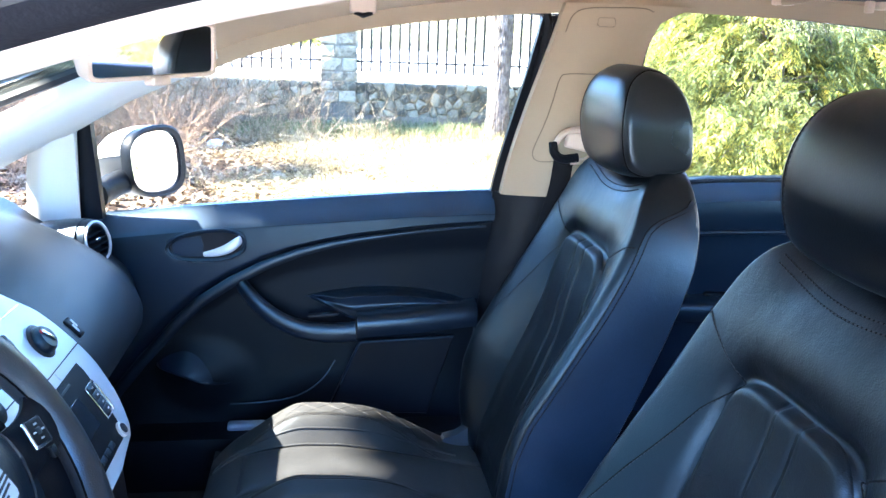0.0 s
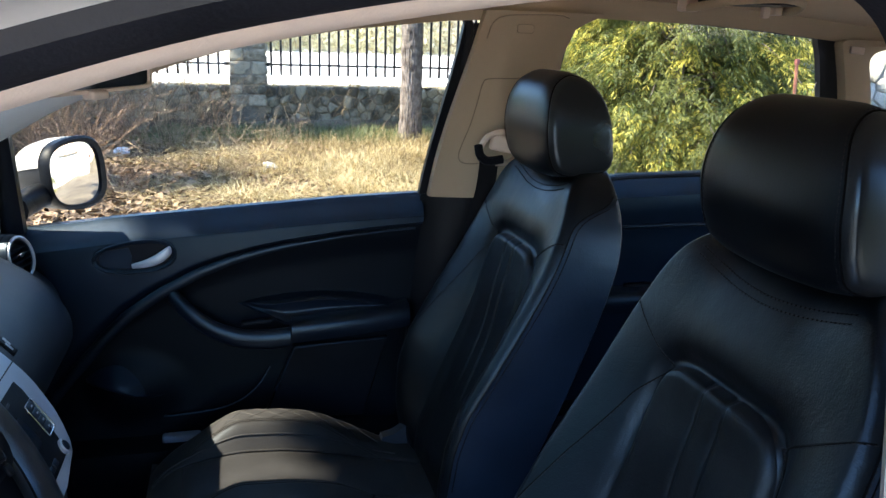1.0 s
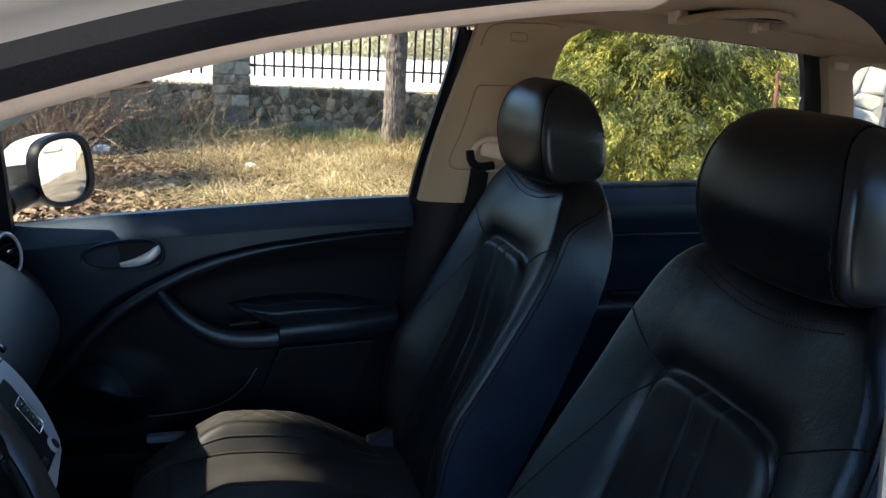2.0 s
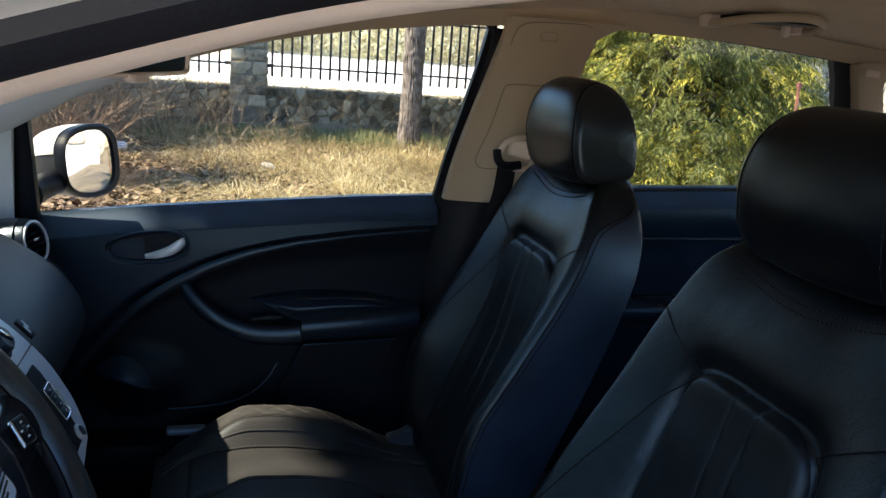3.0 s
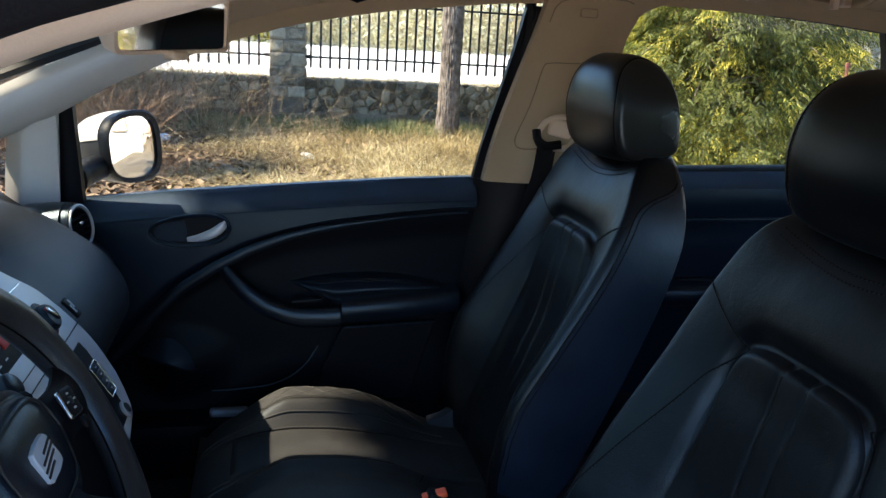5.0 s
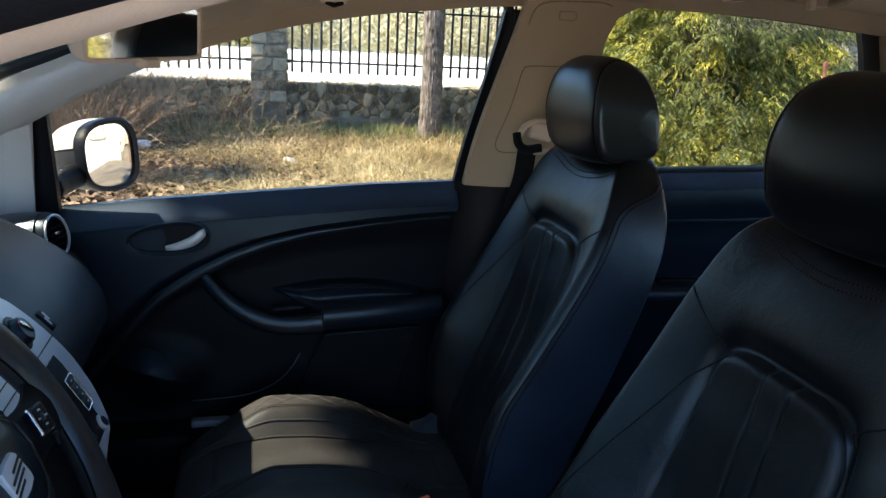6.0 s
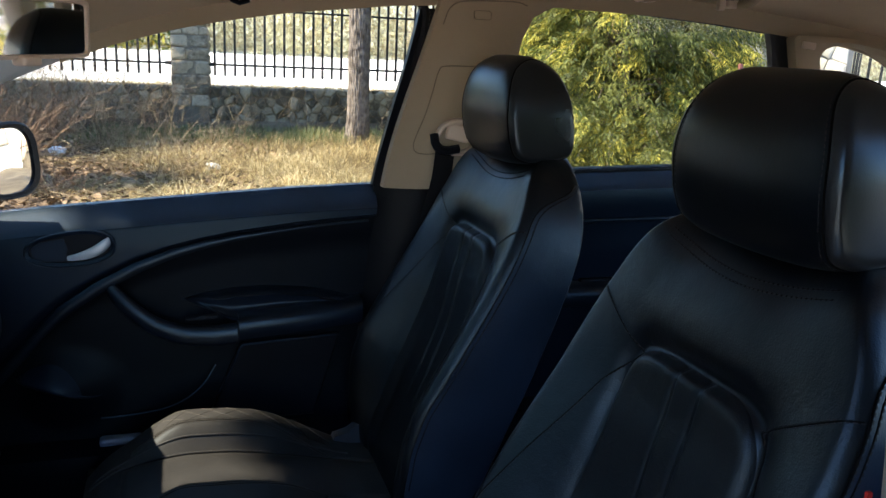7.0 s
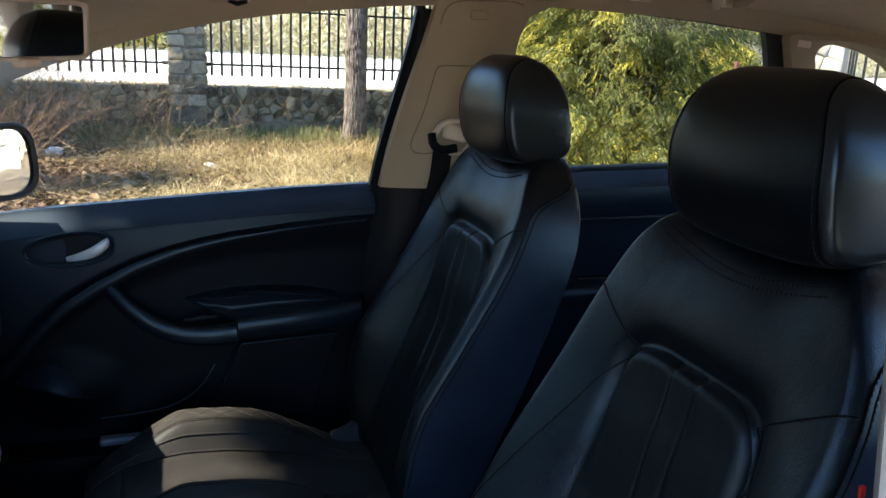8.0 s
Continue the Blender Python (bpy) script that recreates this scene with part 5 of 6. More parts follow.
for i in range(4):
    part("radio_key", rbox((-0.0125, -0.0058, 0), (0.0125, 0.0058, 0.003), 0.0015, 2, con_m(0.1885 + 0.0132 * i, 0.9000 - 0.0004 * i, 0.0048)), PLASTIC, radio)
    part("key_mark", rbox((-0.003, -0.0012, 0), (0.003, 0.0012, 0.0006), 0, 1, con_m(0.1885 + 0.0132 * i, 0.9000, 0.0079)), MARK, radio)
fr = smooth_path([con(a, y, 0.0066) for a, y in ((0.181, 0.884), (0.1805, 0.900), (0.181, 0.914), (0.184, 0.917), (0.205, 0.917), (0.234, 0.916), (0.237, 0.913), (0.2375, 0.898), (0.237, 0.884), (0.234, 0.882), (0.205, 0.882), (0.184, 0.882), (0.181, 0.884))], 3)
part("chrome_frame", tube(fr, 0.0012, 6), CHROME, radio, "chrome key frame")
part("radio_knob", disc_ring([(0.0085, 0.0), (0.009, 0.003), (0.008, 0.0065), (0.001, 0.007)], con_m(0.2665, 0.8945, 0.005), 26), PLASTIC, radio, "round tuning knob")
part("knob_ring", disc_ring([(0.0128, 0.0), (0.0128, 0.006), (0.0095, 0.0070), (0.0090, 0.0)], con_m(0.2665, 0.8945, 0.004), 26, True), SATIN, radio, "chrome ring")
part("radio_knob", disc_ring([(0.0085, 0.0), (0.009, 0.003), (0.008, 0.0065), (0.001, 0.007)], con_m(0.262, 0.75, 0.005), 26), CHROME, radio)
for i in range(4):
    part("radio_key", rbox((-0.009, -0.005, 0), (0.009, 0.005, 0.003), 0.0015, 2, con_m(0.266, 0.775 + 0.022 * i, 0.005)), PLASTIC, radio)

# ---- steering wheel ----
RK = radians(29.8)
AX, UW = Vector((math.cos(RK), 0, math.sin(RK))), Vector((-math.sin(RK), 0, math.cos(RK)))
HUB = Vector((-0.215, 0.426, 0.905))


def wp(a, r, h=0.0):
    """A point of the wheel: clock angle from its top in degrees (passenger's side positive), radius, height towards the driver."""
    a = radians(a)
    return HUB + (math.cos(a) * UW + math.sin(a) * Vector((0, 1, 0))) * r + AX * h


wheel = thing("steering_wheel", HUB, "black leather steering wheel with silver badge", "steering wheel")
RW = 0.184
rim_rings = []
for k in range(96):
    a = 360 * k / 96
    thick = 0.0172 + 0.002 * math.exp(-((abs((a + 180) % 360 - 180) - 60) / 14) ** 2)
    out = (wp(a, 1) - HUB).normalized()
    rim_rings.append([wp(a, RW - 0.0045) + out * 0.0230 * math.cos(b) + AX * thick * 1.05 * math.sin(b) for b in (2 * math.pi * i / 14 for i in range(14))])
rim_rings.append(rim_rings[0])
rim = part("rim", loft(rim_rings, caps=False), WHEEL_LEATHER, wheel, "worn perforated leather rim")
part("rim_seam", tube([wp(a, RW - 0.0276, 0.004) for a in range(0, 361, 6)], 0.0012, 5), SEAM, rim)
airbag = []
for sc, h in ((1.0, -0.02), (1.0, -0.004), (0.95, 0.004), (0.86, 0.008), (0.5, 0.0105), (0.2, 0.011)):
    airbag.append([HUB + UW * (0.054 * sc * v - 0.002) + Vector((0, 0.078 * sc * u * (1 - 0.30 * max(0, -v)), 0)) + AX * h
                   for u, v in ((math.copysign(abs(math.cos(b)) ** 0.5, math.cos(b)), math.copysign(abs(math.sin(b)) ** 0.5, math.sin(b))) for b in (2 * math.pi * i / 40 for i in range(40)))])
shell_rings = []
for sc, h in ((1.0, -0.06), (1.04, -0.034), (1.0, -0.018), (0.9, -0.010), (0.6, -0.008)):
    shell_rings.append([HUB + UW * (0.074 * sc * math.copysign(abs(math.sin(b)) ** 0.6, math.sin(b)) - 0.012) + Vector((0, 0.110 * sc * math.copysign(abs(math.cos(b)) ** 0.6, math.cos(b)), 0)) + AX * h
                        for b in (2 * math.pi * i / 40 for i in range(40))])
part("hub_shell", loft(shell_rings), PLASTIC, wheel, "matt black hub shell")
hubp = part("airbag_cover", loft(airbag), PLASTIC, wheel, "domed black airbag cover")
part("cover_groove", tube([p + AX * 0.002 for p in airbag[3]] + [airbag[3][0] + AX * 0.002], 0.0016, 6), RUBBER, hubp)
for sg in (1, -1):
    sp = [wp(sg * 95, 0.07, -0.016), wp(sg * 93, 0.10, -0.006), wp(sg * 92, 0.14, -0.002), wp(sg * 88, 0.178, 0.0)]
    spoke = part("spoke", tube(smooth_path(sp, 4), [0.040, 0.036, 0.033, 0.031, 0.030, 0.029, 0.029, 0.030, 0.031, 0.032, 0.034, 0.036, 0.038], 14, 0.30, up=UW), PLASTIC_DARK, wheel)
    keys = Matrix.Translation(wp(sg * 90, 0.119, 0.008)) @ Matrix((Vector((0, 1, 0)), UW, AX)).transposed().to_4x4() @ pose(0, 0, 0, 0, 0, -12 * sg)
    part("key_frame", rbox((-0.0185, -0.0165, -0.004), (0.0185, 0.0165, 0.002), 0.004, 3, keys), CHROME, spoke, "chrome key surround")
    pad = part("wheel_key", rbox((-0.0168, -0.0148, -0.002), (0.0168, 0.0148, 0.0030), 0.003, 3, keys), PLASTIC_DARK, spoke, "black key pad")
    for u, v in ((-0.009, 0.0), (0.009, 0.0), (0.0, 0.0085), (0.0, -0.0085)):
        part("key_mark", rbox((-0.003, -0.001, 0), (0.003, 0.001, 0.0005), 0, 1, keys @ pose(u, v, 0.0030)), MARK, pad)
    part("pad_centre", rbox((-0.0045, -0.004, 0), (0.0045, 0.004, 0.0012), 0.001, 2, keys @ pose(0, 0, 0.0028)), PLASTIC, pad)
    part("lower_spoke", tube(smooth_path([wp(sg * 150, 0.06, -0.030), wp(sg * 152, 0.11, -0.024), wp(sg * 148, 0.178, -0.002)], 4), 0.028, 10, 0.8, up=AX), PLASTIC, wheel)
    web = [[wp(sg * a, r, -0.022 + 0.014 * (r - 0.08) / 0.095) for r in lin(0.075, 0.172, 8)] for a in lin(92, 150, 16)]
    part("spoke_web", slab(web, -AX * 0.010), PLASTIC_DARK, wheel, "dark web between the spokes")
    part("thumb_key", rbox((-0.006, -0.007, -0.003), (0.006, 0.007, 0.002), 0.002, 2, keys @ pose(0.010 * sg, -0.027, 0)), PLASTIC_DARK, wheel)
# badge: a slanted emblem of two hooked bars
bg = Matrix.Translation(HUB + AX * 0.0115 - UW * 0.004) @ Matrix((Vector((0, 1, 0)), UW, AX)).transposed().to_4x4()
emblem = part("badge", loft([[bg @ Vector((x * s, y * s, h)) for x, y in ((-0.020, 0.016), (-0.004, 0.019), (0.017, 0.019), (0.022, 0.015), (0.023, -0.010), (0.020, -0.016), (0.004, -0.019), (-0.017, -0.019), (-0.022, -0.015), (-0.023, 0.010))] for s, h in ((1.0, -0.002), (1.0, 0.0025), (0.94, 0.004))]), SILVER_TRIM, wheel, "silver slanted emblem")
for y0, x0, x1 in ((0.0085, -0.005, 0.023), (0.0025, -0.017, 0.022), (-0.0035, -0.022, 0.017), (-0.0095, -0.023, 0.005)):
    part("badge_slot", rbox(((x0 - x1) / 2, -0.0014, -0.0006), ((x1 - x0) / 2, 0.0014, 0.0006), 0.0004, 1, bg @ pose((x0 + x1) / 2, y0, 0.0042, 0, 0, 8)), RUBBER, emblem)
part("column", tube([HUB - AX * 0.02, HUB - AX * 0.25], [0.05, 0.06], 16), PLASTIC_DARK, wheel)
part("stalk", tube([wp(80, 0.04, -0.05), wp(82, 0.10, -0.05), wp(84, 0.155, -0.045)], [0.007, 0.008, 0.011], 10), PLASTIC_DARK, wheel, "wiper stalk")

# ---- mirror inside ----
rear_view = thing("rear_view_mirror", (-0.14, 0.80, 1.36), "beige-cased rear view mirror under the headliner", "rear view mirror")
ML, MR = Vector((-0.170, 0.695, 1.265)), Vector((-0.063, 0.91, 1.270))
ma = (MR - ML).normalized()
mn = (Matrix.Rotation(radians(-5.5), 3, "Z") @ Vector((ma.y, -ma.x, -0.050))).normalized()
ma = (ma - mn * ma.dot(mn)).normalized()
mu = mn.cross(ma)
mu = mu if mu.z > 0 else -mu
mc = (ML + MR) / 2 + mu * 0.037


def rvring(w, h, d, p=14, n=72):
    out = []
    for k in range(n):
        a = 2 * math.pi * k / n
        c, s = math.cos(a), math.sin(a)
        out.append(mc + ma * w * math.copysign(abs(c) ** (2 / p), c) + mu * h * math.copysign(abs(s) ** (2 / p), s) + mn * d)
    return out


part("casing", loft([rvring(0.1055, 0.0305, -0.002), rvring(0.1065, 0.0315, 0.004), rvring(0.112, 0.0360, 0.003), rvring(0.1135, 0.0370, -0.004, 9), rvring(0.112, 0.0355, -0.016, 7), rvring(0.098, 0.028, -0.036, 4), rvring(0.06, 0.02, -0.044, 3)]), CREAM, rear_view, "beige mirror casing")
part("mirror_face", loft([rvring(0.1055, 0.0305, -0.001), rvring(0.1055, 0.0305, 0.0015)]), MIRROR, rear_view, "mirror glass")
part("dim_tab", rbox(mc - Vector((0.017, 0.009, 0.044)), mc + Vector((0.017, 0.009, -0.032)), 0.005, 3, pose(0, 0, 0, 0, 0, 62)), CREAM, rear_view)
part("stem", tube([mc - mn * 0.03, mc - mn * 0.05 + Vector((-0.03, 0, 0.03)), mc + Vector((-0.10, 0, 0.06))], 0.012, 10), CREAM, rear_view)

# grab handle and hook in the headliner
grab = thing("grab_handle", (1.16, 1.36, 1.42), "beige folding grab handle above the rear door", "grab handle")
gp = smooth_path([(1.04, 1.376, 1.432), (1.045, 1.320, 1.434), (1.075, 1.240, 1.444), (1.16, 1.195, 1.450), (1.245, 1.240, 1.444), (1.280, 1.320, 1.432), (1.285, 1.376, 1.434)], 5)
part("bow", tube(gp, 0.0095, 10, 0.8), BEIGE_SHADED, grab, "beige bow")
for x in (1.05, 1.275):
    part("hinge_block", rbox((x - 0.018, 1.352, 1.424), (x + 0.018, 1.395, 1.455), 0.008, 3), CREAM, grab)
part("coat_hook", rbox((1.215, 1.330, 1.415), (1.232, 1.345, 1.44), 0.004, 2), CREAM, grab)
part("handle_recess", rbox((1.06, 1.255, 1.440), (1.265, 1.375, 1.452), 0.002, 2), PLASTIC_DARK, grab)
clip = thing("sun_visor_clip", (0.16, 1.25, 1.40), "small beige sun visor clip on the headliner", "visor clip")
part("clip_base", rbox((0.14, 1.285, 1.37), (0.19, 1.315, 1.415), 0.006, 3), CREAM, clip)
part("clip_hook", tube([(0.15, 1.292, 1.372), (0.165, 1.288, 1.366), (0.182, 1.290, 1.372)], 0.005, 8), PLASTIC_DARK, clip)

# ---- outside ----
WALL_Y = 9.0


def ground_z(x, y):
    z = 0.24 * sstep(3.5, 8.6, y) + 0.03 * math.sin(x * 0.9 + 1) * sstep(3, 5, y) * sstep(9.0, 8.0, y) + 0.51 * sstep(9.05, 9.3, y) + max(0.0, y - 9.6) * 0.045 * (y < 60) + 2.268 * (y >= 60)
    return z


gx = [-300, -120, -60, -30, -18, -12] + [-8 + 0.4 * i for i in range(61)] + [18, 24, 40, 80, 160, 300]
gy = [-300, -120, -50, -20, -8, -4] + [0.4 * i - 2 for i in range(34)] + [12, 14, 18, 24, 40, 60, 80, 160, 300]
bm = bmesh.new()
gv = [[bm.verts.new((x, y, ground_z(x, y))) for x in gx] for y in gy]
for a, b in zip(gv, gv[1:]):
    for j in range(len(gx) - 1):
        bm.faces.new((a[j], a[j + 1], b[j + 1], b[j]))
tagged(part("ground", bm, EARTH), "dry earth with leaf litter rising to the wall", "ground", kind="structure")
rows = [[(x, y, ground_z(x, y) + 0.004) for x in (-60, -20, -8, -3, 0, 4, 9, 20, 60)] for y in (9.46, 12, 14, 16.5)]
tagged(part("paved_yard", slab(rows, (0, 0, 0.012)), SNOW), "pale sunlit paved yard behind the fence", "yard", kind="structure")

tagged(part("gravel_drive", slab([[(x, y, 0.004) for x in (-40, -8, -2, 2, 8, 40)] for y in (-9, -3, 0, 2, 3.4)], (0, 0, 0.01)), BOUNCE_GROUND), "pale ground under the car, added to bounce light", "drive", kind="structure")

# stone walling: irregular cells, each one stone
def cells(x0, x1, z0, z1, size, seed):
    """Irregular stone outlines: each is the region nearest to its own seed point."""
    rnd = random.Random(seed)
    nx, nz = max(1, round((x1 - x0) / size)), max(1, round((z1 - z0) / (size * 0.82)))
    dx, dz = (x1 - x0) / nx, (z1 - z0) / nz
    pts = {}
    for i in range(-1, nx + 1):
        for k in range(-1, nz + 1):
            pts[i, k] = (x0 + (i + 0.5 + 0.5 * (k % 2) * 0.9 + rnd.uniform(-0.46, 0.46)) * dx, z0 + (k + 0.5 + rnd.uniform(-0.42, 0.42)) * dz)
    out = []
    for (i, k), c in pts.items():
        poly = [(x0, z0), (x1, z0), (x1, z1), (x0, z1)]
        for (a, b), q in pts.items():
            if (a, b) == (i, k) or abs(a - i) > 2 or abs(b - k) > 2:
                continue
            mx, mz, nx_, nz_ = (c[0] + q[0]) / 2, (c[1] + q[1]) / 2, q[0] - c[0], q[1] - c[1]
            new_poly = []
            for p, r in zip(poly, poly[1:] + poly[:1]):
                dp_, dr_ = (p[0] - mx) * nx_ + (p[1] - mz) * nz_, (r[0] - mx) * nx_ + (r[1] - mz) * nz_
                if dp_ <= 0:
                    new_poly.append(p)
                if dp_ * dr_ < 0:
                    t = dp_ / (dp_ - dr_)
                    new_poly.append((p[0] + (r[0] - p[0]) * t, p[1] + (r[1] - p[1]) * t))
            poly = new_poly
            if len(poly) < 3:
                break
        if len(poly) >= 3:
            area = 0.5 * abs(sum(p[0] * r[1] - r[0] * p[1] for p, r in zip(poly, poly[1:] + poly[:1])))
            if area > size * size * 0.12:
                out.append(poly)
    return out


def courses(x0, x1, z0, z1, high, seed):
    """Outlines of roughly squared blocks laid in uneven courses."""
    rnd = random.Random(seed)
    out, z = [], z0
    while z < z1 - 0.4 * high:
        top = min(z1, z + high * rnd.uniform(0.75, 1.3))
        n = rnd.choice((2, 2, 3))
        cuts = [x0] + sorted(x0 + (x1 - x0) * (i + rnd.uniform(-0.22, 0.22)) / n for i in range(1, n)) + [x1]
        for a, b in zip(cuts, cuts[1:]):
            j = [rnd.uniform(-0.016, 0.016) for _ in range(8)]
            m = (a + b) / 2 + j[0]
            out.append([(a + 0.003, z + abs(j[1])), (m, z + 0.3 * abs(j[2])), (b - 0.003, z + abs(j[3])), (b + 0.4 * j[4], (z + top) / 2), (b - abs(j[5]), top - abs(j[6])), (m, top), (a + abs(j[7]), top - abs(j[0])), (a + 0.4 * j[6], (z + top) / 2)])
        z = top
    return out


def stones(polys, m, parent, material, joint=0.012, proud=0.05, seed=1, near=(-9, 99)):
    """Stones set into a wall: m takes (along, 0, up) to the world and its -y is the face."""
    rnd = random.Random(seed)
    o = ORIGIN[parent.name]
    rest = bmesh.new()
    for poly in polys:
        cx, cz = sum(p[0] for p in poly) / len(poly), sum(p[1] for p in poly) / len(poly)
        rad = sum(math.hypot(p[0] - cx, p[1] - cz) for p in poly) / len(poly)
        d = proud * rnd.uniform(0.5, 1.1)
        single = near[0] < cx < near[1]
        bm = bmesh.new() if single else rest
        rings = []
        tilt, tz = rnd.uniform(-0.12, 0.12), rnd.uniform(-0.12, 0.12)
        for inset, h in ((joint, -0.05), (joint * 1.05, d * 0.4), (joint + rad * 0.16, d * 0.85), (joint + rad * 0.42, d)):
            k = max(0.05, 1 - inset / rad)
            rings.append([bm.verts.new(m @ Vector((cx + (p[0] - cx) * k, -(h + (tilt * (p[0] - cx) + tz * (p[1] - cz)) * (h > 0)), cz + (p[1] - cz) * k)) - o) for p in poly])
        n = len(poly)
        for a, b in zip(rings, rings[1:]):
            for i in range(n):
                bm.faces.new((a[i], a[(i + 1) % n], b[(i + 1) % n], b[i]))
        bm.faces.new(rings[-1])
        if not single:
            continue
        bmesh.ops.recalc_face_normals(bm, faces=bm.faces)
        me = bpy.data.meshes.new("stone")
        bm.to_mesh(me)
        bm.free()
        me.materials.append(material)
        ob = new("stone", me)
        ob.parent = parent
    if rest.verts:
        bmesh.ops.translate(rest, verts=rest.verts, vec=o)
        tagged(part("far_stones", rest, material, parent, smooth=False), kind="stuff")
    else:
        rest.free()


# iron fence on the wall: one bay built, then bars copied
def fence_bay(name, x0, x1, y, zb, zt, label, step=0.108):
    fence = thing(name, (x0, y, zb), label, "fence", "fence bays")
    for z in (zb + 0.12, zb + 0.72):
        part("rail", rbox((x0, y - 0.008, z - 0.011), (x1, y + 0.008, z + 0.011), 0.002, 1), IRON, fence)
    n = int((x1 - x0) / step)
    first = None
    for i in range(n):
        x = x0 + (i + 0.5) * step
        if first is None:
            first = part("bar", rbox((x - 0.0125, y - 0.010, zb), (x + 0.0125, y + 0.010, zt), 0.002, 1), IRON, fence)
            fx = x
        else:
            ob = new("bar", first.data)
            ob.parent = fence
            ob.location = (x - fx, 0, 0)
    for x in (x0 + 0.01, x1 - 0.01):
        part("bracket", rbox((x - 0.03, y - 0.015, zb + 0.10), (x + 0.03, y + 0.015, zb + 0.14), 0.003, 1), IRON, fence)
    return fence


fence_bay("iron_fence", 0.42, 3.9, WALL_Y + 0.16, 0.885, 2.35, "black iron bar fence on the stone wall")
fence_bay("iron_fence", -3.5, 0.0, WALL_Y + 0.16, 0.885, 2.35, "black iron bar fence on the stone wall beyond the pillar")
fence_bay("iron_fence", 4.35, 9.5, WALL_Y + 0.16, 0.875, 2.35, "black iron bar fence behind the conifer")


# tree trunk in front of the wall
def trunk_tree(x, y, r, h):
    tree = thing("pine_tree", (x, y, ground_z(x, y) - 0.05), "tall bare pine trunk with scaly grey-brown bark before the wall", "tree")
    rings = []
    for i in range(60):
        z = ground_z(x, y) - 0.05 + h * (i / 59) ** 1.6
        rr = r * (1 + 0.55 * math.exp(-(i / 59) ** 1.6 * h / 0.12)) * (1 - 0.35 * (i / 59) ** 1.6)
        ring = []
        for k in range(72):
            a = 2 * math.pi * k / 72
            rough = 0.006 * noise.noise(Vector((3 * math.cos(a), 3 * math.sin(a), z * 1.6))) + 0.009 * noise.noise(Vector((9 * math.cos(a), 9 * math.sin(a), z * 2.2)))
            ring.append((x + (rr + rough) * math.cos(a), y + (rr + rough) * math.sin(a), z))
        rings.append(ring)
    part("trunk", loft(rings), BARK, tree, sharp=30)
    rnd = random.Random(5)
    plates = bmesh.new()
    for _ in range(420):
        a, z = rnd.uniform(math.pi, 2 * math.pi), ground_z(x, y) + rnd.uniform(0.0, 1.6)
        rr = r * (1 + 0.45 * math.exp(-(z - ground_z(x, y)) / 0.15)) + 0.001
        c = Vector((x + rr * math.cos(a), y + rr * math.sin(a), z))
        t = Vector((-math.sin(a), math.cos(a), 0))
        w, hh, o = rnd.uniform(0.005, 0.012), rnd.uniform(0.03, 0.09), Vector((math.cos(a), math.sin(a), 0)) * rnd.uniform(0.002, 0.006)
        vs = [plates.verts.new(c + t * w * sx + Vector((0, 0, hh * sz)) + o * k) for sx, sz, k in ((-1, -0.8, 0.1), (1, -1, 0.1), (0.9, 0.9, 0.1), (-0.8, 1, 0.1), (0, 0, 1.4))]
        for i in range(4):
            plates.faces.new((vs[i], vs[(i + 1) % 4], vs[4]))
    tagged(part("bark_plates", plates, BARK, tree, smooth=False), kind="stuff")
    crown = bmesh.new()
    for _ in range(2600):
        zc = ground_z(x, y) + rnd.uniform(0.62, 1.0) * h
        rc = 1.6 * math.sqrt(rnd.random()) * (1.15 - (zc / h - 0.62) * 1.6)
        a = rnd.uniform(0, 6.283)
        c = Vector((x + rc * math.cos(a), y + rc * math.sin(a), zc))
        d = Vector((rnd.gauss(0, 1), rnd.gauss(0, 1), rnd.gauss(0, 0.6))).normalized() * 0.16
        e = d.cross(Vector((rnd.gauss(0, 1), rnd.gauss(0, 1), rnd.gauss(0, 1)))).normalized() * 0.03
        crown.faces.new([crown.verts.new(c + q) for q in (-d, e, d, -e)])
    tagged(part("crown", crown, NEEDLE, tree, smooth=False), kind="stuff")
    for k in range(9):
        zc = ground_z(x, y) + h * (0.62 + 0.04 * k)
        a = k * 2.4
        part("limb", tube([(x, y, zc), (x + 0.7 * math.cos(a), y + 0.7 * math.sin(a), zc + 0.25), (x + 1.3 * math.cos(a), y + 1.3 * math.sin(a), zc + 0.35)], [0.05, 0.03, 0.008], 6), BARK, tree)
    return tree


trunk_tree(1.845, 8.05, 0.107, 7.0)


# conifer with long drooping sprays beside the car
def frond(leaf, rnd, p, out, ln, fall, n):
    """A flat feathered spray: paired narrow fingers along a spine that bends down."""
    verts, faces = leaf
    side = out.cross(Vector((rnd.gauss(0, 0.35), rnd.gauss(0, 0.35), 1))).normalized()
    for f in range(n + 1):
        s = f / n
        q = p + out * ln * s + Vector((0, 0, -fall * ln * s * s))
        d = (out + Vector((0, 0, -2 * fall * s))).normalized()
        fl = ln * (0.40 - 0.22 * s) * rnd.uniform(0.7, 1.25)
        for sg in ((-1, 1) if f < n else (0,)):
            if sg and rnd.random() < 0.12:
                continue
            w = (d * rnd.uniform(0.65, 1.0) + side * sg * 0.75 + Vector((0, 0, -0.35 * rnd.random()))).normalized()
            e = w.cross(Vector((rnd.gauss(0, 0.5), rnd.gauss(0, 0.5), 1))).normalized() * fl * rnd.uniform(0.075, 0.12)
            k = len(verts)
            mid = q + w * fl * 0.55
            verts += [q, mid + e, q + w * fl + Vector((0, 0, -0.12 * fl)), mid - e]
            faces.append((k, k + 1, k + 2, k + 3))


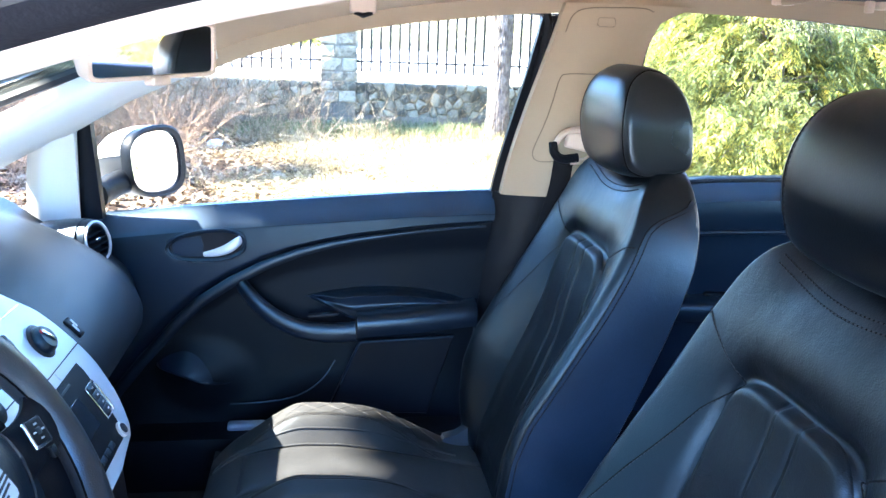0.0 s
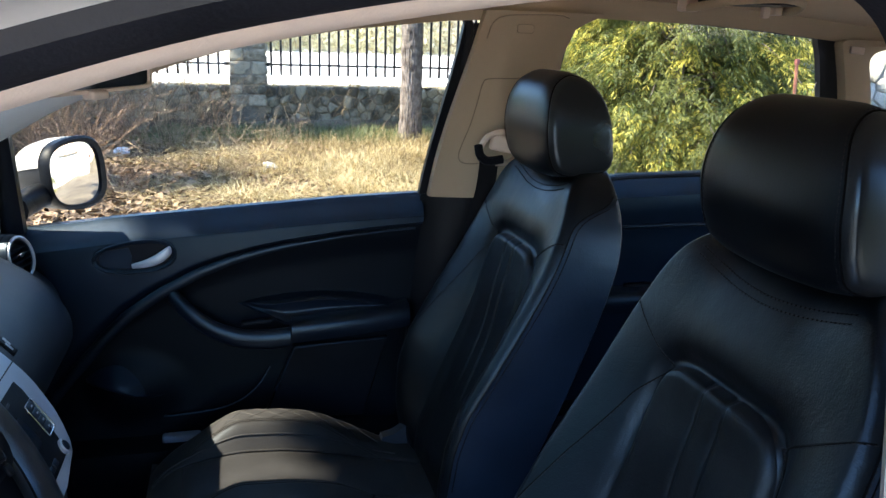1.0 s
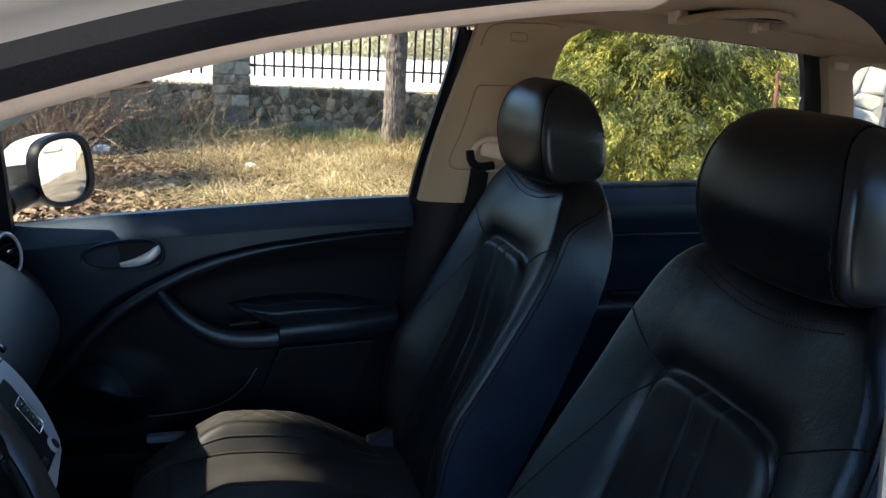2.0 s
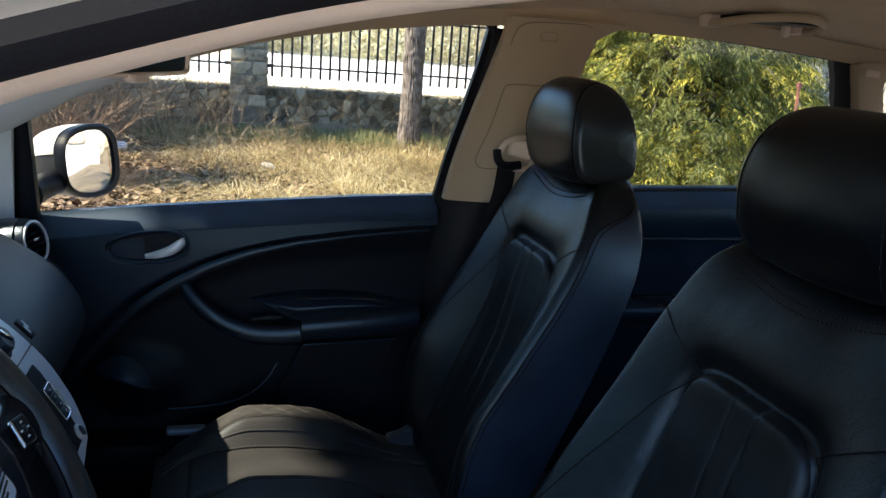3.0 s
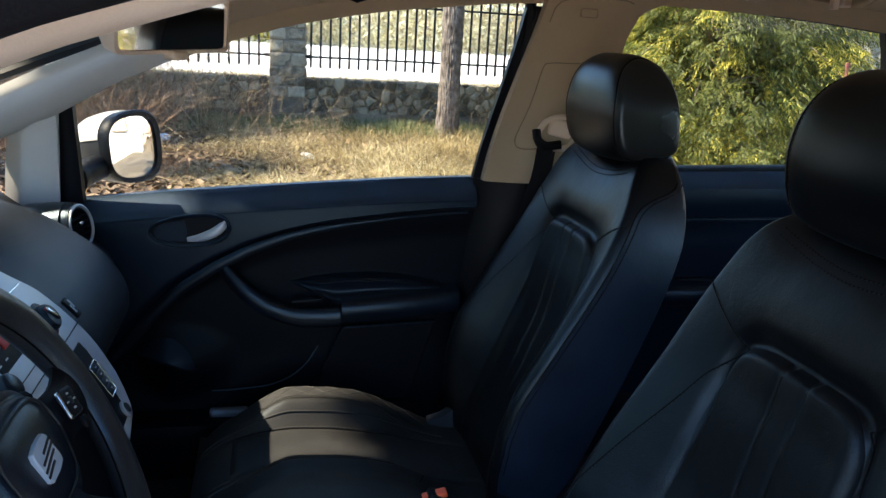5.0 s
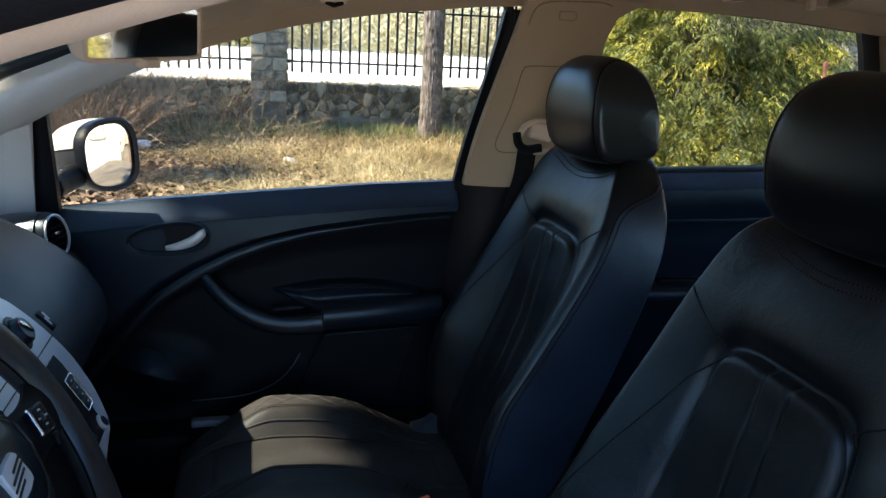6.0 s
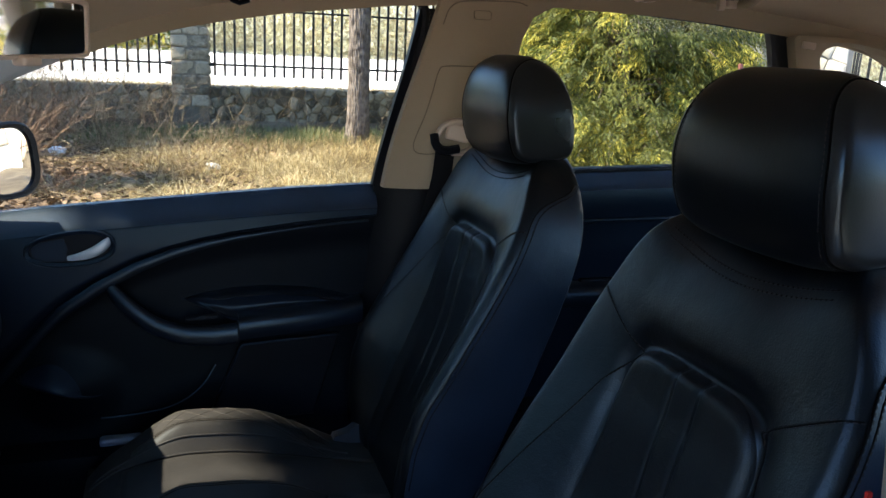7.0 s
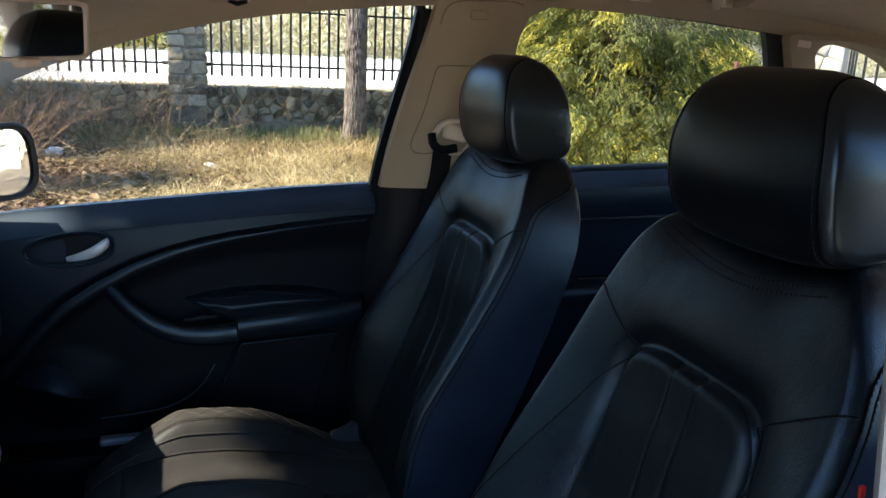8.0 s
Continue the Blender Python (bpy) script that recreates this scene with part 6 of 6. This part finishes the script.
def conifer(x, y, height, spread, n_branch, n_fill, seed, label, young=0.25, pairs=6):
    rnd = random.Random(seed)
    z0 = ground_z(x, y)
    tree = thing("conifer", (x, y, z0 - 0.05), label, "tree")
    part("trunk", tube([(x, y, z0 - 0.05), (x + 0.02, y, z0 + height * 0.5), (x, y + 0.02, z0 + height)], [0.09, 0.055, 0.012], 12), BARK, tree)
    wood, old, fresh, dead = bmesh.new(), ([], []), ([], []), ([], [])
    for b in range(n_branch):
        t = rnd.random() ** 1.15
        z = z0 + 0.12 + (height - 0.3) * t
        a = b * 2.39996 + rnd.uniform(-0.4, 0.4)
        reach = spread * (1 - t) ** 0.55 * rnd.uniform(0.55, 1.1)
        d = Vector((math.cos(a), math.sin(a), 0))
        pts = [Vector((x, y, z)) + d * reach * k / 6 + Vector((0, 0, reach * (0.20 * math.sin(math.pi * 0.7 * k / 6) - 0.38 * (k / 6) ** 2))) for k in range(7)]
        tube(pts, [0.011, 0.009, 0.007, 0.005, 0.004, 0.003, 0.0015], 5, bm=wood)
        side = Vector((-d.y, d.x, 0))
        tint = rnd.random()
        for k in range(int(16 + reach * 46)):
            u = rnd.uniform(0.18, 1.0) ** 0.75
            i = min(5, int(u * 6))
            p = pts[i].lerp(pts[i + 1], u * 6 - i)
            out = (d * rnd.uniform(0.3, 0.9) + side * rnd.choice((-1, 1)) * rnd.uniform(0.3, 0.9) + Vector((0, 0, rnd.uniform(-0.55, 0.05)))).normalized()
            leaf = dead if u < 0.42 and rnd.random() < 0.25 else fresh if tint < young and u > 0.5 else old
            frond(leaf, rnd, p + Vector((rnd.gauss(0, 0.02), rnd.gauss(0, 0.02), rnd.gauss(0, 0.015))), out, rnd.uniform(0.09, 0.20), rnd.uniform(0.15, 0.6), pairs)
    # young twigs that fill the crown between the boughs, in loose bunches
    done = 0
    while done < n_fill:
        t = rnd.random() ** 1.6
        a = rnd.uniform(0, 2 * math.pi)
        rad = spread * (1 - t) ** 0.55 * rnd.uniform(0.42, 0.95)
        c = Vector((x + math.cos(a) * rad, y + math.sin(a) * rad, z0 + 0.08 + (height - 0.35) * t))
        d = Vector((math.cos(a), math.sin(a), -0.25))
        leaf = fresh if rnd.random() < young else old
        for _ in range(rnd.randint(6, 12)):
            out = (d + Vector((rnd.gauss(0, 0.5), rnd.gauss(0, 0.5), rnd.uniform(-0.6, 0.2)))).normalized()
            frond(leaf, rnd, c + Vector((rnd.gauss(0, 0.06), rnd.gauss(0, 0.06), rnd.gauss(0, 0.035))), out, rnd.uniform(0.08, 0.18), rnd.uniform(0.2, 0.7), pairs)
            done += 1
    part("branches", wood, BARK, tree)["kind"] = "stuff"
    o = ORIGIN[tree.name]
    for name, (verts, faces), material in (("sprays", old, NEEDLE), ("young_sprays", fresh, SUNLIT_YOUNG_NEEDLE), ("dead_sprays", dead, DEAD_LEAF)):
        if not faces:
            continue
        me = bpy.data.meshes.new(name)
        me.from_pydata([v - o for v in verts], [], faces)
        me.materials.append(material)
        ob = new(name, me)
        ob.parent = tree
        ob["kind"] = "stuff"
    return tree


conifer(3.48, 5.60, 3.7, 1.62, 260, 15000, 3, "young conifer with drooping yellow-green sprays beside the car", 0.27, 7)
conifer(5.0, 8.2, 3.6, 1.5, 90, 1200, 8, "second dense green conifer behind the first", 0.1)
conifer(3.9, 7.9, 3.8, 1.3, 90, 1200, 12, "slender yellow-green conifer near the wall", 0.2)
conifer(4.25, 6.3, 2.9, 1.0, 90, 5000, 15, "small dense conifer beside the larger one", 0.2)
conifer(3.3, 6.7, 2.6, 1.15, 100, 4000, 16, "low dense conifer behind the larger one", 0.3)
conifer(4.3, 7.3, 3.4, 1.4, 120, 2000, 13, "bushy conifer between the others", 0.15)
conifer(7.6, 2.95, 2.6, 1.0, 70, 1500, 18, "green conifer behind the car", 0.2)
conifer(5.75, 7.3, 3.3, 1.2, 90, 2000, 17, "dark green conifer before the gate pillar", 0.08)


# bare shrubs: thin forked canes
def shrub(x, y, h, n, seed, lean=0.5, label="bare twiggy shrub with tangled pale canes", wood=None, thick=1.0):
    rnd = random.Random(seed)
    z0 = ground_z(x, y)
    ob = thing("bare_shrub", (x, y, z0), label, "shrub", "bare shrubs")
    bm = bmesh.new()
    for _ in range(n):
        a = rnd.uniform(0, 6.283)
        d = Vector((math.cos(a) * lean * rnd.uniform(0.3, 1.4), math.sin(a) * lean * rnd.uniform(0.3, 1.2), 1)).normalized()
        p = Vector((x + rnd.gauss(0, 0.10), y + rnd.gauss(0, 0.10), z0 - 0.02))
        ln = h * rnd.uniform(0.5, 1.1)
        pts = [p]
        for k in range(6):
            d = (d + Vector((rnd.gauss(0, 0.16), rnd.gauss(0, 0.16), rnd.gauss(-0.07, 0.10)))).normalized()
            pts.append(pts[-1] + d * ln / 6)
        r0 = rnd.uniform(0.0015, 0.0038) * thick
        tube(pts, [r0 * (1 - 0.13 * k) for k in range(7)], 4, bm=bm)
        for k in range(2, 7):
            for _ in range(rnd.randint(1, 2)):
                e = (d + Vector((rnd.gauss(0, 0.8), rnd.gauss(0, 0.8), rnd.gauss(0.1, 0.5)))).normalized()
                q = [pts[k], pts[k] + e * ln * 0.12, pts[k] + (e + Vector((0, 0, 0.2))) * ln * rnd.uniform(0.16, 0.3)]
                tube(q, [r0 * 0.5, r0 * 0.4, r0 * 0.2], 3, bm=bm)
    part("canes", bm, wood or TWIG, ob)["kind"] = "stuff"
    return ob


SHRUBS = [(-1.9, 7.4, 1.1, 26, 0.9), (-1.2, 6.6, 0.95, 22, 1.0), (-0.55, 7.6, 1.0, 22, 0.8), (-2.6, 6.8, 1.2, 28, 0.8), (-1.5, 8.3, 1.3, 26, 0.6), (-0.2, 8.2, 0.9, 16, 0.7), (0.05, 6.3, 0.55, 9, 0.7),
          (-3.2, 8.0, 1.4, 26, 0.7), (0.75, 8.4, 0.8, 9, 0.6), (-0.75, 5.9, 0.6, 10, 1.1), (1.45, 8.6, 0.7, 6, 0.7), (-2.2, 5.9, 0.7, 16, 1.0), (2.4, 8.6, 0.6, 7, 0.6), (-0.9, 8.5, 1.5, 14, 0.4), (0.5, 7.3, 0.5, 6, 0.9)]
for i, (x, y, h, n, lean) in enumerate(SHRUBS):
    shrub(x, y, h, int(n * 3.0), 20 + i, lean * 0.62, thick=0.85, wood=(TWIG, RED_TWIG)[i % 2])

for i, (x, y, h, n) in enumerate(((-2.9, 7.4, 1.05, 110), (-2.3, 7.9, 1.1, 110), (-1.7, 7.6, 0.95, 100), (-3.6, 8.0, 1.2, 110), (-1.1, 8.2, 0.85, 70), (-2.0, 6.9, 0.7, 70), (-3.2, 6.8, 0.9, 80))):
    shrub(x, y, h, n, 60 + i, 0.42, "dense thicket of red-brown canes before the wall", RED_TWIG, 0.9)
for i, (x, y, h, n) in enumerate(((0.02, 6.0, 0.8, 4), (-0.5, 6.5, 0.95, 3), (0.42, 7.9, 0.95, 3), (-0.15, 7.0, 0.8, 4))):
    shrub(x, y, h, n, 90 + i, 0.55, "forked pale sapling standing in dry grass", TWIG, 1.15)


# grass and litter
def blades(name, n, region, h, w, material, seed, label, clump=0.0, lie=0.6, bare=-2.0):
    rnd = random.Random(seed)
    verts, faces = [], []
    x0, x1, y0, y1 = region
    cx, cy = 0, 0
    for i in range(n):
        if not clump or i % 14 == 0:
            cx, cy = rnd.uniform(x0, x1), rnd.uniform(y0, y1)
        x, y = cx + rnd.gauss(0, clump), cy + rnd.gauss(0, clump)
        if noise.noise(Vector((x * 1.3, y * 2.2, seed))) + 0.62 * min(0.0, x - 0.05) * (bare > -1) < bare:
            continue
        z = ground_z(x, y) - 0.005
        a, ln = rnd.uniform(0, 6.283), h * rnd.uniform(0.5, 1.4)
        dx, dy, lean = math.cos(a), math.sin(a), lie * rnd.uniform(0.4, 1.5)
        wx, wy = -dy * w * 0.5, dx * w * 0.5
        k = len(verts)
        verts += [(x - wx, y - wy, z), (x + wx, y + wy, z), (x + dx * ln * lean * 0.45 + wx * 0.7, y + dy * ln * lean * 0.45 + wy * 0.7, z + ln * 0.6),
                  (x + dx * ln * lean * 0.45 - wx * 0.7, y + dy * ln * lean * 0.45 - wy * 0.7, z + ln * 0.6), (x + dx * ln * lean, y + dy * ln * lean, z + ln * (0.95 - 0.55 * min(1, lean)))]
        faces += [(k, k + 1, k + 2, k + 3), (k + 3, k + 2, k + 4)]
    me = bpy.data.meshes.new(name)
    me.from_pydata(verts, [], faces)
    me.materials.append(material)
    return tagged(new(name, me), label, "grass", kind="stuff")


blades("dry_grass", 46000, (-3.0, 4.5, 5.4, 8.3), 0.13, 0.0042, STRAW, 1, "matted straw-coloured dry grass", 0.16, 2.6, -0.38)
blades("dry_grass", 17000, (-0.8, 4.2, 5.8, 8.5), 0.21, 0.0042, STRAW, 2, "taller straw-coloured dry grass tufts", 0.05, 1.0, 0.05)
blades("green_grass", 11000, (-0.8, 4.5, 7.8, 8.95), 0.20, 0.005, GREEN_GRASS, 3, "dull green grass along the foot of the wall", 0.10, 0.7)

blades("wall_top_weeds", 9000, (-3.2, 4.2, 9.05, 9.42), 0.07, 0.005, PALE_STRAW, 6, "dry weeds along the wall top, pale as if sunlit", 0.04, 1.0)
blades("pale_grass", 15000, (-0.3, 3.8, 5.5, 7.3), 0.20, 0.0055, PALE_STRAW, 4, "pale lying tufts of dry grass", 0.10, 2.2, 0.12)
rnd = random.Random(9)
verts, faces = [], []
for _ in range(38000):
    x, y = rnd.uniform(-4.0, 1.4), rnd.uniform(5.0, 8.9)
    if x > -0.3 and rnd.random() < (x + 0.3) / 1.4:
        continue
    p, s, a = Vector((x, y, ground_z(x, y) + rnd.uniform(0.002, 0.07))), rnd.uniform(0.014, 0.042), rnd.uniform(0, 6.28)
    u = Vector((math.cos(a), math.sin(a), rnd.uniform(-0.6, 0.6))) * s
    v = Vector((-math.sin(a), math.cos(a), rnd.uniform(-0.6, 0.6))) * s * 0.6
    k = len(verts)
    verts += [p - u, p + v + Vector((0, 0, s * 0.4)), p + u, p - v]
    faces.append((k, k + 1, k + 2, k + 3))
me = bpy.data.meshes.new("leaf_litter")
me.from_pydata(verts, [], faces)
me.materials.append(DEAD_LEAF)
tagged(new("leaf_litter", me), "brown dead leaves under the shrubs", "leaf litter", kind="stuff")
bm = bmesh.new()
for _ in range(600):
    x, y = rnd.uniform(-3.8, 0.3), rnd.uniform(5.2, 8.6)
    a, ln = rnd.uniform(0, 6.28), rnd.uniform(0.2, 0.7)
    z = ground_z(x, y) + rnd.uniform(0.02, 0.22)
    d = Vector((math.cos(a), math.sin(a), rnd.uniform(-0.25, 0.35))) * ln
    p = Vector((x, y, z))
    tube([p, p + d * 0.5 + Vector((0, 0, rnd.uniform(-0.03, 0.03))), p + d], [0.0022, 0.0018, 0.0009], 3, bm=bm)
tagged(part("fallen_twigs", bm, TWIG), "fallen pale twigs tangled on the ground", "twigs", kind="stuff")


def crumple(name, x, y, s, seed, label):
    rnd = random.Random(seed)
    bm = bmesh.new()
    bmesh.ops.create_icosphere(bm, subdivisions=2, radius=s)
    for v in bm.verts:
        v.co *= rnd.uniform(0.6, 1.2)
        v.co.z *= 0.6
    bmesh.ops.translate(bm, verts=bm.verts, vec=(x, y, ground_z(x, y) + s * 0.55))
    return tagged(part(name, bm, LITTER, smooth=False), label, "litter", "litter")


crumple("litter", 0.32, 6.70, 0.075, 1, "crumpled white plastic litter on dry grass")
crumple("litter", -0.94, 7.45, 0.085, 2, "crumpled white plastic bag among twigs")
crumple("litter", -1.14, 7.40, 0.045, 3, "small white scrap of litter")

# rusty stake with a red tip beside the conifer
stake = thing("rusty_stake", (3.30, 3.9, ground_z(3.30, 3.9)), "rusty iron stake with a red tip", "stake")
part("rod", tube([(3.34, 3.9, ground_z(3.34, 3.9) - 0.05), (3.31, 3.9, 0.8), (3.28, 3.9, 1.28)], 0.010, 6), RUST, stake)
part("tip", rbox((3.269, 3.888, 1.262), (3.293, 3.912, 1.295), 0.006), RED_RUST, stake)

# yellow-green scrub beyond the yard
rnd = random.Random(14)
verts, faces = [], []
for _ in range(70000):
    x, y = rnd.uniform(-7, 17), rnd.uniform(15.2, 18)
    z = 1.0 + 2.9 * rnd.random() ** 1.4 * (0.62 + 0.5 * noise.noise(Vector((x * 0.35, 1, 2))))
    c = Vector((x, y, z))
    d = Vector((rnd.gauss(0, 1), rnd.gauss(0, 1), rnd.gauss(0, 1.3))).normalized() * rnd.uniform(0.03, 0.10)
    e = d.cross(Vector((rnd.gauss(0, 1), rnd.gauss(0, 1), rnd.gauss(0, 1)))).normalized() * 0.03
    k = len(verts)
    verts += [c - d, c + e, c + d, c - e]
    faces.append((k, k + 1, k + 2, k + 3))
green = [f for f in faces if verts[f[0]].x < 0.3 + 0.5 * noise.noise(verts[f[0]] * 0.8) and (f[0] // 4) % 5]
me = bpy.data.meshes.new("green_scrub")
me.from_pydata([verts[i] for f in green for i in f], [], [(4 * k, 4 * k + 1, 4 * k + 2, 4 * k + 3) for k in range(len(green))])
me.materials.append(SUNLIT_YOUNG_NEEDLE)
tagged(new("green_scrub", me), "yellow-green leafy scrub beyond the yard", "scrub", kind="stuff")
kept = set(green)
faces = [f for f in faces if f not in kept]
me = bpy.data.meshes.new("far_scrub")
me.from_pydata(verts, [], faces)
me.materials.append(HEDGE)
tagged(new("far_scrub", me), "pale straw and yellow-green scrub beyond the yard", "scrub", kind="stuff")

# unseen trees added towards the sun and round the car to block light
def unseen_shade_tree(x, y, base, height, radius, n, seed, label):
    rnd = random.Random(seed)
    tree = thing("tall_pine", (x, y, ground_z(x, y) - 0.05), label, "tree")
    part("trunk", tube([(x, y, ground_z(x, y) - 0.05), (x + 0.1, y, base), (x, y, height)], [0.2, 0.14, 0.03], 12), BARK, tree)
    for k in range(10):
        a, z = k * 2.4, base + (height - base) * k / 11
        part("limb", tube([(x, y, z), (x + 0.5 * radius * math.cos(a), y + 0.5 * radius * math.sin(a), z + 0.3), (x + 0.9 * radius * math.cos(a), y + 0.9 * radius * math.sin(a), z + 0.2)], [0.06, 0.04, 0.01], 6), BARK, tree)
    bm = bmesh.new()
    for _ in range(n):
        t = rnd.random()
        rr = radius * math.sqrt(rnd.random()) * (1 - 0.6 * t)
        a = rnd.uniform(0, 6.283)
        c = Vector((x + rr * math.cos(a), y + rr * math.sin(a), base + (height - base) * t + rnd.uniform(-0.1, 0.1)))
        if noise.noise(c * 0.9) < -0.18:
            continue
        d = Vector((rnd.gauss(0, 1), rnd.gauss(0, 1), rnd.gauss(0, 0.6))).normalized() * rnd.uniform(0.12, 0.26)
        e = d.cross(Vector((rnd.gauss(0, 1), rnd.gauss(0, 1), rnd.gauss(0, 1)))).normalized() * 0.09
        bm.faces.new([bm.verts.new(c + q) for q in (-d, e, d, -e)])
    tagged(part("crown", bm, NEEDLE, tree, smooth=False), kind="stuff")
    return tree


def bough(tree, c, size, n, seed):
    """A dense unseen clump of needles on a long limb, placed to block the sun."""
    rnd = random.Random(seed)
    bm = bmesh.new()
    for _ in range(n):
        v = Vector((rnd.gauss(0, 1), rnd.gauss(0, 1), rnd.gauss(0, 1))).normalized() * rnd.random() ** 0.4
        p = Vector(c) + Vector((v.x * size[0], v.y * size[1], v.z * size[2]))
        d = Vector((rnd.gauss(0, 1), rnd.gauss(0, 1), rnd.gauss(0, 0.4))).normalized() * 0.13
        e = d.cross(Vector((rnd.gauss(0, 1), rnd.gauss(0, 1), rnd.gauss(0, 1)))).normalized() * 0.06
        bm.faces.new([bm.verts.new(p + q) for q in (-d, e, d, -e)])
    tagged(part("bough", bm, NEEDLE, tree, smooth=False), kind="stuff")
    o = ORIGIN[tree.name]
    part("limb", tube([o + Vector((0, 0, c[2] - 0.6)), (o + Vector(c)) / 2 + Vector((0, 0, c[2] / 2)), Vector(c)], [0.07, 0.05, 0.015], 6), BARK, tree)


shading_pine = unseen_shade_tree(-3.4, -1.7, 8.6, 13, 2.5, 7000, 31, "unseen pine, its high crown added to shade the car")
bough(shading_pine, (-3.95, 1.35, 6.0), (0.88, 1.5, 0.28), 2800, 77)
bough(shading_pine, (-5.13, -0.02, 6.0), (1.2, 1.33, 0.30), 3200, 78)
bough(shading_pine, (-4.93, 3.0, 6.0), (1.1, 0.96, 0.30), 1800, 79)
unseen_shade_tree(-7.5, 7.8, 1.0, 8.2, 1.0, 2600, 32, "unseen dense pine added to shade the ground before the wall")
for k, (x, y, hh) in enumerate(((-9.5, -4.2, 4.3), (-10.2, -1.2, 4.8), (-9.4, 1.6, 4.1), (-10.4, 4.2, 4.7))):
    unseen_shade_tree(x, y, 0.25, hh, 1.7, 2000, 40 + k, "unseen young pine added to block low sky before the windscreen")
unseen_shade_tree(2.75, -3.7, 0.05, 3.2, 1.5, 4200, 36, "unseen dark pine added to darken the passenger headrest's reflection")
unseen_shade_tree(-4.3, 9.0, 1.2, 8.6, 0.35, 1800, 35, "unseen slim pine added to shade the wall")
unseen_shade_tree(-6.5, 6.35, 3.0, 7.2, 0.6, 500, 37, "unseen slim pine added to shade the leaf litter")
unseen_shade_tree(-5.6, 8.5, 1.2, 7.5, 0.8, 2000, 33, "unseen pine added for broken shade along the wall")

# pale house across the drive, seen in the door mirror
house = thing("house", (15.0, 7.5, 0.0), "pale rendered house with shuttered windows across the drive", "house")
part("wall", rbox((14.0, 3.0, -0.1), (18.0, 12.0, 4.5), 0.02), SNOW, house, "pale rendered wall")
for y, z, wide, high in ((3.4, 1.75, 1.3, 0.95), (6.4, 1.75, 1.3, 0.95), (9.0, 0.55, 1.4, 1.0)):
    w = part("window", rbox((13.97, y, z), (14.02, y + wide, z + high), 0.01), CREAM, house, "shuttered window")
    part("sill", rbox((13.9, y - 0.05, z - 0.07), (14.02, y + wide + 0.05, z), 0.01), MORTAR, w)
    for f in (0.0, 0.5, 1.0):
        part("window_bar", rbox((13.95, y + wide * f - 0.03, z), (13.97, y + wide * f + 0.03, z + high), 0.004), RUST, w)
part("roof", loft([[(13.6, 2.6, 4.5), (18.4, 2.6, 4.5), (16.0, 2.6, 6.2)], [(13.6, 12.4, 4.5), (18.4, 12.4, 4.5), (16.0, 12.4, 6.2)]]), RUST, house, "red-brown roof")

# fence that runs on from the gate pillar
side_fence = fence_bay("iron_fence", 6.12, 7.0, 5.98, 0.9, 2.3, "black iron fence beside the gate pillar")
side_fence.rotation_euler = (0, 0, radians(-50))

# walls with their stones, last
wall = tagged(thing("stone_wall", (0, WALL_Y + 0.15, 0.0), "rough grey field stone wall with dark joints", "wall"), kind="structure")
part("wall_core", rbox((-7.0, WALL_Y + 0.03, 0.0), (12.0, WALL_Y + 0.34, 0.752), 0.01), MORTAR, wall)
stones(cells(-3.4, 4.6, 0.06, 0.782, 0.118, 4), Matrix.Translation((0, WALL_Y + 0.03, 0)), wall, STONE, 0.008, 0.040, 2, (-0.7, 2.9))
pillar = tagged(thing("stone_pillar", (0.21, WALL_Y + 0.15, 0.0), "square grey stone pillar between the fence bays", "pillar"), kind="structure")
part("pillar_core", rbox((0.02, WALL_Y - 0.02, 0.0), (0.40, WALL_Y + 0.36, 2.5), 0.01), PILLAR_MORTAR, pillar)
stones(courses(0.01, 0.41, 0.55, 2.5, 0.115, 6), Matrix.Translation((0, WALL_Y - 0.02, 0)), pillar, PILLAR_STONE, 0.005, 0.024, 3)
stones(courses(0.0, 0.36, 0.55, 2.5, 0.115, 7), Matrix.Translation((0.40, WALL_Y - 0.02, 0)) @ pose(0, 0, 0, 0, 0, 90), pillar, PILLAR_STONE, 0.005, 0.024, 4)
gate = tagged(thing("gate_pillar", (5.67, 6.52, 0.0), "broad sunlit pale stone gate pillar", "pillar"), kind="structure")
gm = Matrix.Translation((5.24, 7.04, 0.0)) @ pose(0, 0, 0, 0, 0, -50)
part("pillar_core", rbox((0, 0.0, 0.0), (1.35, 0.4, 2.6), 0.01, 2, None), PALE_MORTAR, gate)
gate.children[0].matrix_local = Matrix.Translation(-Vector((5.67, 6.52, 0.0))) @ gm @ Matrix.Translation((5.67, 6.52, 0.0))
stones(cells(0.0, 1.35, 0.4, 2.6, 0.30, 11), gm, gate, PALE_STONE, 0.009, 0.022, 5)
